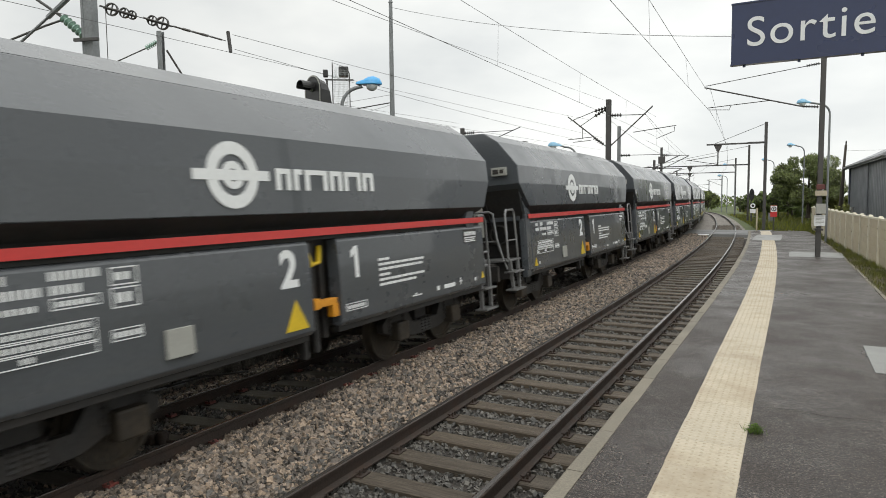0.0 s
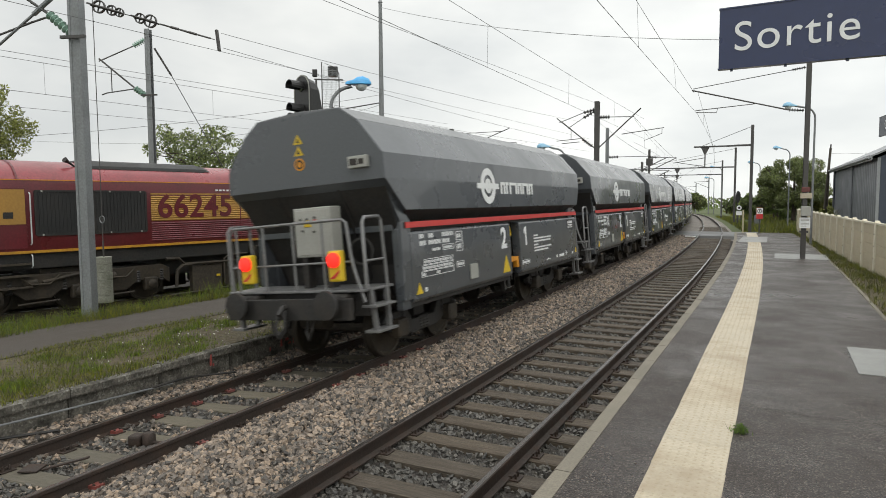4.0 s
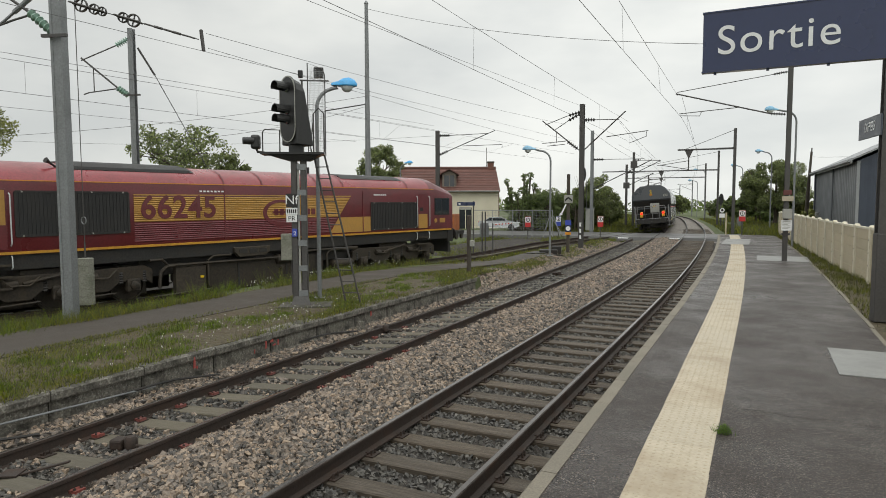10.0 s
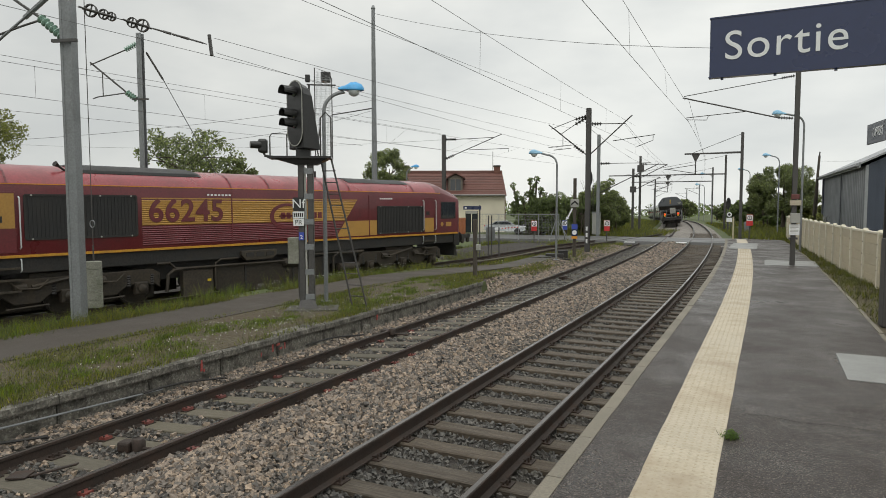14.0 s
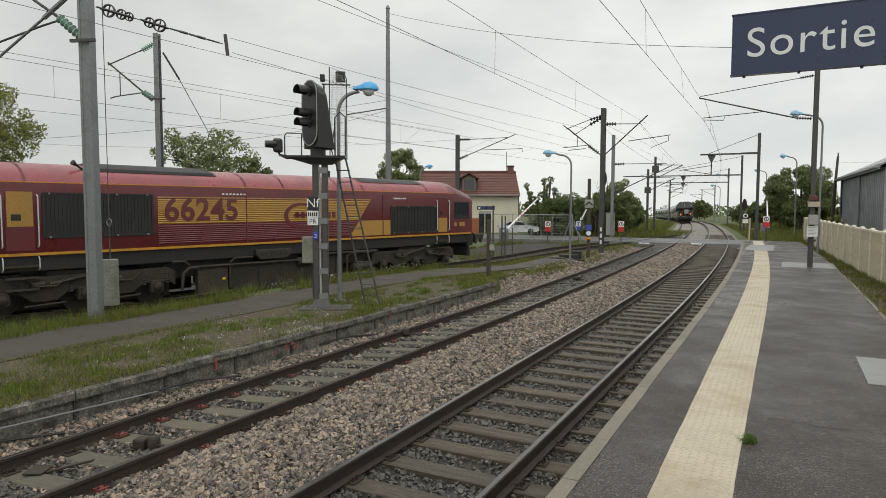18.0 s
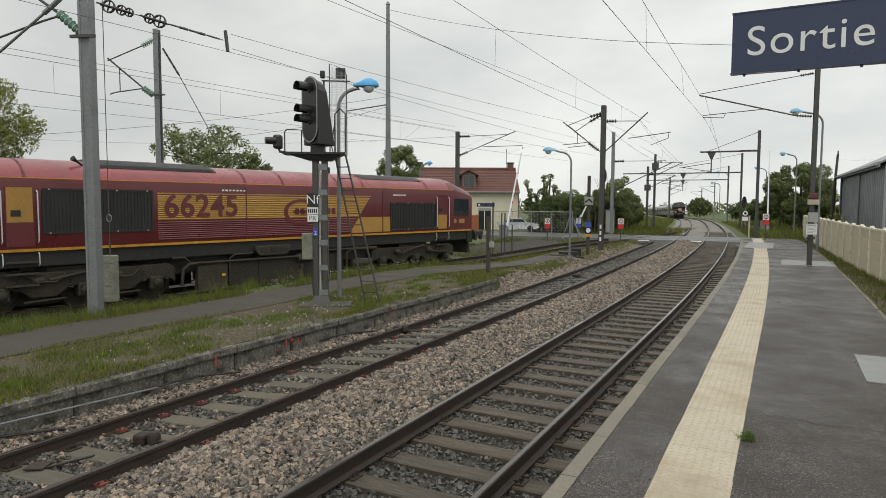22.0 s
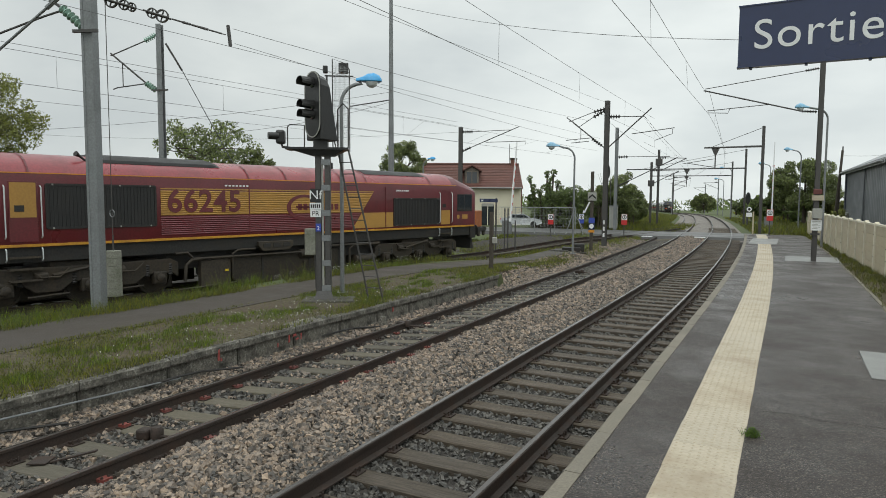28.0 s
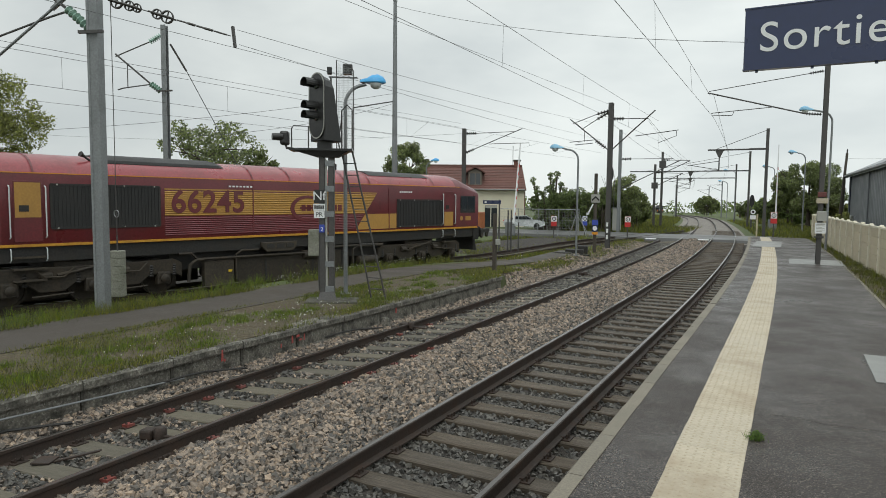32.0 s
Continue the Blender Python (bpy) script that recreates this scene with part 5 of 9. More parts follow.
    tank = [(-2.3, 1.02), (2.6, 1.02), (2.6, 0.30), (2.3, 0.05), (-2.1, 0.05), (-2.3, 0.25)]
    part("fuel_tank", side_sheet(Geo(), tank, -1.2, 1.2), M_GRIME, L, "grimy fuel tank", bevel=0.05)
    part("frame_beam", Geo().box(-0.9, -4.4, 0.7, 0.9, 4.4, 1.3), M_BLACK, L)
    for sx in (-1, 1):
        bx = part("battery_box", Geo().box(sx * 1.16 - 0.10, -3.45, 0.08, sx * 1.16 + 0.10, -2.40, 0.94), M_DIRTY, L, "grimy grey battery box", bevel=0.02)
        part("box_latch", Geo().box(sx * 1.27 - 0.015, -2.62, 0.55, sx * 1.27 + 0.015, -2.50, 0.62), M_YELLOW, bx)
        tray = [(-1.40, 1.45), (0.02, 1.45), (0.02, 1.27), (-0.15, 1.12), (-1.2, 1.12), (-1.40, 1.30)]
        part("ledge_tray", side_sheet(Geo(), tray, sx * 1.28 - 0.10, sx * 1.28 + 0.08), M_DIRTY, L, "grey step tray under the sill", bevel=0.02)
        for k in range(3):
            part("tray_slot", Geo().box(sx * 1.36 - 0.01, -1.22 + k * 0.40, 1.24, sx * 1.36 + 0.012, -0.92 + k * 0.40, 1.38), M_BLACK, L)
        pipes = ([(-4.3, 1.22), (-3.9, 1.22), (-3.7, 1.02), (0.5, 1.0), (0.7, 1.15), (4.3, 1.15)], [(-4.0, 0.35), (-3.95, 0.85), (-3.75, 1.0), (-3.5, 1.0)], [(-2.35, 0.30), (-2.35, 1.10), (-2.15, 1.22), (-1.5, 1.22)], [(2.7, 0.3), (2.7, 1.0), (2.9, 1.12), (4.2, 1.12)])
        for line, r in zip(pipes, (0.045, 0.055, 0.035, 0.05)):
            part("air_pipe", Geo().tube([(sx * 1.29, y, z) for y, z in line], r, 8), M_GRIME, L, smooth=40)
        for y, z, n in ((3.0, 0.55, 1.05), (0.35, 0.92, 0.9)):
            part("air_tank", Geo().lathe([(0.05, 0), (0.17, 0.05), (0.17, n), (0.05, n + 0.05)], pose(sx * 1.18, y, z, -90, 0, 0), 14), M_GRIME, L, smooth=40)
        for y in (-3.05, -1.2, 0.8, 2.2):
            part("tank_strap", Geo().box(sx * 1.205 - 0.012, y, 0.05, sx * 1.205 + 0.012, y + 0.07, 1.02), M_BLACK, L)
        part("filler_cap", Geo().lathe([(0.07, 0), (0.07, 0.05), (0.04, 0.07)], pose(sx * 1.2, 0.6, 0.62, 0, 90 * sx, 0), 12), M_DIRTY, L, smooth=40)
        part("lower_step_rail", Geo().tube([(sx * 1.25, -4.2, 0.10), (sx * 1.25, -2.2, 0.16)], 0.03, 7), M_DIRTY, L, smooth=40)
    for yc in (-6.75, 6.75):
        fr = Geo()
        for sx in (-1, 1):
            outline = [(-2.6, 0.95), (-2.35, 1.08), (-0.9, 1.06), (0.9, 1.06), (2.35, 1.08), (2.6, 0.95), (2.6, 0.5), (2.4, 0.64), (1.6, 0.64), (1.3, 0.40), (0.7, 0.40), (0.4, 0.64), (-0.4, 0.64), (-0.7, 0.40), (-1.3, 0.40), (-1.6, 0.64), (-2.4, 0.64), (-2.6, 0.5)]
            fr.loft([[(sx * 1.12 - 0.07, yc + u, v) for u, v in outline], [(sx * 1.12 + 0.07, yc + u, v) for u, v in outline]])
        b = part("bogie_frame", fr, M_GRIME, L, "grimy three-axle bogie frame", bevel=0.02)
        part("bolster", Geo().box(-1.05, yc - 0.9, 0.75, 1.05, yc + 0.9, 1.2), M_GRIME, b, bevel=0.04)
        part("traction_motor", Geo().box(-0.62, yc - 2.7, 0.12, 0.62, yc + 2.7, 0.98), M_GRIME, b, bevel=0.05)
        for dy in (-2.0, 0.0, 2.0):
            wheelset(L, yc + dy, 0.53)
            for sx in (-1, 1):
                part("axle_box", Geo().box(sx * 1.17 - 0.12, yc + dy - 0.2, 0.34, sx * 1.17 + 0.10, yc + dy + 0.2, 0.72), M_GRIME, b, bevel=0.04)
                part("axle_cap", Geo().lathe([(0.13, 0), (0.13, 0.05), (0.08, 0.08)], pose(sx * 1.27, yc + dy, 0.53, 0, 90 * sx, 0), 14), M_GRIME, b, smooth=40)
                for k in (-0.35, 0.35):
                    part("spring", Geo().lathe([(0.09 if i % 2 else 0.07, 0.58 + 0.035 * i) for i in range(11)], pose(sx * 1.13, yc + dy + k, 0), 10), M_BLACK, b)
        for sx in (-1, 1):
            part("sand_pipe", Geo().tube([(sx * 1.2, yc - 2.5, 0.9), (sx * 1.15, yc - 2.75, 0.5), (sx * 0.95, yc - 2.7, 0.12)], 0.02, 6), M_BLACK, b)
            for dy in (-1.0, 1.0):
                part("brake_cylinder", Geo().lathe([(0.05, 0), (0.11, 0.03), (0.11, 0.3), (0.05, 0.34)], pose(sx * 1.2, yc + dy, 0.86, 90, 0, 0), 12), M_GRIME, b, smooth=40)
                part("brake_rod", Geo().tube([(sx * 1.22, yc + dy - 0.5, 0.3), (sx * 1.22, yc + dy + 0.5, 0.34)], 0.03, 7), M_GRIME, b, smooth=40)
                part("guard_loop", Geo().tube([(sx * 1.27, yc + dy - 0.45, 1.05), (sx * 1.29, yc + dy - 0.2, 0.82), (sx * 1.29, yc + dy + 0.25, 0.80), (sx * 1.27, yc + dy + 0.5, 1.02)], 0.028, 7), M_DIRTY, b, smooth=40)
            part("damper", Geo().tube([(sx * 1.26, yc - 0.9, 0.85), (sx * 1.26, yc + 0.5, 1.1)], 0.05, 8), M_GRIME, b, smooth=40)
    for ob in L.children:
        if ob not in above:
            ob.matrix_basis = Matrix.Translation((0, 0, -0.36)) @ ob.matrix_basis
    return L


loco = build_loco()


def build_siding():
    """The siding under the locomotive, which runs on towards the points."""
    t = thing("railway_track_3", "overgrown siding track with rusty rails", "railway track", kind="structure")
    d = Vector((math.sin(radians(12.07)), math.cos(radians(12.07)), 0))
    c = Vector((-16.71, 17.89, 0))
    pts = [c + d * k for k in (-24, -12, 0, 10, 14)]
    h = radians(12.07)
    p = pts[-1].copy()
    while p.y < 62 and h > -0.05:
        p = p + Vector((math.sin(h), math.cos(h), 0)) * 2.0
        h -= 2.0 / 190
        pts.append(p.copy())
    for o in (-0.7525, 0.7525):
        rings = []
        for i, q in enumerate(pts):
            f = (pts[min(i + 1, len(pts) - 1)] - pts[max(i - 1, 0)]).normalized()
            r = Vector((f.y, -f.x, 0))
            rings.append([q + r * (o + u) + Vector((0, 0, v - siding_drop(q.y))) for u, v in RAIL_OUTLINE])
        part("rail", Geo().loft(rings), M_RAIL, t, smooth=35)
    bed = Geo()
    rings = []
    for i, q in enumerate(pts):
        f = (pts[min(i + 1, len(pts) - 1)] - pts[max(i - 1, 0)]).normalized()
        r = Vector((f.y, -f.x, 0))
        low = -0.185 - siding_drop(q.y)
        wide = min(6.0, max(2.3, (-13.75 - q.x) / r.x)) if q.y < 26 else 2.3
        rings.append([q + r * u + Vector((0, 0, low + v)) for u, v in ((-6.0, -0.3), (wide, -0.3), (wide, -0.02 + 0.09 * (wide - 2.3)), (wide - 0.8, -0.03), (-6.0, -0.03))])
    # the wide dark sheet also carries the shade below the locomotive
    whole("siding_ballast", bed.loft(rings), M_BED_SHADED, "dirty dark ballast and earth under the siding, shade put into its colour", "ballast", kind="structure")
    old = sleeper_mesh("sleeper", M_SLEEPER2, 2.5, 0.25, 0.14)
    k = -11.0
    while k < 30:
        if k < 14:
            q, turn = c + d * k, -12.07
        else:
            i = 4 + (k - 14) / 2
            a, b = pts[int(i)], pts[min(int(i) + 1, len(pts) - 1)]
            q, turn = a.lerp(b, i - int(i)), -math.degrees(math.atan2((b - a).x, (b - a).y))
        part("sleeper", old, None, t, m=pose(q.x, q.y, -0.185 - siding_drop(q.y), 0, 0, turn))
        k += 0.65


build_siding()
def build_sign():
    """The exit sign across the platform, on its post."""
    s = thing("exit_sign", "navy blue enamel exit sign with white lettering, on a grey post", "sign", pose(1.15, 4.2, PZ))
    board = part("board", Geo().box(-1.45, -0.02, 2.935, 0.05, 0.02, 3.285), M_BLUE, s, "navy blue sign board", bevel=0.006)
    me = letters("Sortie", 0.236, M_WHITE, 0.002, 1.10)
    me.transform(Matrix.Translation((-1.058, -0.0215, 3.105)))
    part("lettering", me, None, board, "white lettering")
    for z in (2.938, 3.282):
        part("frame_strip", Geo().box(-1.453, -0.024, z - 0.004, 0.053, 0.024, z + 0.004), M_BLUE, board)
    for x in (-1.38, -1.10, -0.80, -0.45, -0.15):
        part("rivet", Geo().lathe([(0.008, 0), (0.008, 0.012), (0.004, 0.016)], pose(x, 0.0, 2.922), 8), M_BLUE, board)
    part("post", Geo().tube([(0.02, 0.06, 0), (0.02, 0.06, 3.34)], 0.04, 12), M_GALV, s, "grey steel post", smooth=40)
    part("foot_plate", Geo().box(-0.1, -0.06, 0, 0.14, 0.18, 0.012), M_GALV, s)


build_sign()

# ---- overhead line, signals, lamps and signs beside the track ----
M_TIMBER = stuff_mat("dark_timber_post", (0.055, 0.045, 0.035), 0.8, grain=12, vary=0.3, stain=0.4, stain_col=(0.10, 0.09, 0.07), bump=0.4, stretch=(6, 6, 0.6))
M_CONCRETE = stuff_mat("mossy_concrete_weight", (0.20, 0.20, 0.165), 0.85, grain=30, vary=0.25, stain=0.6, stain_col=(0.10, 0.105, 0.07), stain_scale=4, bump=0.4)
M_SIGNAL = stuff_mat("black_signal_enamel", (0.016, 0.016, 0.016), 0.4, grain=20, vary=0.2, stain=0.3, stain_col=(0.035, 0.035, 0.033), bump=0.05)
M_REDSIGN = stuff_mat("red_sign_enamel", (0.50, 0.03, 0.03), 0.4, grain=20, vary=0.06, bump=0.02)
M_BLUESIGN = stuff_mat("blue_sign_enamel", (0.04, 0.07, 0.36), 0.4, grain=20, vary=0.06, bump=0.02)
M_BRICK0 = stuff_mat("dull_red_cover", (0.12, 0.04, 0.035), 0.7, grain=20, vary=0.2, bump=0.1)
M_MESH = stuff_mat("grey_wire_mesh", (0.30, 0.31, 0.31), 0.5, metal=0.4, grain=30, vary=0.1, bump=0)


def h_beam(geo, w, d, t, z0, z1, k0=1.0, k1=1.0):
    """A rolled column, tapering from k0 to k1; flanges face x."""
    pts = [(-w, -d), (w, -d), (w, -d + t), (t / 2, -d + t), (t / 2, d - t), (w, d - t), (w, d), (-w, d), (-w, d - t), (-t / 2, d - t), (-t / 2, -d + t), (-w, -d + t)]
    return geo.loft([[(x * k0, y * k0, z0) for x, y in pts], [(x * k1, y * k1, z1) for x, y in pts]])


def insulator(parent, p, q, n, r, material, label=""):
    """A string of n sheds from p to q."""
    p, q = Vector(p), Vector(q)
    d = q - p
    m = Matrix.Translation(p) @ d.to_track_quat("Z", "Y").to_matrix().to_4x4()
    prof, step = [(r * 0.25, 0)], d.length / n
    for i in range(n):
        z = i * step
        prof += [(r * 0.3, z + step * 0.1), (r, z + step * 0.42), (r * 0.96, z + step * 0.55), (r * 0.35, z + step * 0.75)]
    prof.append((r * 0.25, d.length))
    return part("insulator", Geo().lathe(prof, m, 12), material, parent, label, smooth=40)


def bar(name, parent, pts, r, material=None, label="", n=7):
    return part(name, Geo().tube(pts, r, n), material or M_DARKPOLE, parent, label, smooth=40)


def mast_left():
    t = thing("catenary_mast", "grey galvanised overhead line mast beside the old platform path", "catenary mast", pose(-12.75, 8.52, 0.15, 0, 0, 20))
    groove = [(-0.1, -0.08), (-0.055, -0.08), (-0.055, -0.066), (0.055, -0.066), (0.055, -0.08), (0.1, -0.08), (0.1, 0.08), (0.055, 0.08), (0.055, 0.066), (-0.055, 0.066), (-0.055, 0.08), (-0.1, 0.08)]
    groove_ = [(x * 1.22, y * 1.3) for x, y in groove]
    g = Geo().loft([[(x, y, z) for x, y in groove_] for z in (0, 8.6)])
    part("column", g, M_GALV, t, bevel=0.008)
    part("footing", Geo().box(-0.26, -0.24, -0.1, 0.26, 0.24, 0.04), M_WALL, t, bevel=0.02)
    part("bracket", Geo().box(-0.24, -0.2, 5.72, 0.3, -0.14, 5.78), M_DARKPOLE, t)
    # cantilever reaching over the siding, with its glass insulators
    insulator(t, (-0.12, 0.0, 5.86), (-0.62, 0.0, 6.28), 6, 0.10, M_GLASSINS, "green glass insulator string")
    bar("stay_tube", t, [(-0.62, 0, 6.28), (-1.6, 0, 6.95), (-2.6, 0, 7.6)], 0.03)
    bar("strut", t, [(-0.05, 0, 6.95), (-0.95, 0, 6.28)], 0.05, M_GALV)
    bar("strut", t, [(-0.95, 0, 6.28), (-2.6, 0, 5.1)], 0.028, M_GALV)
    bar("steady_arm", t, [(-0.6, 0, 6.22), (-1.0, 0, 6.12), (-2.4, 0, 5.7)], 0.022)
    # balance weights on a wire, with the pulley train above
    w = thing("balance_weight", "mossy concrete balance weight hanging on a wire from pulleys", "counterweight", pose(-13.95, 9.72, 0.18))
    for k in range(6):
        part("weight_disc", Geo().lathe([(0.163, 0.003), (0.17, 0.01), (0.17, 0.172), (0.163, 0.18)], pose(0, 0, 0.05 + k * 0.18), 18), M_CONCRETE, w, smooth=40)
    bar("rod", w, [(0, 0, 0), (0, 0, 1.5)], 0.018)
    part("ring", Geo().ring(0.075, 0.09, -0.01, 0.01, pose(0, 0, 2.0), 20), M_GALV, w)
    bar("wire", w, [(0, 0, 1.5), (0, 0, 8.2)], 0.009)


mast_left()


def tension_train():
    """Pulley blocks and turnbuckles that keep the wires taut."""
    t = thing("pulley_tensioner", "dark pulley blocks and turnbuckles tensioning an overhead wire", "wire tensioner", pose(-13.59, 9.62, 6.95))
    a, b = Vector((-0.25, -0.13, 0.07)), Vector((2.30, 1.16, -0.75))
    at = lambda k: a.lerp(b, k)
    flat = (b - a).normalized().to_track_quat("X", "Z").to_matrix().to_4x4()
    for k, r in ((0.10, 0.145), (0.20, 0.115), (0.26, 0.10), (0.42, 0.115), (0.50, 0.145)):
        m = Matrix.Translation(at(k)) @ flat
        wl = part("pulley", Geo().ring(r * 0.82, r, -0.03, 0.03, m, 24), M_DARKPOLE, t, smooth=40)
        part("pulley_spokes", Geo().box(-r * 0.85, -0.012, -0.012, r * 0.85, 0.012, 0.012, m).box(-0.012, -0.012, -r * 0.85, 0.012, 0.012, r * 0.85, m), M_DARKPOLE, wl)
        part("hub", Geo().lathe([(0.03, -0.05), (0.03, 0.05)], m @ pose(0, 0, 0, 90, 0, 0), 10), M_DARKPOLE, wl)
    side = Vector((0.03, -0.06, 0))
    for s in (-1, 1):
        part("cheek", Geo().tube([at(0.02) + side * s, at(0.28) + side * s], 0.022, 6), M_DARKPOLE, t)
        part("cheek", Geo().tube([at(0.36) + side * s, at(0.56) + side * s], 0.022, 6), M_DARKPOLE, t)
    for k0, k1, r in ((0.58, 0.66, 0.02), (0.66, 0.72, 0.03), (0.73, 0.80, 0.024), (0.80, 0.86, 0.03), (0.87, 0.97, 0.02)):
        part("turnbuckle", Geo().tube([at(k0), at(k1)], r, 6), M_DARKPOLE, t)
    bar("wire", t, [at(0.0), at(1.0)], 0.011, M_WIRE)
    return t


tension_train()


def mast_two():
    t = thing("catenary_mast", "grey galvanised overhead line mast behind the locomotive", "catenary mast", pose(-22.5, 18.0, 0.1, 0, 0, 20))
    part("column", h_beam(Geo(), 0.105, 0.105, 0.022, 0, 9.35), M_GALV, t)
    bar("guy_strut", t, [(0.25, 0, 8.6), (0.7, 0.4, 7.6)], 0.04)
    bar("guy_wire", t, [(0.7, 0.4, 7.6), (3.6, 2.8, 0.5)], 0.016, M_WIRE)
    insulator(t, (-0.15, 0, 8.95), (-0.62, -0.05, 8.7), 6, 0.12, M_GLASSINS, "green glass insulator string")
    bar("tie_tube", t, [(-0.62, -0.05, 8.7), (-1.95, -0.3, 8.1)], 0.025)
    insulator(t, (-0.2, 0, 6.75), (-0.62, -0.05, 7.05), 5, 0.13, M_GLASSINS, "green glass insulator string")
    bar("cantilever_tube", t, [(-0.62, -0.05, 7.05), (-1.95, -0.3, 8.2)], 0.035)
    bar("steady_arm", t, [(-0.62, -0.05, 7.02), (-1.7, -0.25, 6.85), (-1.9, -0.28, 6.78)], 0.025)
    bar("dropper", t, [(-1.5, -0.22, 7.85), (-1.5, -0.22, 6.88)], 0.02)
    part("bracket", Geo().box(-0.25, -0.25, 6.7, 0.42, -0.19, 6.76), M_DARKPOLE, t)


mast_two()


M_FOOTING = stuff_mat("dirty_mossy_footing_concrete", (0.075, 0.070, 0.056), 0.85, grain=22, vary=0.45, stain=0.8, stain_col=(0.030, 0.030, 0.018), stain_scale=3.0, bump=0.6, bump_dist=0.02)


def signal_post():
    t = thing("railway_signal", "black railway signal on a steel lattice post with a ladder", "railway signal", pose(-9.52, 11.98, 0.17, 0, 0, 32))
    part("footing", Geo().box(-0.5, -0.42, -0.12, 0.7, 0.4, 0.05), M_FOOTING, t, bevel=0.03)
    for x in (-0.12, 0.09):
        part("channel", Geo().box(x - 0.066, -0.11, 0.05, x + 0.066, -0.095, 3.40).box(x - 0.066, -0.11, 0.05, x - 0.054, 0.09, 3.40).box(x + 0.054, -0.11, 0.05, x + 0.066, 0.09, 3.40), M_DARKPOLE, t)
    for k in range(6):
        part("batten", Geo().box(-0.05, -0.125, 0.25 + k * 0.58, 0.155, -0.113, 0.38 + k * 0.58), M_GALV, t)
    part("cable_duct", Geo().box(-0.045, -0.09, 0.3, 0.0, -0.06, 3.3), M_CABINET, t, "pale cable duct between the channels")
    base = [(-0.35, -0.3), (0.35, -0.3), (0.22, 0.3), (-0.22, 0.3)]
    part("base_flare", Geo().loft([[(x * 0.7, y * 0.7, 0.03) for x, y in base], [(x * 0.45, y * 0.4, 0.24) for x, y in base]]), M_DARKPOLE, t)
    # the head: a tall rounded target with hoods
    h = part("platform_plate", Geo().box(-0.84, -0.24, 3.50, 0.58, 0.35, 3.55).loft([[(-0.24, -0.16, 3.36), (0.24, -0.16, 3.36), (0.24, 0.2, 3.36), (-0.24, 0.2, 3.36)], [(-0.72, -0.2, 3.50), (0.5, -0.2, 3.50), (0.5, 0.3, 3.50), (-0.72, 0.3, 3.50)]]), M_SIGNAL, t)
    outline = []
    w, z0, z1 = 0.32, 4.09, 4.94
    for k in range(13):
        a = math.pi * k / 12
        outline.append((w * math.cos(a), z1 + w * math.sin(a)))
    for k in range(13):
        a = math.pi + math.pi * k / 12
        outline.append((w * math.cos(a), z0 + w * math.sin(a)))
    turn = pose(-0.08, 0, 0, 0, 0, -50)
    head = part("target", Geo().slab(outline, -0.20, -0.17, turn), M_SIGNAL, t, "black rounded target board")
    rim = Geo()
    big = [(u * 1.0, v) for u, v in outline]
    ins = [(u * 0.90, 4.515 + (v - 4.515) * 0.965) for u, v in outline]
    rows = [[turn @ Vector((a, -0.204, b)), turn @ Vector((c, -0.204, d)), turn @ Vector((c, -0.199, d)), turn @ Vector((a, -0.199, b))] for (a, b), (c, d) in zip(big, ins)]
    rim.loft(rows + [rows[0]], True, False)
    part("target_rim", rim, M_CABINET, head, "thin pale rim")
    dome = [(-0.30, 3.72), (0.30, 3.72), (0.30, 4.94), (0.24, 5.10), (0.13, 5.20), (0.0, 5.24), (-0.13, 5.20), (-0.24, 5.10), (-0.30, 4.94)]
    rear = [(-0.30, 3.70), (0.30, 3.70), (0.28, 4.90), (0.22, 5.04), (0.12, 5.13), (0.0, 5.16), (-0.12, 5.13), (-0.22, 5.04), (-0.28, 4.90)]
    back = Geo().loft([[turn @ Vector((x, -0.17, z)) for x, z in dome], [turn @ Vector((x * 0.95, 0.30 - 0.24 * (z - 3.70) / 1.46, z)) for x, z in rear]])
    part("lamp_housing", back, M_SIGNAL, t, bevel=0.02)
    part("head_mount", Geo().box(-0.22, -0.12, 3.55, 0.10, 0.14, 3.74), M_SIGNAL, t)
    for z, r in ((4.99, 0.13), (4.49, 0.12), (4.27, 0.12)):
        m = turn @ pose(0, -0.2, z)
        hood = Geo().loft([[m @ Vector((r * math.cos(a), 0.0, r * math.sin(a))) for a in [math.pi * (k / 10 * 1.3 - 0.15) for k in range(11)]], [m @ Vector((r * 1.12 * math.cos(a), -0.33, r * 1.0 * math.sin(a))) for a in [math.pi * (k / 10 * 1.2 - 0.1) for k in range(11)]]], False)
        ho = part("hood", hood, M_SIGNAL, t, "black lamp hood")
        so = ho.modifiers.new("thick", "SOLIDIFY")
        so.thickness = 0.012
        part("lens", Geo().lathe([(r * 0.8, 0), (r * 0.75, 0.02), (r * 0.3, 0.035)], m @ pose(0, 0, 0, 90, 0, 0), 16), M_GLASS, ho, "dark unlit lens", smooth=40)
    # side lamp on its arm and the guard rail
    part("side_lamp", Geo().box(-1.06, -0.18, 3.62, -0.86, 0.06, 3.94), M_SIGNAL, t, bevel=0.05)
    part("side_hood", Geo().tube([(-1.0, -0.12, 3.80), (-1.22, -0.20, 3.80)], [0.09, 0.08], 10), M_SIGNAL, t, smooth=40)
    bar("side_lamp_stem", t, [(-0.7, -0.05, 3.53), (-0.92, -0.05, 3.56), (-0.95, -0.05, 3.65)], 0.03)
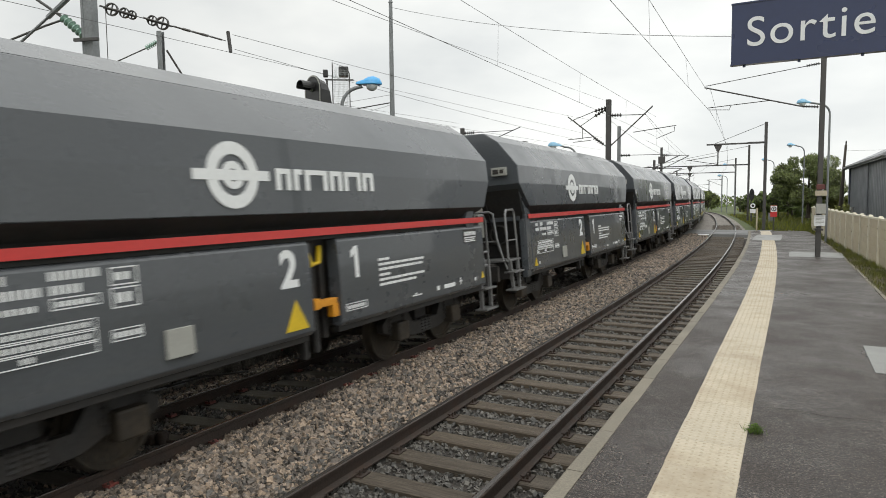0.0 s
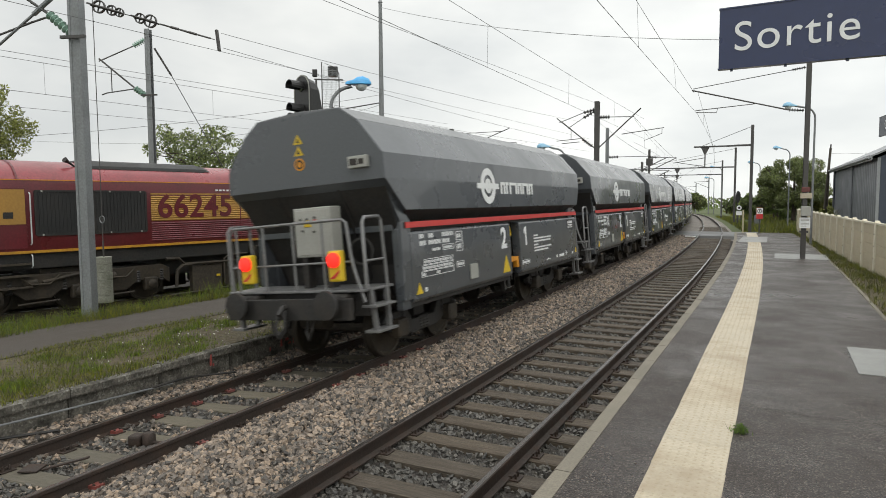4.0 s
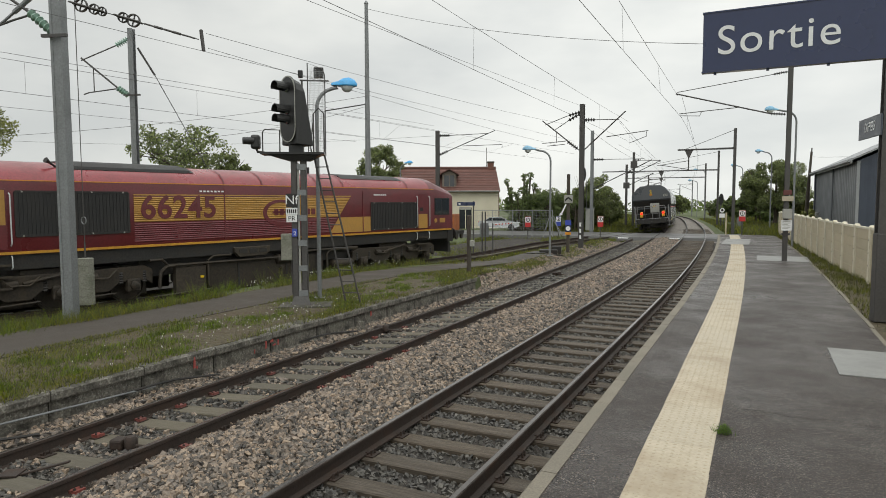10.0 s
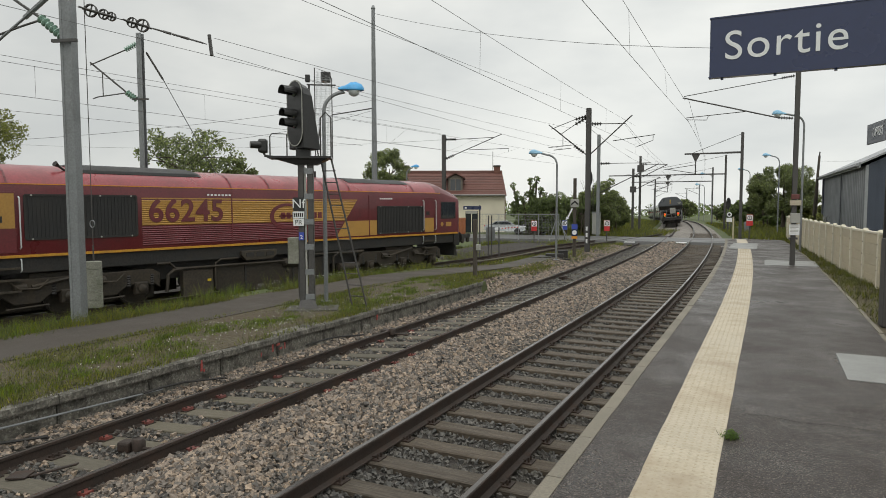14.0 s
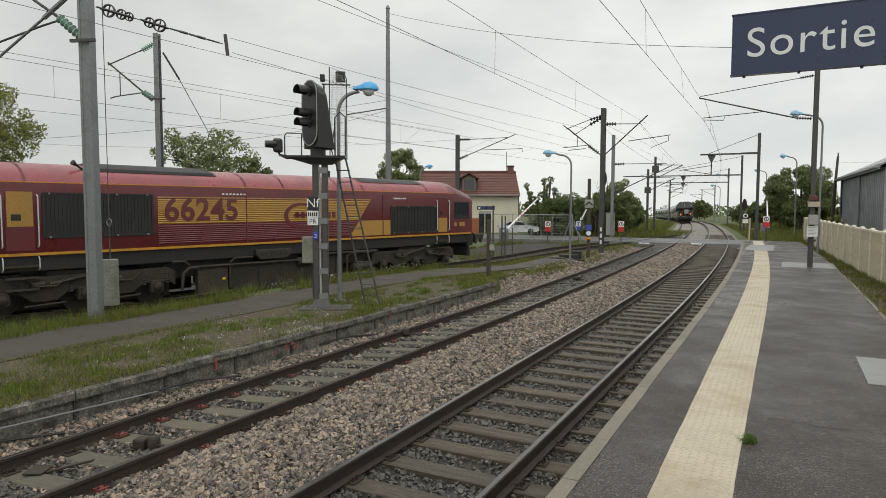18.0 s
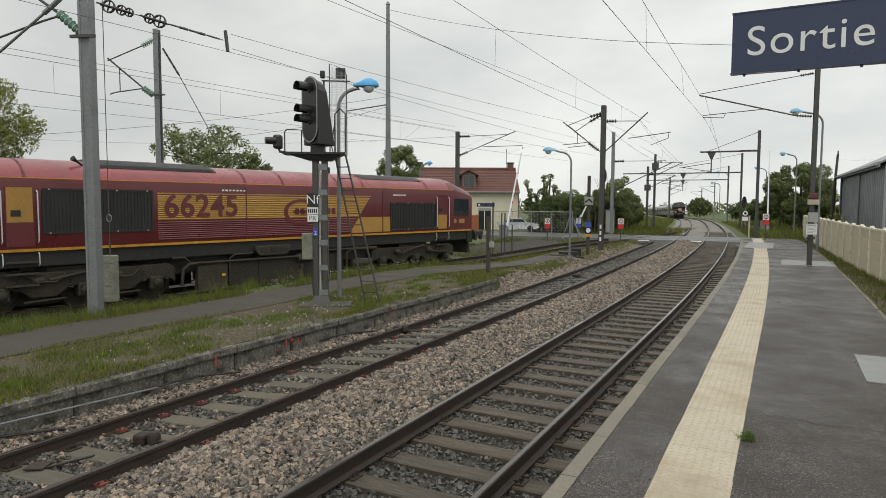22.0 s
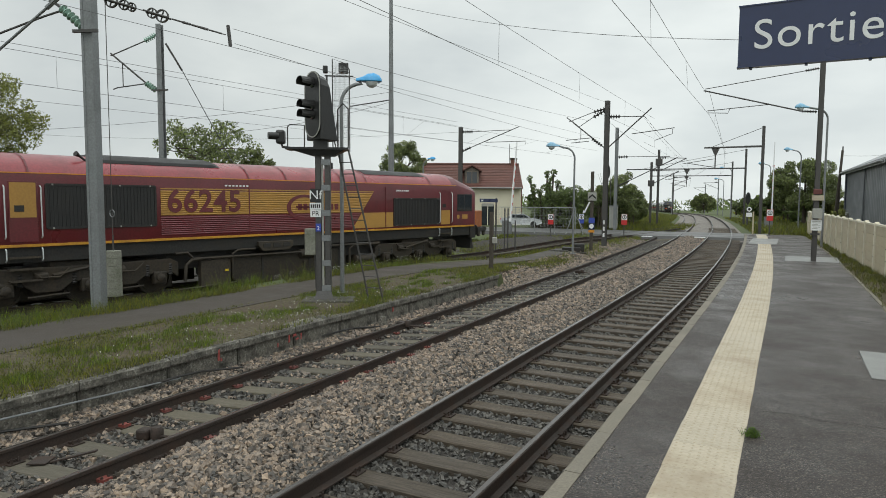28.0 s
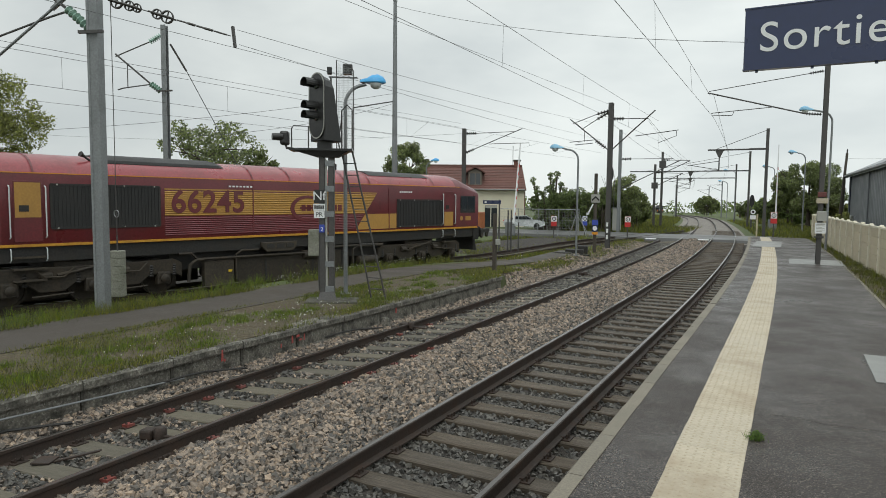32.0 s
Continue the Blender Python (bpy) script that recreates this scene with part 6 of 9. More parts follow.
    bar("guard_rail", t, [(-0.80, -0.1, 3.53), (-0.80, -0.1, 4.0), (-0.75, -0.1, 4.06), (-0.42, -0.1, 4.05), (-0.42, -0.1, 3.53)], 0.016)
    # signal plates
    p = part("plate", Geo().box(-0.30, -0.145, 2.30, -0.06, -0.13, 2.61), M_SIGNAL, t, "black plate")
    me = letters("Nf", 0.29, M_WHITE, 0.002)
    me.transform(Matrix.Translation((-0.18, -0.147, 2.46)))
    part("lettering", me, None, p)
    p = part("plate", Geo().box(-0.31, -0.145, 2.13, -0.05, -0.13, 2.29), M_WHITE, t, "white number plate")
    for k in range(5):
        part("number_bar", Geo().box(-0.29 + k * 0.046, -0.148, 2.165, -0.258 + k * 0.046, -0.144, 2.255), M_SIGNAL, p, "number shown as a bar")
    p = part("plate", Geo().box(-0.30, -0.145, 1.96, -0.06, -0.13, 2.12), M_WHITE, t, "white plate")
    me = letters("PR", 0.15, M_SIGNAL, 0.002)
    me.transform(Matrix.Translation((-0.18, -0.147, 2.04)))
    part("lettering", me, None, p)
    p = part("plate", Geo().box(-0.18, -0.145, 1.63, -0.06, -0.13, 1.81), M_BLUESIGN, t, "small blue plate")
    me = letters("2", 0.13, M_WHITE, 0.002)
    me.transform(Matrix.Translation((-0.12, -0.147, 1.70)))
    part("lettering", me, None, p)
    part("cable_cabinet", Geo().box(-0.44, -0.12, 1.08, -0.19, 0.10, 1.69), M_CONCRETE, t, "grey cable cabinet", bevel=0.015)
    bar("cable", t, [(-0.22, 0, 1.1), (-0.2, 0, 0.3), (-0.1, 0, 0.05)], 0.02)
    # ladder
    top, foot = Vector((0.44, 0.1, 3.50)), Vector((1.18, 0.2, 0.0))
    side = Vector((0.125, -0.05, 0))
    for s in (-1, 1):
        bar("ladder_rail", t, [foot + side * s * 1.4, top + side * s], 0.022)
    for k in range(1, 13):
        c = foot.lerp(top, k / 13.0)
        bar("rung", t, [c - side * 1.3, c + side * 1.3], 0.013, n=6)
    bar("ladder_hoop", t, [top - side, top - side + Vector((0, 0, 0.95)), top + Vector((0, 0, 1.08)), top + side + Vector((0, 0, 0.95)), top + side], 0.018)
    bar("ladder_hoop", t, [top - side + Vector((0, 0, 0.8)), top + Vector((-0.2, 0.0, 0.2)), top + Vector((-0.15, 0, 0))], 0.014)
    g = Geo()
    for k in range(13):
        g.box(0.18 + k * 0.03, 0.42, 3.55, 0.184 + k * 0.03, 0.424, 5.6 - 0.012 * k)
    for k in range(49):
        g.box(0.18, 0.42, 3.55 + k * 0.04, 0.56, 0.424, 3.554 + k * 0.04)
    scr = part("mesh_screen", g, M_MESH, t, "fine grey wire mesh screen")
    scr["kind"] = "stuff"
    bar("screen_frame", t, [(0.17, 0.42, 3.5), (0.17, 0.42, 5.66), (0.5, 0.42, 5.54), (0.57, 0.42, 5.4), (0.57, 0.42, 3.5)], 0.012)


signal_post()


def street_lamp(m, tall, reach, label, group="platform lamps", pole=M_GALV, flood=False, hood_k=1.0, hood_mat=M_LAMPPALE):
    """A pole with a curved arm, reaching to -x, and a blue hooded lantern."""
    t = thing("street_lamp", label, "street lamp", m, group)
    bend = [(0, 0, 0), (0, 0, tall - 0.55)]
    for k in range(1, 7):
        a = math.pi / 2 * k / 6
        bend.append((-0.5 * (1 - math.cos(a)), 0, tall - 0.55 + 0.5 * math.sin(a)))
    bend.append((-reach, 0, tall + 0.03))
    part("pole", Geo().tube(bend, [0.055] + [0.045] * (len(bend) - 1), 10), pole, t, smooth=40)
    part("base_plate", Geo().box(-0.13, -0.13, 0, 0.13, 0.13, 0.03), M_GALV, t)
    hm = pose(-reach, 0, tall + 0.02)
    k = hood_k
    hood = Geo()
    rows = []
    for u, w, h in ((-0.06, 0.05, 0.05), (0.02, 0.07, 0.08), (0.12, 0.11, 0.11), (0.24, 0.17, 0.18), (0.38, 0.18, 0.20), (0.52, 0.13, 0.14), (0.58, 0.05, 0.05)):
        rows.append([hm @ Vector((-u * k, w * k * math.cos(a), h * k * max(-0.12, math.sin(a)))) for a in [2 * math.pi * j / 14 for j in range(14)]])
    h = part("hood", hood.loft(rows), hood_mat, t, "blue lantern hood", smooth=45)
    part("bowl", Geo().lathe([(0.145 * k, 0.0), (0.15 * k, -0.03 * k), (0.12 * k, -0.11 * k), (0.06 * k, -0.15 * k), (0.01, -0.16 * k)], hm @ pose(-0.33 * k, 0, -0.005), 18), M_BOWL, h, "milky glass bowl", smooth=50)
    if flood:
        f = part("floodlight", Geo().box(-0.18, -0.14, tall + 0.20, 0.06, 0.06, tall + 0.44), M_SIGNAL, t, "black floodlight", bevel=0.02)
        bar("flood_arm", t, [(-0.3, 0, tall + 0.12), (0.4, 0, tall + 0.12)], 0.02)
        bar("flood_mast", t, [(0.35, 0, 0.4), (0.35, 0, tall + 0.12)], 0.025)
        part("small_lamp", Geo().box(0.32, -0.06, tall + 0.18, 0.44, 0.06, tall + 0.36), M_SIGNAL, t, bevel=0.02)
    return t


street_lamp(pose(-9.89, 13.15, 0.17, 0, 0, 215), 5.28, 0.42, "grey street lamp with a blue hood and floodlights, behind the signal", flood=True, hood_mat=M_LAMPBLUE)
street_lamp(pose(-8.98, 29.95, 0.0, 0, 0, 14), 5.05, 0.75, "grey street lamp with a pale blue hood beside the far track")
street_lamp(pose(1.45, 35.9, 0.3, 0, 0, 25), 6.65, 0.95, "grey street lamp with a pale blue hood by the platform fence")
street_lamp(pose(0.69, 57.9, 0.0, 0, 0, 25), 6.5, 0.75, "grey street lamp with a pale blue hood by the crossing")
street_lamp(pose(-1.9, 78.8, 0.3, 0, 0, 25), 6.2, 0.75, "grey street lamp with a pale blue hood beyond the crossing")
street_lamp(pose(-25.25, 44.0, 0.0, 0, 0, 200), 5.6, 0.4, "grey street lamp with a blue hood near the house", hood_mat=M_LAMPBLUE)
street_lamp(pose(-7.0, 96.0, 0.3, 0, 0, 20), 6.6, 1.0, "plain grey street lamp far along the line")
street_lamp(pose(-8.6, 104.0, 0.3, 0, 0, 20), 5.4, 0.8, "plain grey street lamp far along the line")


def mast_c():
    t = thing("catenary_mast", "dark overhead line mast with cantilevers over both tracks", "catenary mast", pose(-9.01, 35.99, 0.0))
    part("column", h_beam(Geo(), 0.125, 0.125, 0.025, 0, 7.97), M_DARKPOLE, t)
    part("painted_marks", Geo().box(-0.05, -0.165, 0.5, 0.05, -0.155, 0.72).box(-0.05, -0.165, 0.85, 0.05, -0.155, 1.07).box(-0.05, -0.165, 1.2, 0.05, -0.155, 1.42), M_WHITE, t, "white painted marks shown as bars")
    insulator(t, (0.15, 0, 7.1), (0.72, 0, 7.08), 4, 0.11, M_BROWNINS)
    bar("tie_tube", t, [(0.72, 0, 7.08), (2.0, 0, 7.02)], 0.022)
    bar("cantilever_tube", t, [(0.12, 0, 5.45), (2.35, 0, 7.45)], 0.035)
    for k in (0, 1):
        insulator(t, (-0.12, 0, 7.55 - 0.1 * k), (-0.75, -0.1, 7.38 - 0.28 * k), 4, 0.11, M_BROWNINS)
        bar("tie_tube", t, [(-0.75, -0.1, 7.38 - 0.28 * k), (-2.05 + 0.5 * k, -0.3, 6.9 - 0.35 * k)], 0.02)
        bar("cantilever_tube", t, [(-0.12, 0, 5.42), (-2.2 + 0.3 * k, -0.3, 7.15 - 0.22 * k)], 0.028)
    insulator(t, (-0.25, 0, 5.53), (-0.8, -0.1, 5.95), 5, 0.11, M_BROWNINS)
    bar("steady_arm", t, [(-0.85, -0.1, 5.98), (-2.2, -0.3, 5.88)], 0.02)
    bar("steady_arm", t, [(-0.95, -0.1, 5.80), (-1.9, -0.3, 5.72)], 0.02)
    bar("dropper", t, [(-1.4, -0.2, 6.5), (-1.4, -0.2, 5.9)], 0.018)
    # the steady arm of the near track
    bar("steady_arm", t, [(1.35, 0, 6.12), (3.55, 0, 6.35)], 0.022)
    bar("registration_arm", t, [(2.55, 0, 5.72), (3.3, 0, 6.0), (3.45, 0, 6.05), (3.45, 0, 6.3)], 0.016)
    # a second, further mast of the same run
    q = thing("catenary_mast", "grey galvanised overhead line mast beyond the bushes", "catenary mast", pose(-13.0, 55.4, 0.0))
    part("column", h_beam(Geo(), 0.12, 0.12, 0.03, 0, 8.6), M_GALV, q)
    insulator(q, (0.15, 0, 6.15), (0.95, 0, 6.15), 4, 0.13, M_BROWNINS)
    bar("tie_tube", q, [(0.95, 0, 6.15), (4.3, 0, 6.1)], 0.025)
    bar("cantilever_tube", q, [(0.15, 0, 3.7), (4.9, 0, 6.0)], 0.04)


mast_c()


def mast_d():
    t = thing("catenary_mast", "dark overhead line mast by the house", "catenary mast", pose(-20.8, 41.6, 0.0, 0, 0, 12))
    part("column", h_beam(Geo(), 0.13, 0.13, 0.03, 0, 7.65), M_DARKPOLE, t)
    insulator(t, (0.15, 0, 7.3), (0.9, 0, 7.3), 5, 0.12, M_BROWNINS)
    bar("tie_tube", t, [(0.9, 0, 7.3), (3.6, 0.3, 7.4)], 0.022)
    insulator(t, (0.15, 0, 5.95), (0.75, 0, 6.2), 4, 0.12, M_BROWNINS)
    bar("cantilever_tube", t, [(0.75, 0, 6.2), (4.1, 0.3, 7.6)], 0.03)
    bar("steady_arm", t, [(1.8, 0.1, 6.55), (4.6, 0.3, 6.6), (4.6, 0.3, 6.4)], 0.022)
    p = thing("utility_pole", "tall slim grey steel pole behind the locomotive", "pole", pose(-18.2, 28.4, 0.0))
    part("shaft", Geo().tube([(0, 0, 0), (0, 0, 12.6)], [0.17, 0.09], 12), M_GALV, p, smooth=40)
    part("cap", Geo().lathe([(0.12, 12.6), (0.05, 12.75)], None, 10), M_GALV, p)
    bar("bracket", p, [(0, 0, 7.6), (-1.9, -1.0, 7.25)], 0.03)


mast_d()


def mast_right():
    t = thing("catenary_mast", "dark overhead line mast with small cabinets on the platform", "catenary mast", pose(0.85, 26.59, PZ, 0, 0, 8))
    part("column", h_beam(Geo(), 0.075, 0.08, 0.018, 0, 7.2), M_DARKPOLE, t)
    part("sleeve", Geo().box(-0.13, -0.13, 0.95, 0.13, 0.13, 1.02), M_DARKPOLE, t)
    bar("tie_tube", t, [(-0.1, 0, 6.80), (-3.82, 0, 6.27)], 0.014)
    insulator(t, (-0.12, 0, 6.80), (-0.55, 0, 6.74), 6, 0.055, M_BROWNINS)
    insulator(t, (-0.12, 0, 5.30), (-0.62, 0, 5.34), 6, 0.06, M_BROWNINS)
    bar("cantilever_tube", t, [(-0.62, 0, 5.34), (-3.86, 0, 6.22)], 0.026)
    bar("steady_arm", t, [(-3.7, 0, 5.40), (-3.0, 0, 5.36), (-2.95, 0, 5.50)], 0.013)
    bar("steady_arm", t, [(-3.72, 0, 5.47), (-1.62, 0, 5.62)], 0.015)
    part("notice", Geo().box(-0.17, -0.19, 2.18, 0.2, -0.17, 2.36), M_TACTILE, t, "small cream notice", bevel=0.005)
    part("meter_box", Geo().box(-0.14, -0.28, 1.55, 0.16, -0.16, 1.9), M_CABINET, t, "grey meter box", bevel=0.015)
    n = part("notice", Geo().box(-0.17, -0.19, 1.12, 0.17, -0.17, 1.5), M_WHITE, t, "white printed notice")
    b = Geo()
    for k in range(6):
        b.box(-0.13, -0.193, 1.18 + k * 0.05, 0.13 - (0.08 if k % 3 == 0 else 0), -0.189, 1.20 + k * 0.05)
    part("print", b, M_CABINET, n)
    part("rag", Geo().box(-0.14, -0.2, 2.4, 0.14, -0.16, 2.58), M_BRICK0, t, "dull red cover", bevel=0.02)


mast_right()


def portal(s, o, tall, beam_z, length, drop_at, label):
    """A mast with a beam across the near track and a hanging arm."""
    t = thing("catenary_portal", label, "catenary portal", on_line(s, o), "portals along the curve")
    part("column", h_beam(Geo(), 0.11, 0.11, 0.03, 0, tall), M_DARKPOLE, t)
    part("beam", Geo().box(-length, -0.07, beam_z - 0.08, 0.0, 0.07, beam_z + 0.04).box(-length * 0.3, -0.05, beam_z + 0.04, 0.0, 0.05, beam_z + 0.07), M_DARKPOLE, t, bevel=0.01)
    bar("tie_rod", t, [(0, 0, tall - 0.1), (-length * 0.85, 0, beam_z + 0.05)], 0.02)
    part("drop_plate", Geo().slab([(drop_at - 0.35, beam_z), (drop_at + 0.35, beam_z), (drop_at + 0.08, beam_z - 0.6), (drop_at - 0.08, beam_z - 0.6)], -0.03, 0.03), M_DARKPOLE, t)
    bar("drop_tube", t, [(drop_at, 0, beam_z - 0.5), (drop_at, 0, beam_z - 1.7)], 0.05)
    bar("steady_arm", t, [(drop_at, 0, beam_z - 1.6), (drop_at - 2.2, 0, beam_z - 1.2)], 0.025)
    bar("steady_arm", t, [(drop_at, 0, beam_z - 0.9), (drop_at - 2.4, 0, beam_z - 1.25)], 0.025)
    return t


portal(56.2, 2.75, 8.35, 6.8, 4.25, -3.4, "dark steel portal with a long arm over the near track")
portal(82.0, 2.6, 8.6, 6.4, 13.2, -6.3, "dark steel portal spanning the tracks beyond the crossing")
portal(108.0, 2.4, 8.7, 6.6, 12.0, -6.5, "dark steel portal far along the curve")


def far_masts():
    for s, o, tall, reach, mat in ((69, -6.0, 7.7, 2.6, M_DARKPOLE), (68, -6.6, 6.4, 2.6, M_DARKPOLE), (120, -6.2, 7.6, 2.8, M_DARKPOLE), (150, 2.8, 7.8, -3.0, M_GALV), (165, -6.2, 7.6, 2.8, M_GALV), (190, 3.0, 8.0, -3.0, M_GALV)):
        t = thing("catenary_mast", "slender overhead line mast along the distant curve", "catenary mast", on_line(s, o), "masts along the curve")
        part("column", h_beam(Geo(), 0.11, 0.11, 0.03, 0, tall), mat, t)
        bar("cantilever_tube", t, [(0, 0, tall - 2.2), (reach, 0, tall - 0.9)], 0.04)
        bar("tie_tube", t, [(0, 0, tall - 0.8), (reach, 0, tall - 0.9)], 0.03)
        insulator(t, (0.1 * (1 if reach > 0 else -1), 0, tall - 0.8), (0.7 * (1 if reach > 0 else -1), 0, tall - 0.82), 4, 0.13, M_BROWNINS)
        if s == 69:
            part("switch_box", Geo().box(-0.3, -0.2, 6.1, 0.35, 0.2, 6.8), M_DARKPOLE, t, bevel=0.03)
        if s == 68:
            part("switch_box", Geo().box(-0.3, -0.2, 4.0, 0.3, 0.2, 4.6), M_DARKPOLE, t, bevel=0.03)


far_masts()


def far_signals():
    for s, o, z in ((58.0, -9.4, 4.5), (80.5, 2.9, 2.4)):
        t = thing("railway_signal", "black railway signal seen beyond the crossing", "railway signal", on_line(s, o))
        part("post", Geo().box(-0.09, -0.07, 0, 0.09, 0.07, z), M_DARKPOLE, t)
        part("target", Geo().slab([(0.26 * math.cos(a), z + 0.55 + 0.68 * math.sin(a) * (1 if abs(math.sin(a)) < 0.95 else 0.98)) for a in [2 * math.pi * k / 20 for k in range(20)]], -0.1, 0.1), M_SIGNAL, t, bevel=0.02)
        part("hood", Geo().tube([(0, -0.1, z + 0.9), (0, -0.35, z + 0.9)], 0.12, 10), M_SIGNAL, t, smooth=40)
        bar("ladder", t, [(0.3, 0.2, 0), (0.3, 0.2, z)], 0.03)


far_signals()


# ---- overhead wires ----
def strand(name, pts, label, r=0.0058):
    whole(name, Geo().tube(pts, r, 5), M_WIRE, label, "overhead wire", group="overhead wires", kind="structure")


def build_wires():
    sagline = lambda a, b, sag, n=16: [tuple(Vector(a).lerp(Vector(b), k / n) - Vector((0, 0, sag * 4 * (k / n) * (1 - k / n)))) for k in range(n + 1)]

    def hangers(low, high, n, r=0.0036):
        """Droppers between two wires given as point lists of one length."""
        for k in range(1, n):
            i = k * (len(low) - 1) // n
            strand("dropper", [low[i], high[i]], "thin dropper between overhead wires", r)

    # near track: straight spans to the platform mast, then along the bend
    low = sagline((-2.55, -22.0, 6.0), (-2.86, 27.0, 5.85), 0.0, 24)
    high = sagline((-2.3, -22.0, 8.0), (-3.0, 27.0, 6.68), 0.2, 24)
    hangers(low, high, 8)
    strand("contact_wire", low, "taut contact wire over the near track")
    strand("carrier_wire", high, "sagging carrier wire over the near track")
    for a, b in ((26.8, 54.5), (54.5, 80), (80, 106), (106, 150)):
        ease = lambda s: 0.05 + 0.33 * max(0.0, 1 - (s - 26.8) / 27)
        lo = [tuple(along(s, ease(s), 5.85 - 0.004 * (s - 26))) for s in steps(a, b, 2)]
        hi = [tuple(along(s, ease(s), (6.68 if a < 27 else 6.95) - 0.006 * (s - 26) - 0.7 * 4 * ((s - a) / (b - a)) * (1 - (s - a) / (b - a)))) for s in steps(a, b, 2)]
        strand("contact_wire", lo, "taut contact wire over the near track")
        strand("carrier_wire", hi, "sagging carrier wire over the near track")
        hangers(lo, hi, 5)
    # far track
    low = sagline((-6.45, -20.0, 5.92), (-6.5, 36.0, 5.83), 0.0, 24)
    high = sagline((-6.4, -20.0, 7.7), (-6.5, 36.0, 6.87), 0.3, 24)
    hangers(low, high, 8)
    strand("contact_wire", low, "taut contact wire over the far track")
    strand("carrier_wire", high, "sagging carrier wire over the far track")
    for a, b in ((36, 69), (69, 110), (110, 150)):
        lo = [tuple(along(s, T2, 5.65)) for s in steps(a, b, 2)]
        hi = [tuple(along(s, T2, 6.9 - 0.8 * 4 * ((s - a) / (b - a)) * (1 - (s - a) / (b - a)))) for s in steps(a, b, 2)]
        strand("contact_wire", lo, "taut contact wire over the far track")
        strand("carrier_wire", hi, "sagging carrier wire over the far track")
        hangers(lo, hi, 6)
    # feeder and tensioned pair that end at the mast by the points
    strand("feeder_wire", sagline((-8.9, -6.0, 6.45), (-9.0, 36.0, 7.85), 0.08), "overhead feeder wire to the mast")
    strand("tension_wire", sagline((-11.2, 10.9, 6.35), (-9.9, 35.8, 6.9), 0.12), "taut wire running from the pulleys")
    strand("tension_wire", sagline((-11.15, 10.9, 6.02), (-10.3, 35.7, 5.75), 0.1), "taut wire running from the pulleys")
    whole("yoke_plate", Geo().box(-0.03, -0.03, -0.24, 0.03, 0.03, 0.24, pose(-11.23, 10.82, 6.18, 0, -8, 0)), M_DARKPOLE, "small steel yoke joining overhead wires", "wire yoke", bevel=0.008)
    # wires over the sidings
    a1 = sagline((-16.0, -4.0, 5.75), (-15.2, 30.0, 6.5), 0.0, 20)
    b1 = sagline((-16.0, -4.0, 5.65), (-15.2, 30.0, 6.3), 0.0, 20)
    c1 = sagline((-16.0, -4.0, 4.95), (-15.2, 30.0, 5.5), 0.0, 20)
    for w in (a1, b1, c1):
        strand("siding_wire", w, "overhead wire above the sidings")
    hangers(c1, b1, 7)
    strand("siding_wire", sagline((-20.0, 4.0, 5.2), (-20.0, 30.0, 5.9), 0.0), "overhead wire above the sidings")
    m1 = sagline((-12.5, 2.0, 6.13), (-12.5, 48.0, 7.05), 0.0, 20)
    m2 = sagline((-13.1, 16.38, 5.53), (-12.6, 48.0, 6.15), 0.0, 20)
    m3 = sagline((-13.12, 16.34, 4.88), (-12.8, 42.0, 5.4), 0.0, 20)
    for w in (m1, m2, m3):
        strand("siding_wire", w, "overhead wire above the points")
        hangers(m3, m2, 5)
    # telephone and service cables
    strand("telephone_cable", sagline((-18.3, 28.6, 12.42), (6.0, 20.0, 6.4), 0.8), "telephone cable slung from the tall pole", 0.009)
    strand("service_cable", sagline((-18.2, 28.4, 8.0), (-40, 12, 5.2), 0.6), "service cable slung between poles", 0.009)
    strand("service_cable", sagline((-18.2, 28.4, 7.5), (-24.3, 21, 5.4), 0.3), "service cable slung between poles", 0.009)
    strand("service_cable", sagline((-20.8, 41.6, 7.3), (-60, 30, 8.0), 0.6), "service cable slung between poles", 0.009)
    for a, b in (((-9.0, 36, 6.9), along(56.2, -5.0, 6.2)), ((-7.0, 36, 7.0), along(69, -3.4, 6.6)), (along(56.2, -1.0, 5.3), along(82, -4.0, 5.2)), ((3.7, 64.6, 6.4), (9.0, 55, 6.0))):
        strand("tension_wire", sagline(a, b, 0.15, 8), "taut wire between masts", 0.009)


build_wires()

# ---- fence, shed and posts on the platform side ----
M_FENCE = stuff_mat("cream_concrete_fence", (0.47, 0.41, 0.29), 0.8, grain=40, vary=0.1, stain=0.4, stain_col=(0.42, 0.37, 0.26), stain_scale=2.0, bump=0.25, each=0.05)
M_FENCEPOST = stuff_mat("pale_concrete_post", (0.66, 0.62, 0.50), 0.8, grain=40, vary=0.1, stain=0.3, stain_col=(0.4, 0.37, 0.28), bump=0.2, each=0.05)
# slate grey raised so that the mist's paleness sits in the colour
M_CLAD = stuff_mat("slate_blue_cladding", (0.15, 0.158, 0.172), 0.45, grain=20, vary=0.1, stain=0.3, stain_col=(0.085, 0.09, 0.10), stain_scale=0.7, bump=0.05)
M_CLADROOF = stuff_mat("pale_roof_sheet", (0.26, 0.27, 0.28), 0.45, grain=20, vary=0.12, stain=0.35, stain_col=(0.17, 0.17, 0.17), bump=0.05)
M_SLAB = stuff_mat("pale_concrete_slab", (0.21, 0.21, 0.20), 0.5, grain=50, vary=0.12, stain=0.4, stain_col=(0.15, 0.15, 0.145), stain_scale=1.8, bump=0.15)
M_BRICK = stuff_mat("red_brick_gable", (0.16, 0.075, 0.055), 0.85, grain=14, vary=0.3, stain=0.3, stain_col=(0.14, 0.07, 0.05), bump=0.4)
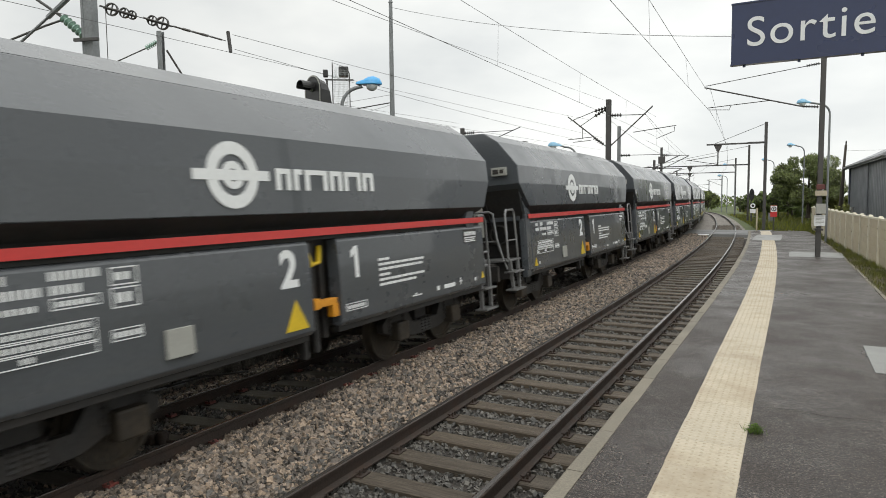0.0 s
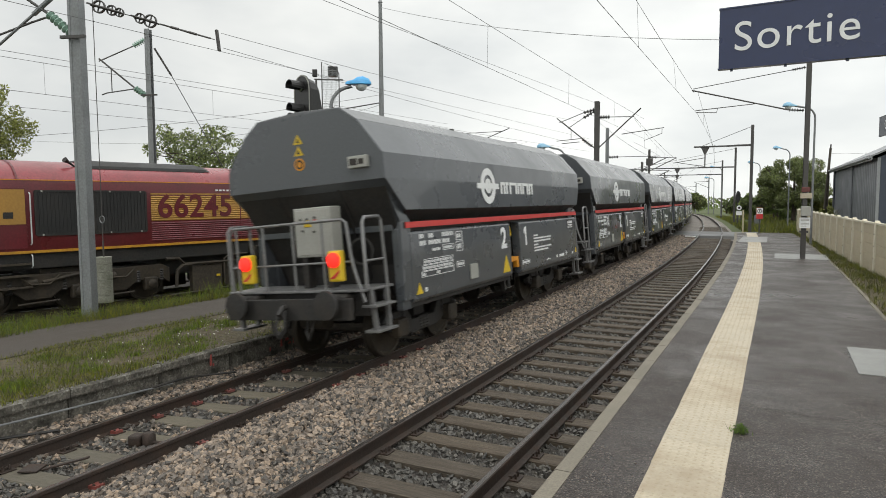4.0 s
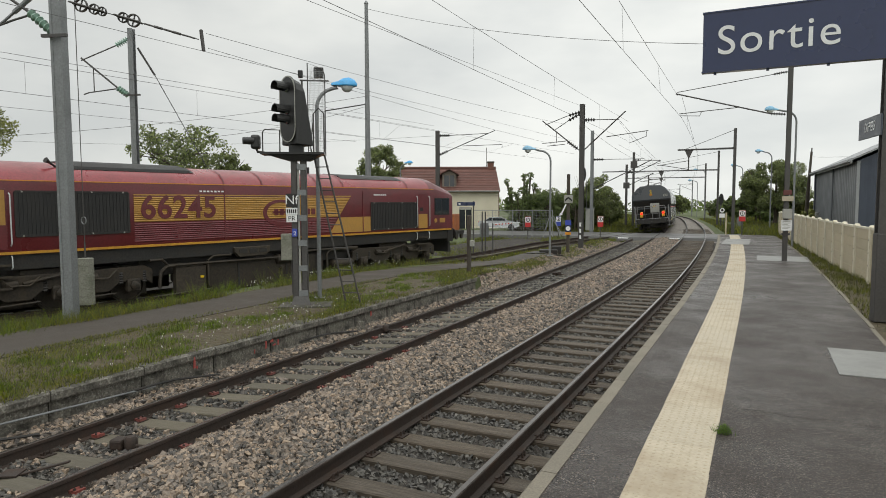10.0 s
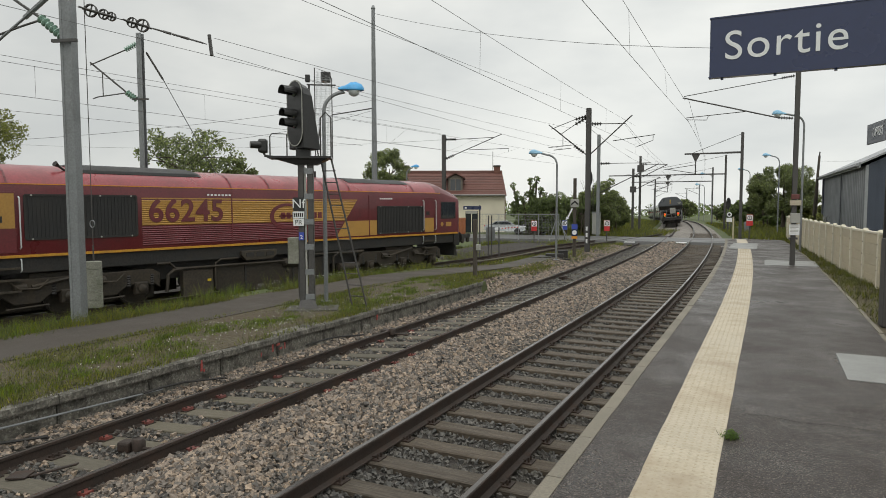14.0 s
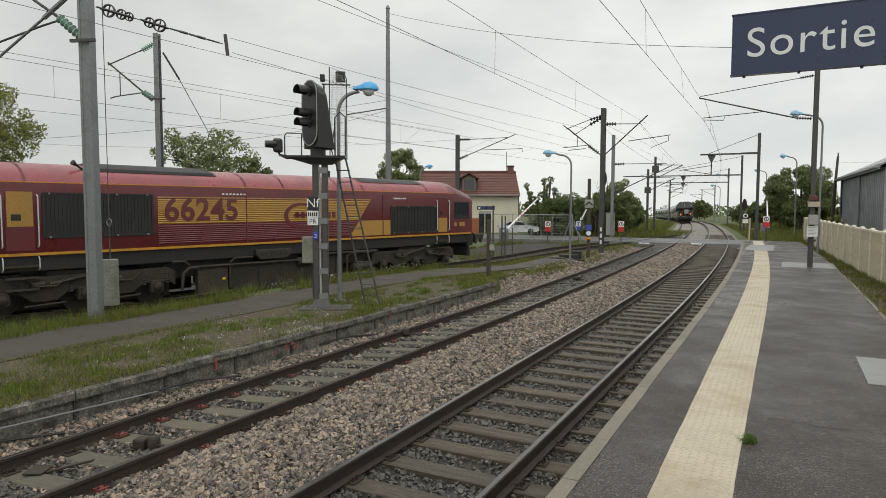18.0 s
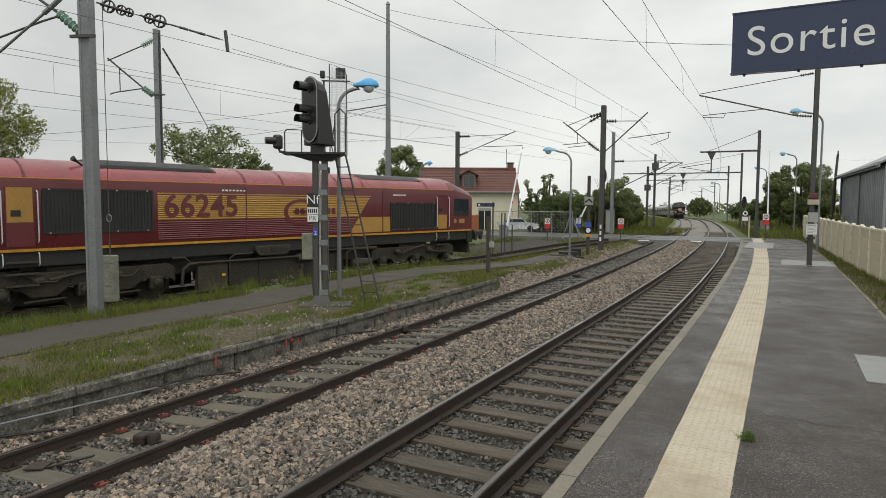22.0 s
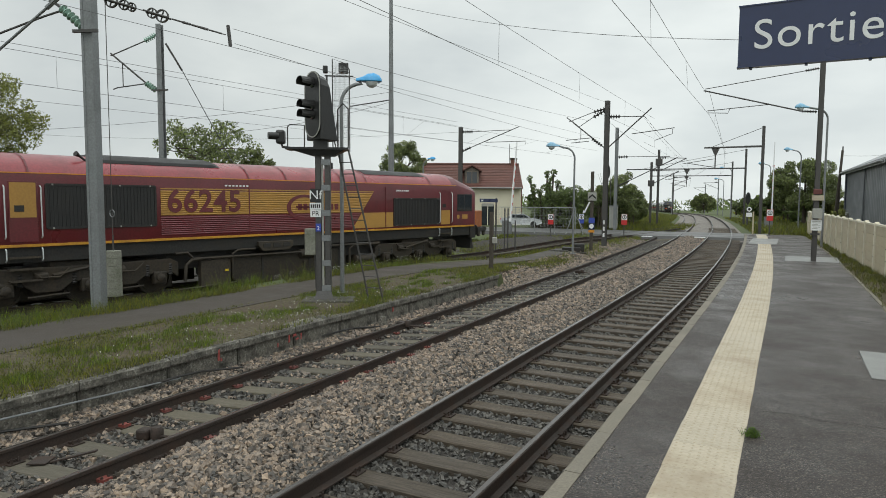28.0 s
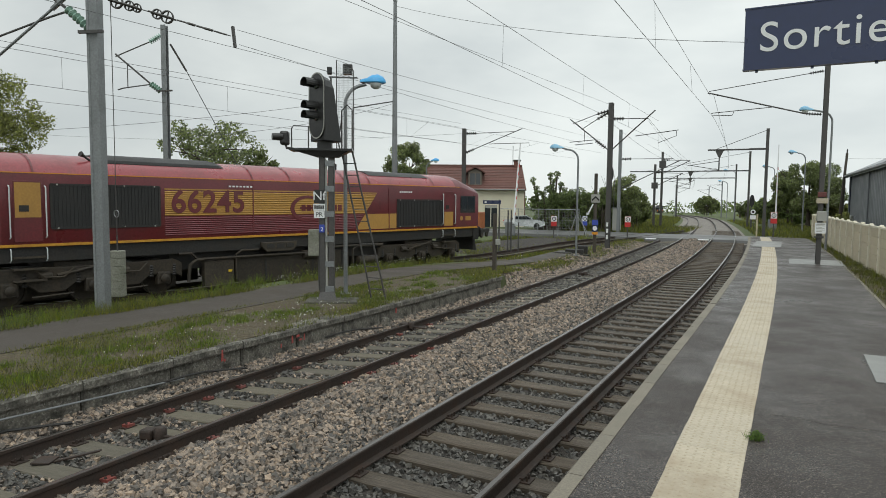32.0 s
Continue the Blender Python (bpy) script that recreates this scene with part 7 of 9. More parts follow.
M_OLDWOOD = stuff_mat("grey_weathered_timber", (0.16, 0.135, 0.11), 0.8, grain=20, vary=0.3, bump=0.2, stretch=(4, 4, 0.5))
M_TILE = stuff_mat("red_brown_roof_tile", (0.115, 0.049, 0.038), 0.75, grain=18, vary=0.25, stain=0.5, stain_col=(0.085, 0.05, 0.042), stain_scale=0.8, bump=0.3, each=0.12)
M_RENDER = stuff_mat("cream_rendered_wall", (0.66, 0.61, 0.48), 0.85, grain=30, vary=0.06, stain=0.3, stain_col=(0.52, 0.47, 0.36), stain_scale=0.8, bump=0.15)
M_CARPAINT = stuff_mat("silver_white_car_paint", (0.58, 0.60, 0.62), 0.25, metal=0.2, grain=10, vary=0.03, bump=0, coat=0.6)
M_RUSTORANGE = stuff_mat("faded_orange_paint", (0.36, 0.11, 0.03), 0.6, grain=20, vary=0.2, stain=0.5, stain_col=(0.12, 0.06, 0.03), bump=0.1)
M_REDMARK = stuff_mat("faded_red_paint", (0.36, 0.07, 0.06), 0.7, grain=40, vary=0.3, stain=0.5, stain_col=(0.16, 0.09, 0.08), stain_scale=9, bump=0.2)
M_TYRE = stuff_mat("black_rubber", (0.02, 0.02, 0.02), 0.8, grain=30, vary=0.2, bump=0.1)


FENCE = [(4.35, 7.0), (3.62, 12.0), (2.88, 18.9), (2.47, 24.4), (2.16, 30.0), (1.86, 36.0), (1.5, 43.0), (1.15, 50.0)]


def build_fence():
    f = thing("concrete_fence", "cream precast concrete panel fence behind the platform", "fence")
    post_me = Geo().loft([[(x, y, z) for x, y in ((-0.07, -0.07), (0.07, -0.07), (0.07, 0.07), (-0.07, 0.07))] for z in (-0.2, 1.55)] + [[(x, y, 1.60) for x, y in ((-0.04, -0.04), (0.04, -0.04), (0.04, 0.04), (-0.04, 0.04))]]).mesh("post", M_FENCEPOST)
    board_me = Geo().loft([[(x, y, z) for y, z in ((-0.022, 0.012), (0.022, 0.012), (0.022, 0.288), (0.012, 0.298), (-0.012, 0.298), (-0.022, 0.288))] for x in (0.0, 1.9)]).mesh("panel_board", M_FENCE)
    cap_me = Geo().box(0.0, -0.045, 0.0, 1.9, 0.045, 0.06).mesh("coping", M_FENCEPOST)
    bolt = Geo().box(-0.02, -0.085, -0.012, 0.02, -0.068, 0.012).mesh("bolt", M_DARKPOLE)
    pts, run_ = [Vector((x, y, 0)) for x, y in FENCE], []
    for a, b in zip(pts, pts[1:]):
        n = max(1, round((b - a).length / 2.0))
        run_ += [a.lerp(b, k / n) for k in range(n)]
    run_.append(pts[-1])
    for a, b in zip(run_, run_[1:]):
        d = b - a
        turn = math.degrees(math.atan2(d.y, d.x))
        k = (d.length - 0.08) / 1.9
        po = part("post", post_me, None, f, m=pose(a.x, a.y, 0.32, 0, 0, turn))
        for z in (0.5, 0.85, 1.2):
            part("bolt", bolt, None, po, m=pose(0, 0, z) @ Matrix.Rotation(radians(180), 4, "Z"))
        for r in range(5):
            m = pose(a.x, a.y, 0.32 + 0.295 * r, 0, 0, turn) @ Matrix.Translation((0.04, 0, 0)) @ Matrix.Diagonal((k, 1, 1, 1))
            part("panel_board", board_me, None, f, m=m)
        part("coping", cap_me, None, f, m=pose(a.x, a.y, 0.32 + 1.475, 0, 0, turn) @ Matrix.Translation((0.04, 0, 0)) @ Matrix.Diagonal((k, 1, 1, 1)))


build_fence()


def build_shed():
    """The corrugated shed behind the fence, parallel to the platform."""
    t = thing("corrugated_shed", "slate blue corrugated metal shed with a pale roof edge", "shed", pose(6.42, 0, 0.2, 0, 0, 2.37))
    y0, y1, eave, ridge, deep = 41.6, 60.0, 4.55, 6.9, 9.0
    w = Geo()
    ys = steps(y0, y1, 0.15)
    rib = lambda k: 0.035 if k % 4 < 2 else 0.0
    w.loft([[(rib(k) * -1, y, -0.3), (rib(k) * -1, y, eave)] for k, y in enumerate(ys)], False)
    part("front_wall", w, M_CLAD, t, "ribbed slate blue cladding")
    g = Geo().loft([[(x, y1, z) for x, z in ((0.02, -0.3), (deep, -0.3), (deep, eave), (deep / 2, ridge - 0.1), (0.02, eave))], [(x, y1 - 0.12, z) for x, z in ((0.02, -0.3), (deep, -0.3), (deep, eave), (deep / 2, ridge - 0.1), (0.02, eave))]])
    part("gable_wall", g, M_CLAD, t)
    rake = lambda x: eave + (ridge - 0.1 - eave) * (1 - abs(x - deep / 2) / (deep / 2))
    gw = Geo()
    xs = steps(0.0, deep, 0.15)
    gw.loft([[(x, y0 + rib(k) * -1, -0.3), (x, y0 + rib(k) * -1, rake(x))] for k, x in enumerate(xs)], False)
    part("gable_cladding", gw, M_BLUE3, t, "ribbed navy cladding, with the wall's shade in its colour")
    part("corner_trim", Geo().box(-0.06, y0 - 0.06, -0.3, 0.08, y0 + 0.05, eave), M_CLADROOF, t, "pale corner flashing")
    part("back_wall", Geo().box(deep - 0.1, y0, -0.3, deep, y1, eave), M_CLAD, t)
    roof = Geo().loft([[(-0.35, y, eave + 0.02), (deep / 2, y, ridge), (deep + 0.3, y, eave + 0.02), (deep + 0.3, y, eave + 0.12), (deep / 2, y, ridge + 0.1), (-0.35, y, eave + 0.12)] for y in (y0 - 0.3, y1 + 0.3)])
    part("roof", roof, M_CLADROOF, t, "pale grey sheet roof")
    part("fascia", Geo().box(-0.40, y0 - 0.3, eave - 0.16, -0.33, y1 + 0.3, eave + 0.14), M_CLADROOF, t, "pale roof edge board", bevel=0.01)
    part("gutter", Geo().tube([(-0.48, y0 - 0.3, eave - 0.02), (-0.48, y1 + 0.3, eave - 0.02)], 0.07, 8), M_CLADROOF, t, smooth=40)
    for y in (59.7, 50.0):
        part("downpipe", Geo().tube([(-0.12, y, -0.3), (-0.12, y, eave - 0.05)], 0.05, 8), M_CLAD, t, smooth=40)
    part("corner_trim", Geo().box(-0.08, y1 - 0.05, -0.3, 0.06, y1 + 0.06, eave), M_BLUE, t)
    part("wall_box", Geo().box(-0.2, 57.5, 0.3, -0.04, 58.3, 1.5), M_CABINET, t, "pale wall box", bevel=0.02)


# navy of the gable, with that wall's shade put into the colour
M_BLUE3 = stuff_mat("navy_cladding_in_shade", (0.045, 0.055, 0.080), 0.45, grain=20, vary=0.12, stain=0.3, stain_col=(0.03, 0.035, 0.05), stain_scale=0.7, bump=0.05)
build_shed()


def build_station_sign():
    t = thing("station_name_sign", "grey station name sign with white capitals on a dark steel mast", "sign", pose(2.05, 14.13, 0.36, 0, 0, 9))
    part("mast", h_beam(Geo(), 0.10, 0.10, 0.02, 0, 7.6, 1.15, 0.9), M_DARKPOLE, t)
    part("mast_cover", Geo().box(-0.125, -0.125, 0, 0.125, 0.125, 1.62), M_DARKPOLE, t, bevel=0.015)
    b = part("board", Geo().box(-0.145, -0.12, 3.40, -0.115, 1.14, 3.79), M_BLUE2, t, "slate grey name board", bevel=0.006)
    me = letters("CAFFIERS", 0.25, M_WHITE, 0.002)
    me.transform(Matrix.Translation((-0.147, 0.50, 3.60)) @ Matrix.Rotation(radians(-90), 4, "Z") @ Matrix.Diagonal((0.56, 1, 1, 1)))
    part("lettering", me, None, b, "white capital letters")


M_BLUE2 = stuff_mat("slate_grey_name_board", (0.055, 0.065, 0.085), 0.4, grain=20, vary=0.06, bump=0.02)
build_station_sign()

def build_verge():
    """Earth and edging stones between the platform and its fence."""
    g = Geo()
    g.loft([[along(st, 4.90, 0.1), along(st, 6.6, 0.1), along(st, 6.6, 0.335), along(st, 4.90, 0.345)] for st in steps(4, 46, 2)])
    v = whole("verge", g, M_EARTH, "strip of bare earth and grass behind the platform", "verge", kind="structure")
    rng = random.Random(31)
    me = Geo().box(-0.035, -0.493, -0.3, 0.035, 0.493, 0.0).mesh("edging_stone", M_KERB)
    st = 4.6
    while st < 45.5:
        part("edging_stone", me, None, v, m=on_line(st, 4.875 + rng.uniform(-0.006, 0.006), PZ + rng.uniform(-0.012, 0.004), rng.uniform(-0.4, 0.4)))
        st += 1.0
    # a hair crack across the asphalt
    rngc, pts = random.Random(5), []
    for k in range(16):
        pts.append((-0.15 + k * 0.085, 7.30 + 0.03 * math.sin(k * 0.7) + rngc.uniform(-0.012, 0.012)))
    crack = Geo()
    crack.loft([[(x, y - 0.0012, PZ + 0.003), (x, y + 0.0012, PZ + 0.003), (x, y + 0.0012, PZ + 0.0052), (x, y - 0.0012, PZ + 0.0052)] for x, y in pts])
    part("sealed_crack", crack, M_TAR, platform, "black sealed crack in the asphalt")


M_TAR = stuff_mat("black_tar", (0.021, 0.017, 0.015), 0.6, grain=40, vary=0.3, bump=0.2)
build_verge()

# slabs and covers let into the platform
for x0, y0, x1, y1, label in ((0.98, 9.36, 1.75, 11.0, "pale concrete cover slab let into the platform"), (-0.05, 26.4, 1.7, 28.8, "pale concrete slab round the mast foot"), (-1.75, 35.8, -0.45, 41.0, "pale concrete strip across the platform end")):
    g = Geo().box(x0, y0, PZ - 0.05, x1, y1, PZ + (0.008 if x0 > -1 else 0.016))
    whole("cover_slab", g, M_SLAB, label, "concrete slab", kind="structure", bevel=0.004)


def small_signs():
    """Round prohibition signs and number posts by the crossing."""
    def disc_sign(x, y, z, tall, colour, label, turn=0.0, post=M_DARKPOLE):
        t = thing("warning_sign", label, "sign", pose(x, y, z, 0, 0, turn))
        bar("post", t, [(0, 0, 0), (0, 0, tall)], 0.035, post)
        b = part("board", Geo().box(-0.19, -0.06, tall - 0.72, 0.19, -0.04, tall), colour, t, bevel=0.02)
        part("white_field", Geo().box(-0.18, -0.066, tall - 0.40, 0.18, -0.061, tall - 0.02), M_WHITE, b)
        part("ring", Geo().ring(0.10, 0.145, -0.074, -0.067, pose(0, 0, tall - 0.21), 20), M_SIGNAL, b, "dark ring")
        part("figure", Geo().box(-0.025, -0.074, tall - 0.28, 0.025, -0.067, tall - 0.14), M_SIGNAL, b)
    disc_sign(-14.6, 43.3, 0.0, 1.55, M_REDSIGN, "white and red warning board on a post by the road", 20)
    disc_sign(-9.77, 44.3, -0.05, 1.65, M_REDSIGN, "white and red warning board on a post by the tracks", 18)
    disc_sign(-14.05, 49.0, 0.0, 1.45, M_BLUESIGN, "blue and white warning board near the bushes", 18)
    disc_sign(-1.05, 46.3, 0.3, 1.7, M_REDSIGN, "white and red warning board at the platform end", 5)
    t = thing("pedestrian_sign", "small white sign on a pale post at the platform end", "sign", pose(-2.0, 46.2, 0.1))
    bar("post", t, [(0, 0, 0), (0, 0, 1.75)], 0.05, M_FENCE)
    part("board", Geo().box(-0.42, -0.05, 1.42, -0.08, -0.03, 1.68), M_WHITE, t)
    part("disc", Geo().ring(0.0, 0.15, -0.05, -0.03, pose(-0.25, 0, 1.9), 18), M_WHITE, t)
    part("figure", Geo().ring(0.0, 0.08, -0.056, -0.052, pose(-0.25, 0, 1.9), 14), M_SIGNAL, t)
    # the timber post with chevron board, arrow and notices
    t = thing("marker_post", "dark timber post with a white chevron board and notices", "marker post", pose(-8.95, 33.06, -0.05, 0, 0, 16))
    part("post", Geo().box(-0.085, -0.08, 0, 0.085, 0.08, 4.05), M_TIMBER, t, bevel=0.015)
    b = part("chevron_board", Geo().box(-0.22, -0.14, 2.56, 0.22, -0.11, 2.98), M_CABINET, t, "pale board", bevel=0.01)
    for sx in (-1, 1):
        part("chevron", Geo().slab([(0, 2.90), (sx * 0.18, 2.74), (sx * 0.18, 2.64), (0, 2.80)], -0.15, -0.142), M_SIGNAL, b, "black chevron stroke")
    part("arrow", Geo().box(-0.035, -0.13, -0.28, 0.035, -0.11, 0.28, pose(-0.24, 0, 2.24, 0, 25, 0)).slab([(-0.45, 1.90), (-0.27, 1.98), (-0.43, 2.07)], -0.13, -0.11), M_WHITE, t, "white arrow")
    part("notice", Geo().box(-0.15, -0.14, 1.42, 0.15, -0.11, 1.68), M_BLUESIGN, t, "blue notice")
    n = part("notice", Geo().box(-0.15, -0.14, 1.08, 0.15, -0.11, 1.40), M_BLUE, t, "dark notice with a white disc")
    part("disc", Geo().ring(0.0, 0.12, -0.148, -0.142, pose(0, 0, 1.25), 16), M_WHITE, n)
    part("strip", Geo().box(-0.15, -0.142, 0.93, 0.15, -0.112, 1.06), M_ORANGE, t, "orange strip")
    # lineside boxes at the foot of the lamp
    for x, y, a, b_, c in ((-9.55, 31.6, 0.9, 0.6, 0.26), (-9.25, 32.0, 0.5, 0.5, 0.42), (-9.9, 31.0, 0.7, 0.4, 0.14)):
        whole("lineside_box", Geo().box(-a / 2, -b_ / 2, 0, a / 2, b_ / 2, c), M_BLACK, "black lineside junction box by the track", "junction box", pose(x, y, -0.08, 0, 0, 15), "lineside boxes", bevel=0.03)
    g = Geo().tube([(-10.6, 30.5, -0.02), (-10.1, 30.9, 0.03), (-9.7, 30.6, -0.02), (-9.2, 30.9, -0.04), (-8.7, 31.3, -0.06)], 0.035, 6)
    whole("cable", g, M_BLACK, "black cable lying by the lineside boxes", "cable", smooth=40)
    # short posts by the path end
    t = thing("marker_post", "dark timber stake with a small white box", "marker post", pose(-9.11, 20.68, 0.02))
    part("post", Geo().box(-0.065, -0.06, 0, 0.065, 0.06, 2.1), M_TIMBER, t, bevel=0.015)
    part("white_box", Geo().box(0.06, -0.08, 1.02, 0.2, 0.05, 1.22), M_CABINET, t, bevel=0.012)
    t = thing("direction_sign", "small dark direction sign on a post by the path", "sign", pose(-12.86, 29.72, 0.0, 0, 0, 20))
    bar("post", t, [(0, 0, 0), (0, 0, 2.62)], 0.04)
    b = part("board", Geo().box(-0.82, -0.065, 2.40, 0.08, -0.04, 2.58), M_BLUE, t, "navy direction board", bevel=0.006)
    part("arrow", Geo().box(-0.74, -0.069, 2.45, -0.64, -0.064, 2.53), M_WHITE, b)
    part("board", Geo().box(-0.70, -0.065, 2.20, -0.12, -0.04, 2.35), M_CABINET, t, "pale grey lower board", bevel=0.006)
    for x, z in ((0.42, 2.1), (0.58, 2.1), (0.95, 1.5)):
        bar("side_post", t, [(x, 0.4, 0), (x, 0.4, z)], 0.035)
    t = thing("equipment_cabinet", "grey lineside equipment cabinet by the bushes", "cabinet", pose(-13.37, 56.4, 0.0, 0, 0, 10))
    part("body", Geo().box(-0.35, -0.3, 0.1, 0.35, 0.3, 2.0), M_CABINET, t, bevel=0.02)
    part("roof", Geo().box(-0.4, -0.35, 2.0, 0.4, 0.35, 2.06), M_GALV, t)


small_signs()


# ---- the level crossing barriers ----
def barrier(name_label, m, length):
    t = thing("level_crossing_barrier", name_label, "barrier", m)
    part("pedestal", Geo().box(-0.25, -0.3, 0, 0.25, 0.3, 1.0), M_GALV, t, bevel=0.03)
    arm = part("barrier_arm", Geo().loft([[(-a, y, -a * 1.3), (a, y, -a * 1.3), (a, y, a * 1.3), (-a, y, a * 1.3)] for a, y in ((0.06, 0.0), (0.032, length))]), M_WHITE, t, "white barrier arm with red bands", m=pose(0.3, 0, 0.9))
    part("counterweight", Geo().box(-0.12, -0.9, -0.16, 0.12, -0.15, 0.16), M_GALV, arm, bevel=0.02)
    y = 0.6
    while y < length * 0.75:
        part("red_band", Geo().box(-0.062, y, -0.06, 0.062, y + 0.22, 0.03), M_REDSIGN, arm, "red band")
        y += 0.6
    return arm


arm_left = barrier("white and red level crossing barrier by the house", pose(-18.35, 44.4, 0.0, 0, 0, -3), 6.0)
arm_right = barrier("white level crossing barrier past the platform end", pose(-1.55, 60.6, 0.2, 0, 0, 3), 6.3)


# ---- the house, the cars and the yard beyond ----
def build_house():
    t = thing("house", "small cream rendered house with a red tiled roof", "house", pose(-28.2, 61.5, -0.643, 0, 0, 27) @ Matrix.Scale(1.25, 4))
    # local x runs along the ridge, -y faces the camera
    x0, x1, y0, y1, eave, ridge = -5.5, 3.1, -1.4, 5.6, 3.5, 4.85
    wall = Geo().box(x0, y0, -0.3, x1, y1, eave)
    part("wall", wall, M_RENDER, t, "cream rendered wall")
    ym = (y0 + y1) / 2
    for x in (x0, x1):
        part("gable", Geo().loft([[(x - 0.12, y0, eave), (x - 0.12, y1, eave), (x - 0.12, ym, ridge + 0.5)], [(x + 0.12, y0, eave), (x + 0.12, y1, eave), (x + 0.12, ym, ridge + 0.5)]]), M_BRICK, t, "red brick gable")
    part("gable_face", Geo().box(x1 - 0.02, y0, -0.3, x1 + 0.06, y1, eave), M_BRICK, t, "red brick end wall")
    slope = math.atan2(ridge + 0.5 - eave, ym - y0)
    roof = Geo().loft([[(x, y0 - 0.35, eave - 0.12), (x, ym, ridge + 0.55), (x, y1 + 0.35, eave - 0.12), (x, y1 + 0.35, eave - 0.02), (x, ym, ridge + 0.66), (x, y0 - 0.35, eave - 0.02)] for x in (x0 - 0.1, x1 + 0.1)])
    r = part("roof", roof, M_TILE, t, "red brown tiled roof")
    row_len = math.hypot(ridge + 0.62 - eave, ym - y0 + 0.35)
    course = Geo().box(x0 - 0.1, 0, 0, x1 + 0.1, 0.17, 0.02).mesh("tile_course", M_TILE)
    for k in range(14):
        u = k / 14
        part("tile_course", course, None, r, m=pose(0, y0 - 0.35 + (ym - y0 + 0.35) * u, eave - 0.02 + (ridge + 0.66 - eave + 0.02) * u + 0.005) @ pose(0, 0, 0, math.degrees(slope) - 4, 0, 0))
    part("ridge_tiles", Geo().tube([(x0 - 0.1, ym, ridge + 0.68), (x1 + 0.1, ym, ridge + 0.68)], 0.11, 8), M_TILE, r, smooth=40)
    for x in (x1 - 0.35, x0 + 0.4):
        c = part("chimney", Geo().box(x - 0.25, ym - 0.25, ridge, x + 0.25, ym + 0.25, ridge + 1.10), M_BRICK, t, "brick chimney")
        part("chimney_cap", Geo().box(x - 0.30, ym - 0.30, ridge + 1.10, x + 0.30, ym + 0.30, ridge + 1.22), M_DIRTY, c)
    # dormer with a tiled gable roof that overhangs its weathered window
    dx, f = -0.9, y0 + 0.35
    d = part("dormer", Geo().loft([[(dx - 0.58, y, 3.70), (dx + 0.58, y, 3.70), (dx + 0.58, y, 4.86), (dx, y, 5.16), (dx - 0.58, y, 4.86)] for y in (f, ym)]), M_OLDWOOD, t, "weathered timber dormer")
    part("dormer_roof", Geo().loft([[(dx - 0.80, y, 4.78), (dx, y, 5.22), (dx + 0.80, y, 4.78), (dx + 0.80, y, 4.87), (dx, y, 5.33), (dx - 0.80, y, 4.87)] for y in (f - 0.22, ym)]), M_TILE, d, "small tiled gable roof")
    wn = part("window", Geo().box(dx - 0.42, f - 0.05, 3.86, dx + 0.42, f + 0.02, 4.76), M_GLASS, d, "dark dormer window")
    part("window_frame", Geo().box(dx - 0.03, f - 0.08, 3.86, dx + 0.03, f - 0.04, 4.76).box(dx - 0.48, f - 0.08, 3.78, dx + 0.48, f - 0.03, 3.86).box(dx - 0.48, f - 0.08, 4.76, dx + 0.48, f - 0.03, 4.83).box(dx - 0.48, f - 0.08, 3.86, dx - 0.42, f - 0.03, 4.76).box(dx + 0.42, f - 0.08, 3.86, dx + 0.48, f - 0.03, 4.76), M_OLDWOOD, wn)
    for x, z0, z1, w in ((-4.2, 0.9, 2.3, 0.6), (-2.0, 0.9, 2.3, 0.6), (0.4, 0.0, 2.15, 0.5)):
        wd = part("window", Geo().box(x - w, y0 - 0.03, z0, x + w, y0 + 0.04, z1), M_GLASS, t, "dark window")
        part("window_frame", Geo().box(x - w - 0.06, y0 - 0.05, z1, x + w + 0.06, y0, z1 + 0.07).box(x - w - 0.1, y0 - 0.09, z0 - 0.09, x + w + 0.1, y0, z0).box(x - 0.03, y0 - 0.05, z0, x + 0.03, y0 - 0.03, z1), M_FENCEPOST, wd)
    part("eaves_gutter", Geo().tube([(x0, y0 - 0.38, eave - 0.05), (x1, y0 - 0.38, eave - 0.05)], 0.06, 8), M_SLAB, t, smooth=40)
    bar("aerial", t, [(x1 - 0.7, ym, ridge + 0.6), (x1 - 0.7, ym, ridge + 2.4)], 0.025)


build_house()


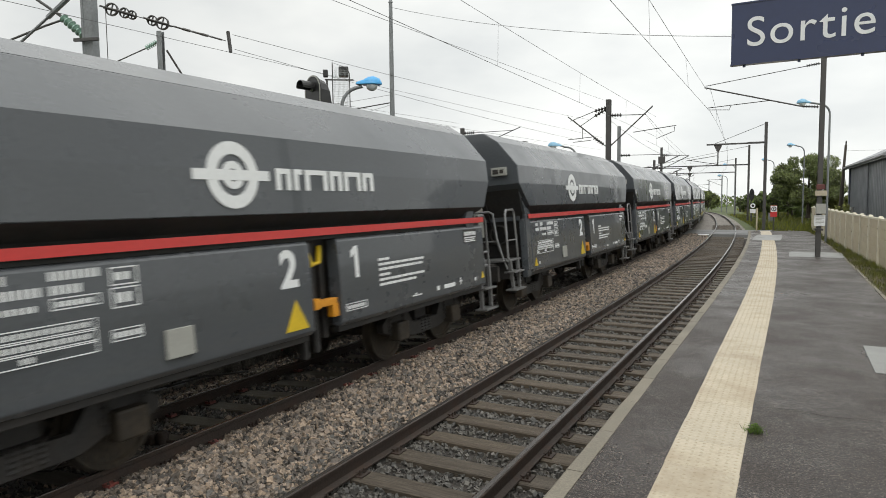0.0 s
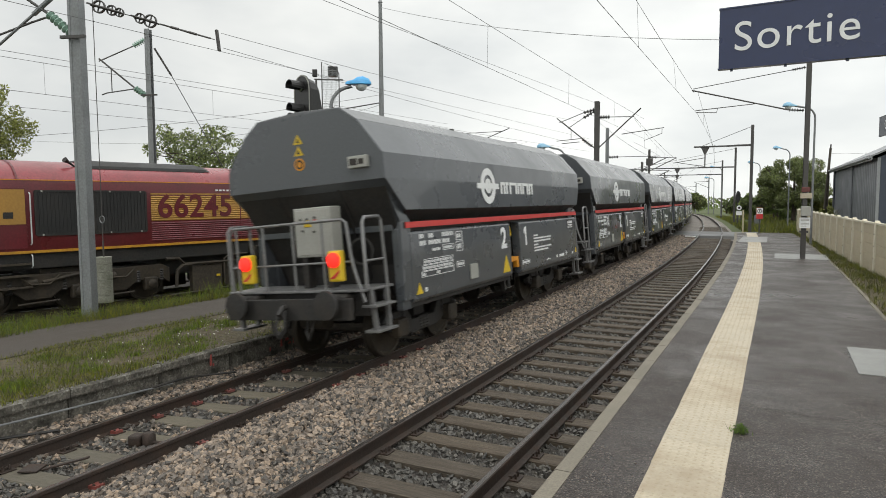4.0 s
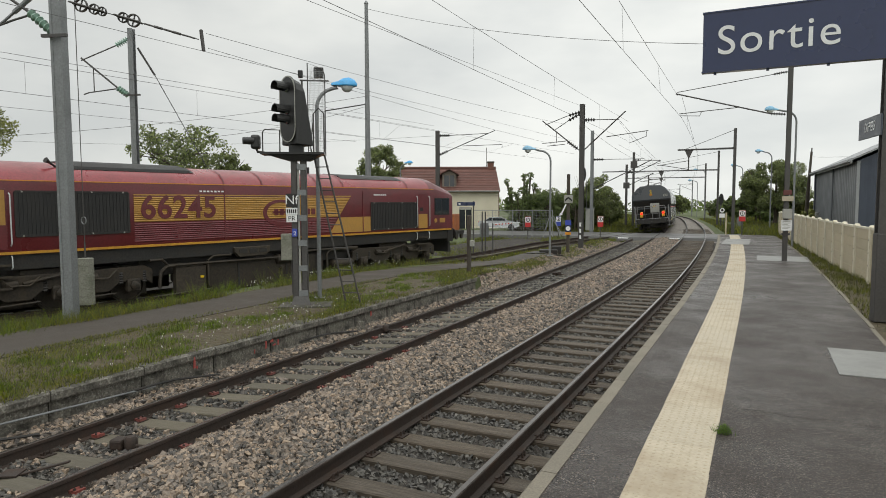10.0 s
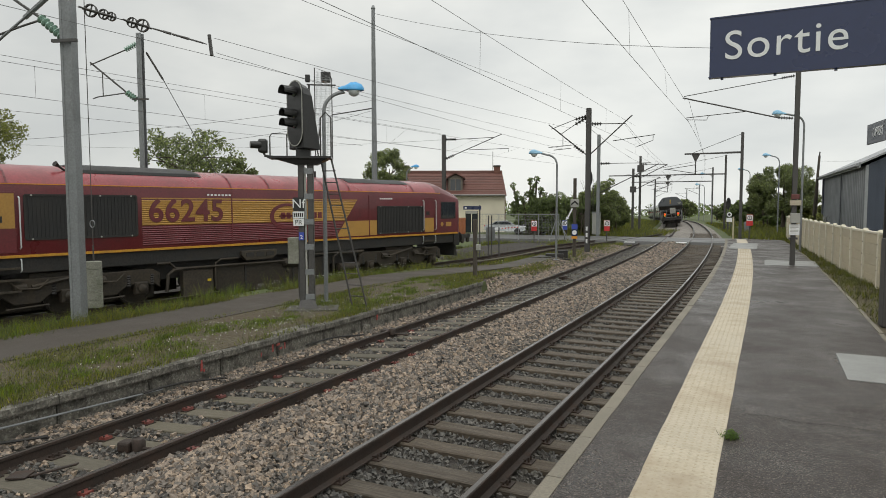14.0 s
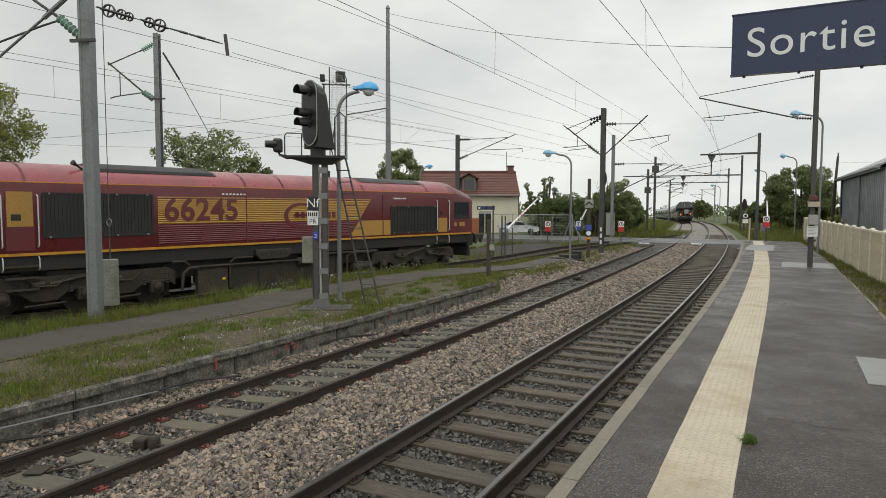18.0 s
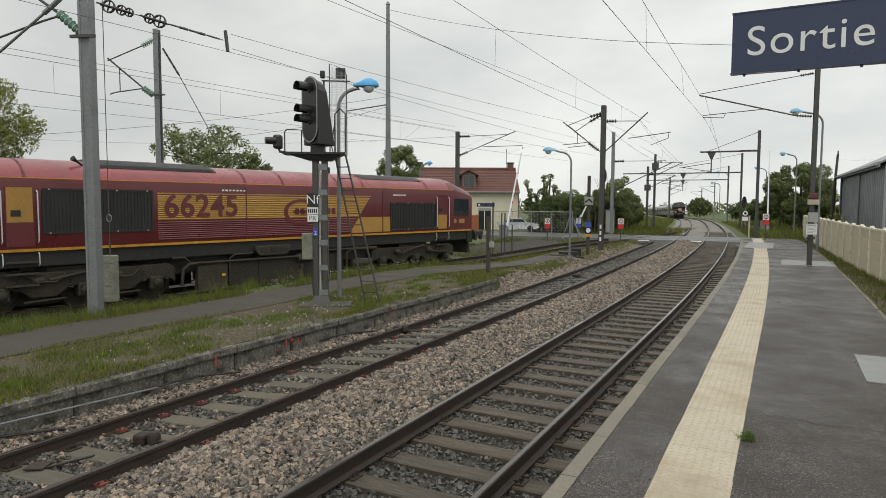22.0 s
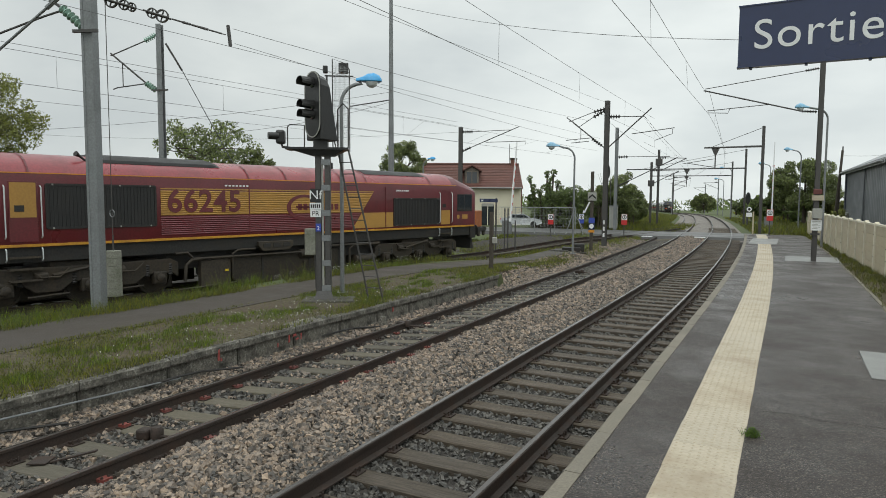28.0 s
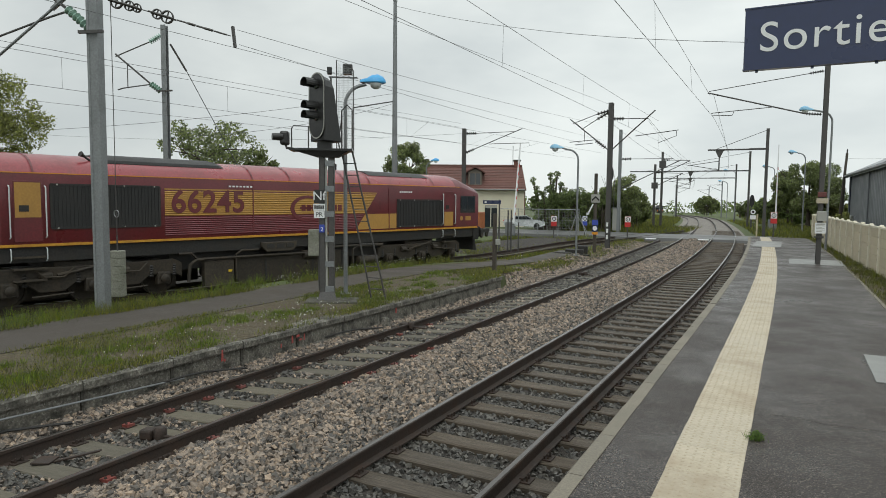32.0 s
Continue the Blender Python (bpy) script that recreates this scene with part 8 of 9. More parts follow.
def build_car(m, label):
    t = thing("parked_car", label, "car", m)
    # local x is the car's length
    side = [(-2.15, 0.45), (-2.2, 0.75), (-2.1, 0.95), (-1.55, 1.0), (-0.95, 1.38), (0.35, 1.42), (1.05, 1.0), (1.95, 0.86), (2.2, 0.7), (2.2, 0.42), (1.9, 0.28), (-1.9, 0.28)]
    part("body", Geo().loft([[(x * 0.98, -0.80, z) for x, z in side], [(x, -0.84, z * 0.98) for x, z in side], [(x, 0.84, z * 0.98) for x, z in side], [(x * 0.98, 0.80, z) for x, z in side]]), M_CARPAINT, t, "silver white car body", bevel=0.05)
    glass = [(-1.40, 1.02), (-0.92, 1.33), (0.30, 1.36), (0.92, 1.02)]
    for sy in (-1, 1):
        part("side_window", Geo().loft([[(x, sy * 0.835, z) for x, z in glass], [(x, sy * 0.86, z) for x, z in glass]]), M_GLASS, t)
        for x in (-1.35, 1.35):
            w = part("wheel", Geo().lathe([(0.18, -0.1), (0.30, -0.1), (0.32, -0.06), (0.32, 0.06), (0.30, 0.1), (0.18, 0.1)], pose(x, sy * 0.78, 0.32, 90, 0, 0), 20), M_TYRE, t, smooth=40)
            part("rim", Geo().lathe([(0.02, 0), (0.19, 0.01), (0.19, 0.03)], pose(x, sy * 0.88, 0.32, 90 * sy, 0, 0), 16), M_GALV, w, smooth=40)
        part("headlamp", Geo().box(2.02, sy * 0.62 - 0.16, 0.66, 2.21, sy * 0.62 + 0.16, 0.80), M_BOWL, t, bevel=0.03)
        part("tail_lamp", Geo().box(-2.2, sy * 0.66 - 0.12, 0.75, -2.1, sy * 0.66 + 0.12, 0.92), M_REDSIGN, t, bevel=0.02)
        part("mirror", Geo().box(0.75, sy * 0.92 - 0.08, 1.0, 0.88, sy * 0.92 + 0.08, 1.12), M_CARPAINT, t, bevel=0.03)
    part("windscreen", Geo().loft([[(0.36, -0.7, 1.38), (0.36, 0.7, 1.38), (1.02, 0.74, 1.03), (1.02, -0.74, 1.03)], [(0.40, -0.7, 1.40), (0.40, 0.7, 1.40), (1.06, 0.74, 1.05), (1.06, -0.74, 1.05)]]), M_GLASS, t)
    part("bumper", Geo().box(2.12, -0.78, 0.36, 2.27, 0.78, 0.58), M_CARPAINT, t, bevel=0.04)
    return t


build_car(pose(-21.8, 56.1, 0.02, 0, 0, 22) @ Matrix.Scale(0.85, 4), "silver white saloon car waiting at the crossing")
build_car(pose(-20.3, 59.3, 0.02, 0, 0, 22) @ Matrix.Scale(0.85, 4), "pale grey car behind the saloon on the road")


def build_yard():
    t = thing("track_machine", "orange yellow track machine parked behind the locomotive", "rail vehicle", pose(-19.6, 41.2, 0.0, 0, 0, 10))
    part("cab", Geo().box(-0.45, -0.8, 0.6, 0.45, 0.8, 1.75), M_RUSTORANGE, t, "faded orange cab", bevel=0.05)
    part("window", Geo().box(-0.3, -0.83, 1.15, 0.1, -0.79, 1.6), M_GLASS, t)
    part("chassis", Geo().box(-0.7, -1.1, 0.35, 0.7, 1.1, 0.6), M_BLACK, t)
    for y in (-0.7, 0.7):
        for x in (-0.6, 0.6):
            part("wheel", Geo().lathe([(0.1, -0.06), (0.33, -0.06), (0.33, 0.06), (0.1, 0.06)], pose(x, y, 0.33, 0, 90, 0), 16), M_DIRTY, t, smooth=40)
    # wire mesh fence panels along the road
    f = thing("mesh_fence", "grey wire mesh fence panels along the road", "fence")
    a, b = Vector((-20.0, 46.2, 0)), Vector((-13.9, 46.9, 0))
    n = 4
    for k in range(n + 1):
        p = a.lerp(b, k / n)
        bar("post", f, [p, p + Vector((0, 0, 2.0))], 0.03, M_MESH)
    for k in range(n):
        p, q = a.lerp(b, k / n), a.lerp(b, (k + 1) / n)
        bar("rail", f, [p + Vector((0, 0, 1.95)), q + Vector((0, 0, 1.95))], 0.025, M_MESH)
        g = Geo()
        for j in range(1, 14):
            c = p.lerp(q, j / 14)
            g.tube([c + Vector((0, 0, 0.1)), c + Vector((0, 0, 1.95))], 0.005, 3, False)
        for j in range(9):
            z = Vector((0, 0, 0.15 + j * 0.2))
            g.tube([p + z, q + z], 0.005, 3, False)
        part("mesh_panel", g, M_MESH, f)["kind"] = "stuff"
    # the last panel has come loose and leans
    q = Vector((-14.5, 46.5, 0))
    bar("leaning_post", f, [q, q + Vector((0.55, 0.1, 1.75))], 0.03, M_MESH)
    bar("leaning_post", f, [q + Vector((1.25, 0.2, 0)), q + Vector((0.75, 0.2, 1.55))], 0.03, M_MESH)
    bar("rail", f, [q + Vector((0.5, 0.1, 1.6)), q + Vector((1.3, 0.2, 0.35))], 0.02, M_MESH)
    # small concrete structures in the grass past the locomotive
    for x, y, s in ((-11.9, 30.2, 0.14), (-10.9, 32.0, 0.12)):
        whole("point_lever_box", Geo().loft([[(-s, -s, 0), (s, -s, 0), (s, s, 0), (-s, s, 0)], [(-s * 0.7, -s * 0.7, 0.14), (s * 0.7, -s * 0.7, 0.14), (s * 0.7, s * 0.7, 0.14), (-s * 0.7, s * 0.7, 0.14)]]), M_FENCEPOST, "small white lineside marker block in the grass", "marker block", pose(x, y, -0.28, 0, 0, 20), bevel=0.02)

    # a weathered timber pole behind the shed
    p = thing("utility_pole", "leaning brown timber pole with a wire, behind the shed", "pole", pose(3.2, 60.0, 0.0, 0, 3, 0))
    part("shaft", Geo().tube([(0, 0, 0), (0, 0, 6.55)], [0.13, 0.09], 10), M_TIMBER, p, smooth=40)
    part("insulator_peg", Geo().tube([(0, 0, 6.5), (0, 0, 6.85)], 0.05, 7), M_BROWNINS, p, smooth=40)
    part("brace", Geo().tube([(0.2, 0, 0), (0.05, 0, 4.4)], 0.075, 8), M_TIMBER, p, smooth=40)


build_yard()


def track_bits():
    """Detectors, rods and cables beside the far track."""
    for x, y, k, turn in ((-6.47, 4.85, 1.0, 15), (-7.35, 11.9, 1.1, 5), (-6.95, 24.0, 1.2, 0)):
        t = thing("track_detector", "rusty black track detector box beside the rail", "track detector", pose(x, y, -0.235, 0, 0, turn))
        part("box", Geo().box(-0.10 * k, -0.08, 0, 0.06 * k, 0.08, 0.13), M_RAIL, t, bevel=0.03)
        part("lid", Geo().lathe([(0.075, 0), (0.075, 0.10), (0.05, 0.13)], pose(0.12 * k, 0.02, 0.02), 12), M_RAIL, t, smooth=40)
        part("rod", Geo().tube([(0.15, 0, 0.05), (0.5, 0.06, 0.03)], 0.018, 7), M_RAIL, t, smooth=40)
    lever = thing("point_lever", "rusty flat steel lever lying against the rail", "lever", pose(-6.62, 4.05, -0.20, 0, 0, 30))
    part("blade", Geo().box(-0.30, -0.025, 0.0, 0.28, 0.025, 0.02, pose(0, 0, 0, 0, -14, 0)), M_RAIL, lever, bevel=0.005)
    part("pad", Geo().box(-0.42, -0.10, -0.04, -0.22, 0.10, -0.02), M_RAIL, lever, bevel=0.005)
    whole("concrete_stub", Geo().loft([[(-0.09, -0.07, 0), (0.09, -0.07, 0), (0.09, 0.07, 0), (-0.09, 0.07, 0)], [(-0.08, -0.06, 0.24), (0.08, -0.06, 0.24), (0.08, 0.06, 0.22), (-0.08, 0.06, 0.22)]]), M_WALL, "stained concrete stub beside the far rail", "marker block", pose(-7.84, 11.9, -0.27, 0, 0, 8), bevel=0.02)
    for s, z in ((3.6, -0.13), (6.5, -0.10), (10.5, -0.12)):
        whole("cable", Geo().tube([tuple(along(s - 0.5, T2 - 1.6, z - 0.06)), tuple(along(s, T2 - 1.35, z + 0.02)), tuple(along(s + 0.5, T2 - 1.5, z - 0.05)), tuple(along(s + 1.1, T2 - 1.2, z - 0.08))], 0.018, 7), M_BLACK, "black cable in the ballast by the wall", "cable", smooth=40)
    g = [tuple(along(s, -4.93, -0.026 - 0.05 * (s - 4.14))) for s in steps(2.6, 6.6, 0.4)]
    whole("wall_conduit", Geo().tube(g, 0.014, 7), M_GALV, "thin grey rod clipped to the wall", "conduit", smooth=40)
    for y, z, w, h in ((7.38, 0.03, 0.022, 0.19), (7.43, -0.06, 0.015, 0.05), (9.05, -0.02, 0.02, 0.14), (9.2, 0.02, 0.05, 0.05), (9.27, -0.06, 0.04, 0.04), (9.38, -0.03, 0.015, 0.12), (8.75, -0.08, 0.012, 0.08), (12.6, 0.0, 0.03, 0.12)):
        whole("paint_mark", Geo().loft([[(-0.004, -w, -h / 2), (-0.004, w, -h / 2 + 0.01), (-0.004, w * 0.6, h / 2), (-0.004, -w * 0.8, h / 2 - 0.01)], [(0.008, -w, -h / 2), (0.008, w, -h / 2 + 0.01), (0.008, w * 0.6, h / 2), (0.008, -w * 0.8, h / 2 - 0.01)]]), M_REDMARK, "dab of faded red paint on the wall", "paint mark", pose(-8.028, y, z))
    for s, o in ((47.4, -1.2), (46.8, -4.6)):
        whole("crossing_block", Geo().box(-0.35, -0.2, 0, 0.35, 0.2, 0.05), M_WHITE, "white painted block between the rails", "marker block", on_line(s, o, 0.0), bevel=0.01)


track_bits()

# ---- trees, bushes, grass ----
# leaf greens are raised to carry the mist's paleness in their colour
M_LEAF = stuff_mat("green_leaves", (0.185, 0.225, 0.095), 0.55, grain=2, vary=0.3, bump=0, thin=0.5, island=0.5, alt=(0.25, 0.285, 0.125))
M_LEAFLIGHT = stuff_mat("light_willow_leaves", (0.235, 0.25, 0.085), 0.55, grain=2, vary=0.25, bump=0, thin=0.5, island=0.4)
M_LEAFDARK = stuff_mat("dark_hedge_leaves", (0.15, 0.19, 0.075), 0.6, grain=2, vary=0.3, bump=0, thin=0.5, island=0.5)
M_BARK = stuff_mat("grey_brown_bark", (0.075, 0.06, 0.045), 0.9, grain=14, vary=0.35, bump=0.6, stretch=(3, 3, 0.7))
M_WEED = stuff_mat("bright_green_weed", (0.105, 0.17, 0.032), 0.6, grain=5, vary=0.25, bump=0, thin=0.3, island=0.6)
M_TUFT = stuff_mat("fresh_green_grass", (0.115, 0.155, 0.024), 0.55, grain=5, vary=0.3, bump=0, thin=0.35, island=0.5)
M_FLOWER = stuff_mat("white_flower", (0.75, 0.75, 0.70), 0.7, grain=5, vary=0.05, bump=0)


def flat_mesh(name, v, per, material):
    """A mesh of loose polygons with per corners each."""
    n = len(v) // per
    me = bpy.data.meshes.new(name)
    me.vertices.add(n * per)
    me.vertices.foreach_set("co", np.asarray(v, dtype=np.float32).reshape(-1))
    me.loops.add(n * per)
    me.loops.foreach_set("vertex_index", np.arange(n * per))
    me.polygons.add(n)
    me.polygons.foreach_set("loop_start", np.arange(0, n * per, per))
    me.update(calc_edges=True)
    me.materials.append(material)
    return me


def leaf_cloud(rng, clumps, count, size):
    """Leaves round clump centres (x, y, z, radius): folded diamonds with a random lie."""
    c = np.array(clumps)
    pick = rng.choice(len(c), count, p=c[:, 3] ** 2 / np.sum(c[:, 3] ** 2))
    d = rng.normal(size=(count, 3))
    d /= np.linalg.norm(d, axis=1)[:, None]
    r = c[pick, 3] * rng.uniform(0.35, 1.08, count) ** 0.6
    p = c[pick, :3] + d * r[:, None] * np.array([1, 1, 0.85])
    a = rng.normal(size=(count, 3))
    a /= np.linalg.norm(a, axis=1)[:, None]
    b = np.cross(a, rng.normal(size=(count, 3)))
    b /= np.linalg.norm(b, axis=1)[:, None]
    s = size * rng.uniform(0.6, 1.4, (count, 1))
    return np.stack([p - a * s, p + b * s * 0.45, p + a * s, p - b * s * 0.45], 1).reshape(-1, 3)


def tree(label, base, tall, crown, leaves, size, material, seed, trunk_r=0.16, stems=1, group="", name="tree"):
    """Trunk, limbs and a crown of leaf clumps. crown: (rx, ry, z0, z1)."""
    rng = np.random.default_rng(seed)
    t = thing(name, label, "tree" if name == "tree" else "bush", pose(*base), group)
    rx, ry, z0, z1 = crown
    clumps, g = [], Geo()
    top = Vector((rng.uniform(-0.2, 0.2), rng.uniform(-0.2, 0.2), z0 + (z1 - z0) * 0.6))
    for k in range(stems):
        off = Vector((rng.uniform(-rx, rx) * 0.6, rng.uniform(-ry, ry) * 0.6, 0)) if stems > 1 else Vector((0, 0, 0))
        g.tube([off, off + Vector((0.05, 0.02, z0 * 0.6)), off + Vector((top.x, top.y, top.z * 0.7)), off + top], [trunk_r, trunk_r * 0.8, trunk_r * 0.5, trunk_r * 0.2], 8)
        for j in range(7):
            a, u = rng.uniform(0, 6.28), rng.uniform(0.25, 0.8)
            q = off + Vector((0, 0, z0 * 0.8 + (top.z - z0 * 0.8) * u))
            e = off * 0.4 + Vector((math.cos(a) * rx * 0.75, math.sin(a) * ry * 0.75, z0 + (z1 - z0) * rng.uniform(0.3, 0.95)))
            g.tube([q, q.lerp(e, 0.5) + Vector((0, 0, 0.15)), e], [trunk_r * 0.4, trunk_r * 0.25, trunk_r * 0.08], 5)
    for j in range(34 + int(rx * 16)):
        d = rng.normal(size=3)
        d /= np.linalg.norm(d)
        u = rng.uniform(0.25, 1.0) ** 0.5
        cz = (z0 + z1) / 2
        x, y, z = d[0] * rx * u * 0.86, d[1] * ry * u * 0.86, cz + d[2] * (z1 - z0) / 2 * u * 0.88
        clumps.append((x, y, z, rng.uniform(0.09, 0.25) * min(rx, (z1 - z0) * 0.6)))
    part("trunk", g, M_BARK, t, smooth=40)
    part("crown", flat_mesh("crown", leaf_cloud(rng, clumps, leaves, size), 4, material), None, t)["kind"] = "stuff"
    return t


tree("broad leafy tree behind the platform lamps", (1.2, 66.6, 0.6), 6.5, (3.3, 3.0, 0.6, 5.9), 44000, 0.085, M_LEAF, 1, 0.22)
tree("leafy bush beside the broad tree", (-1.4, 72.0, 0.8), 3.0, (2.6, 2.4, 0.0, 2.4), 7000, 0.18, M_LEAFDARK, 2, 0.1, 2, name="bush")
tree("leafy tree behind the locomotive", (-25.4, 22.8, 0.0), 6.5, (3.0, 2.4, 3.2, 6.6), 6000, 0.085, M_LEAF, 3, 0.14)
tree("small leafy tree behind the locomotive", (-23.2, 23.9, 0.0), 5, (1.1, 1.1, 3.0, 5.0), 2000, 0.09, M_LEAF, 33, 0.08)
tree("pale drooping willow past the sidings", (-27.0, 13.4, 0.0), 8, (2.3, 2.4, 3.0, 7.7), 22000, 0.055, M_LEAFLIGHT, 4, 0.16)
tree("small round tree behind the house yard", (-31.7, 51.7, 0.0), 7.9, (2.5, 2.2, 3.2, 7.9), 13000, 0.10, M_LEAF, 5, 0.15)
tree("broad bush far along the curve", (-15.2, 139.5, 0.0), 4, (2.6, 2.6, 0.2, 4.0), 6000, 0.26, M_LEAF, 6, 0.1, 3, name="bush")
for k, (x, y, rx, ry, top, mat) in enumerate(((-17.7, 57.6, 2.5, 1.9, 3.9, M_LEAFDARK), (-15.4, 58.4, 2.4, 1.7, 3.7, M_LEAFDARK), (-14.8, 59.4, 2.0, 1.7, 4.3, M_LEAF), (-13.8, 60.5, 2.1, 2.0, 5.4, M_LEAF), (-14.0, 65.0, 1.6, 2.0, 4.4, M_LEAF), (-14.8, 71.0, 1.8, 2.2, 3.2, M_LEAF),
                                                 (-15.2, 64.5, 2.1, 2.2, 3.9, M_LEAF), (-16.0, 69.0, 2.2, 2.4, 3.4, M_LEAFDARK), (-20.6, 63.0, 2.8, 2.5, 3.5, M_LEAFDARK), (-19.6, 60.4, 2.2, 1.8, 3.6, M_LEAFDARK))):
    tree("dense leafy bush beside the road", (x, y, 0.0), top, (rx, ry, 0.1, top), 11000, 0.09, mat, 20 + k, 0.08, 3, "roadside bushes", "bush")
for k, (x, y, top) in enumerate(((0.5, 78.0, 3.0), (-2.6, 86.0, 3.0), (3.4, 68.0, 2.9), (-5.2, 100.0, 3.0))):
    tree("dense green bush past the platform", (x, y, 0.6), top, (2.4, 2.4, -0.2, top - 0.6), 6000, 0.17, M_LEAFLIGHT if k == 2 else M_LEAFDARK, 40 + k, 0.08, 3, "bushes past the platform", "bush")

tree("low bright green bush between the fence and the shed", (2.9, 48.5, 0.3), 1.9, (0.8, 1.7, 0.0, 1.75), 4500, 0.08, M_LEAFLIGHT, 61, 0.05, 3, name="bush")


def pollards():
    """Knobbly pollarded trees by the house."""
    t = thing("pollarded_tree", "pollarded tree with leafy knobs beside the house", "tree", pose(-19.9, 57.7, -0.36) @ Matrix.Scale(1.14, 4))
    rng = np.random.default_rng(50)
    g, clumps = Geo(), []
    for x, z in ((-1.5, 4.3), (-1.2, 3.6), (0.0, 4.7), (0.25, 4.2), (0.55, 4.75), (0.9, 3.9), (1.2, 3.5), (1.7, 3.3), (-0.6, 3.2)):
        g.tube([(x * 0.5, 0, 0), (x * 0.7, 0.1, z * 0.5), (x, 0.1, z)], [0.12, 0.09, 0.06], 6)
        clumps += [(x, 0.1, z, 0.26), (x + rng.uniform(-0.1, 0.1), 0.1, z - 0.3, 0.16)]
        clumps += [(x * 0.85 + rng.uniform(-0.3, 0.3), 0.1 + rng.uniform(-0.4, 0.2), z * u, rng.uniform(0.3, 0.45)) for u in (0.25, 0.45, 0.62, 0.75)]
    part("trunk", g, M_BARK, t, smooth=40)
    part("crown", flat_mesh("crown", leaf_cloud(rng, clumps, 8000, 0.09), 4, M_LEAFDARK), None, t)["kind"] = "stuff"


pollards()


def far_woods():
    """The hazy belt of trees and fields at the horizon."""
    rng = np.random.default_rng(60)
    cl = []
    for k in range(260):
        a = rng.uniform(-1.25, 0.75)
        r = rng.uniform(280, 420)
        cl.append((-math.sin(a) * r * 1.0, math.cos(a) * r, -3.5 + rng.uniform(0, 3.0), rng.uniform(3, 7)))
    me = flat_mesh("far_woods", leaf_cloud(rng, cl, 26000, 0.9), 4, M_LEAFDARK)
    tagged(new("far_woods", me), "distant belt of dark trees on the horizon", "woods", kind="stuff")


far_woods()


def blades(rng, pts, tall, width):
    """Grass blades at ground points, three corners each."""
    n = len(pts)
    a = rng.uniform(0, 6.28, n)
    w = np.stack([np.cos(a), np.sin(a), np.zeros(n)], 1) * (width * rng.uniform(0.6, 1.4, n))[:, None]
    lean = rng.normal(size=(n, 3)) * 0.35
    lean[:, 2] = 1.0
    h = tall * rng.uniform(0.35, 1.3, n)
    return np.stack([pts - w, pts + w, pts + lean * h[:, None]], 1).reshape(-1, 3)


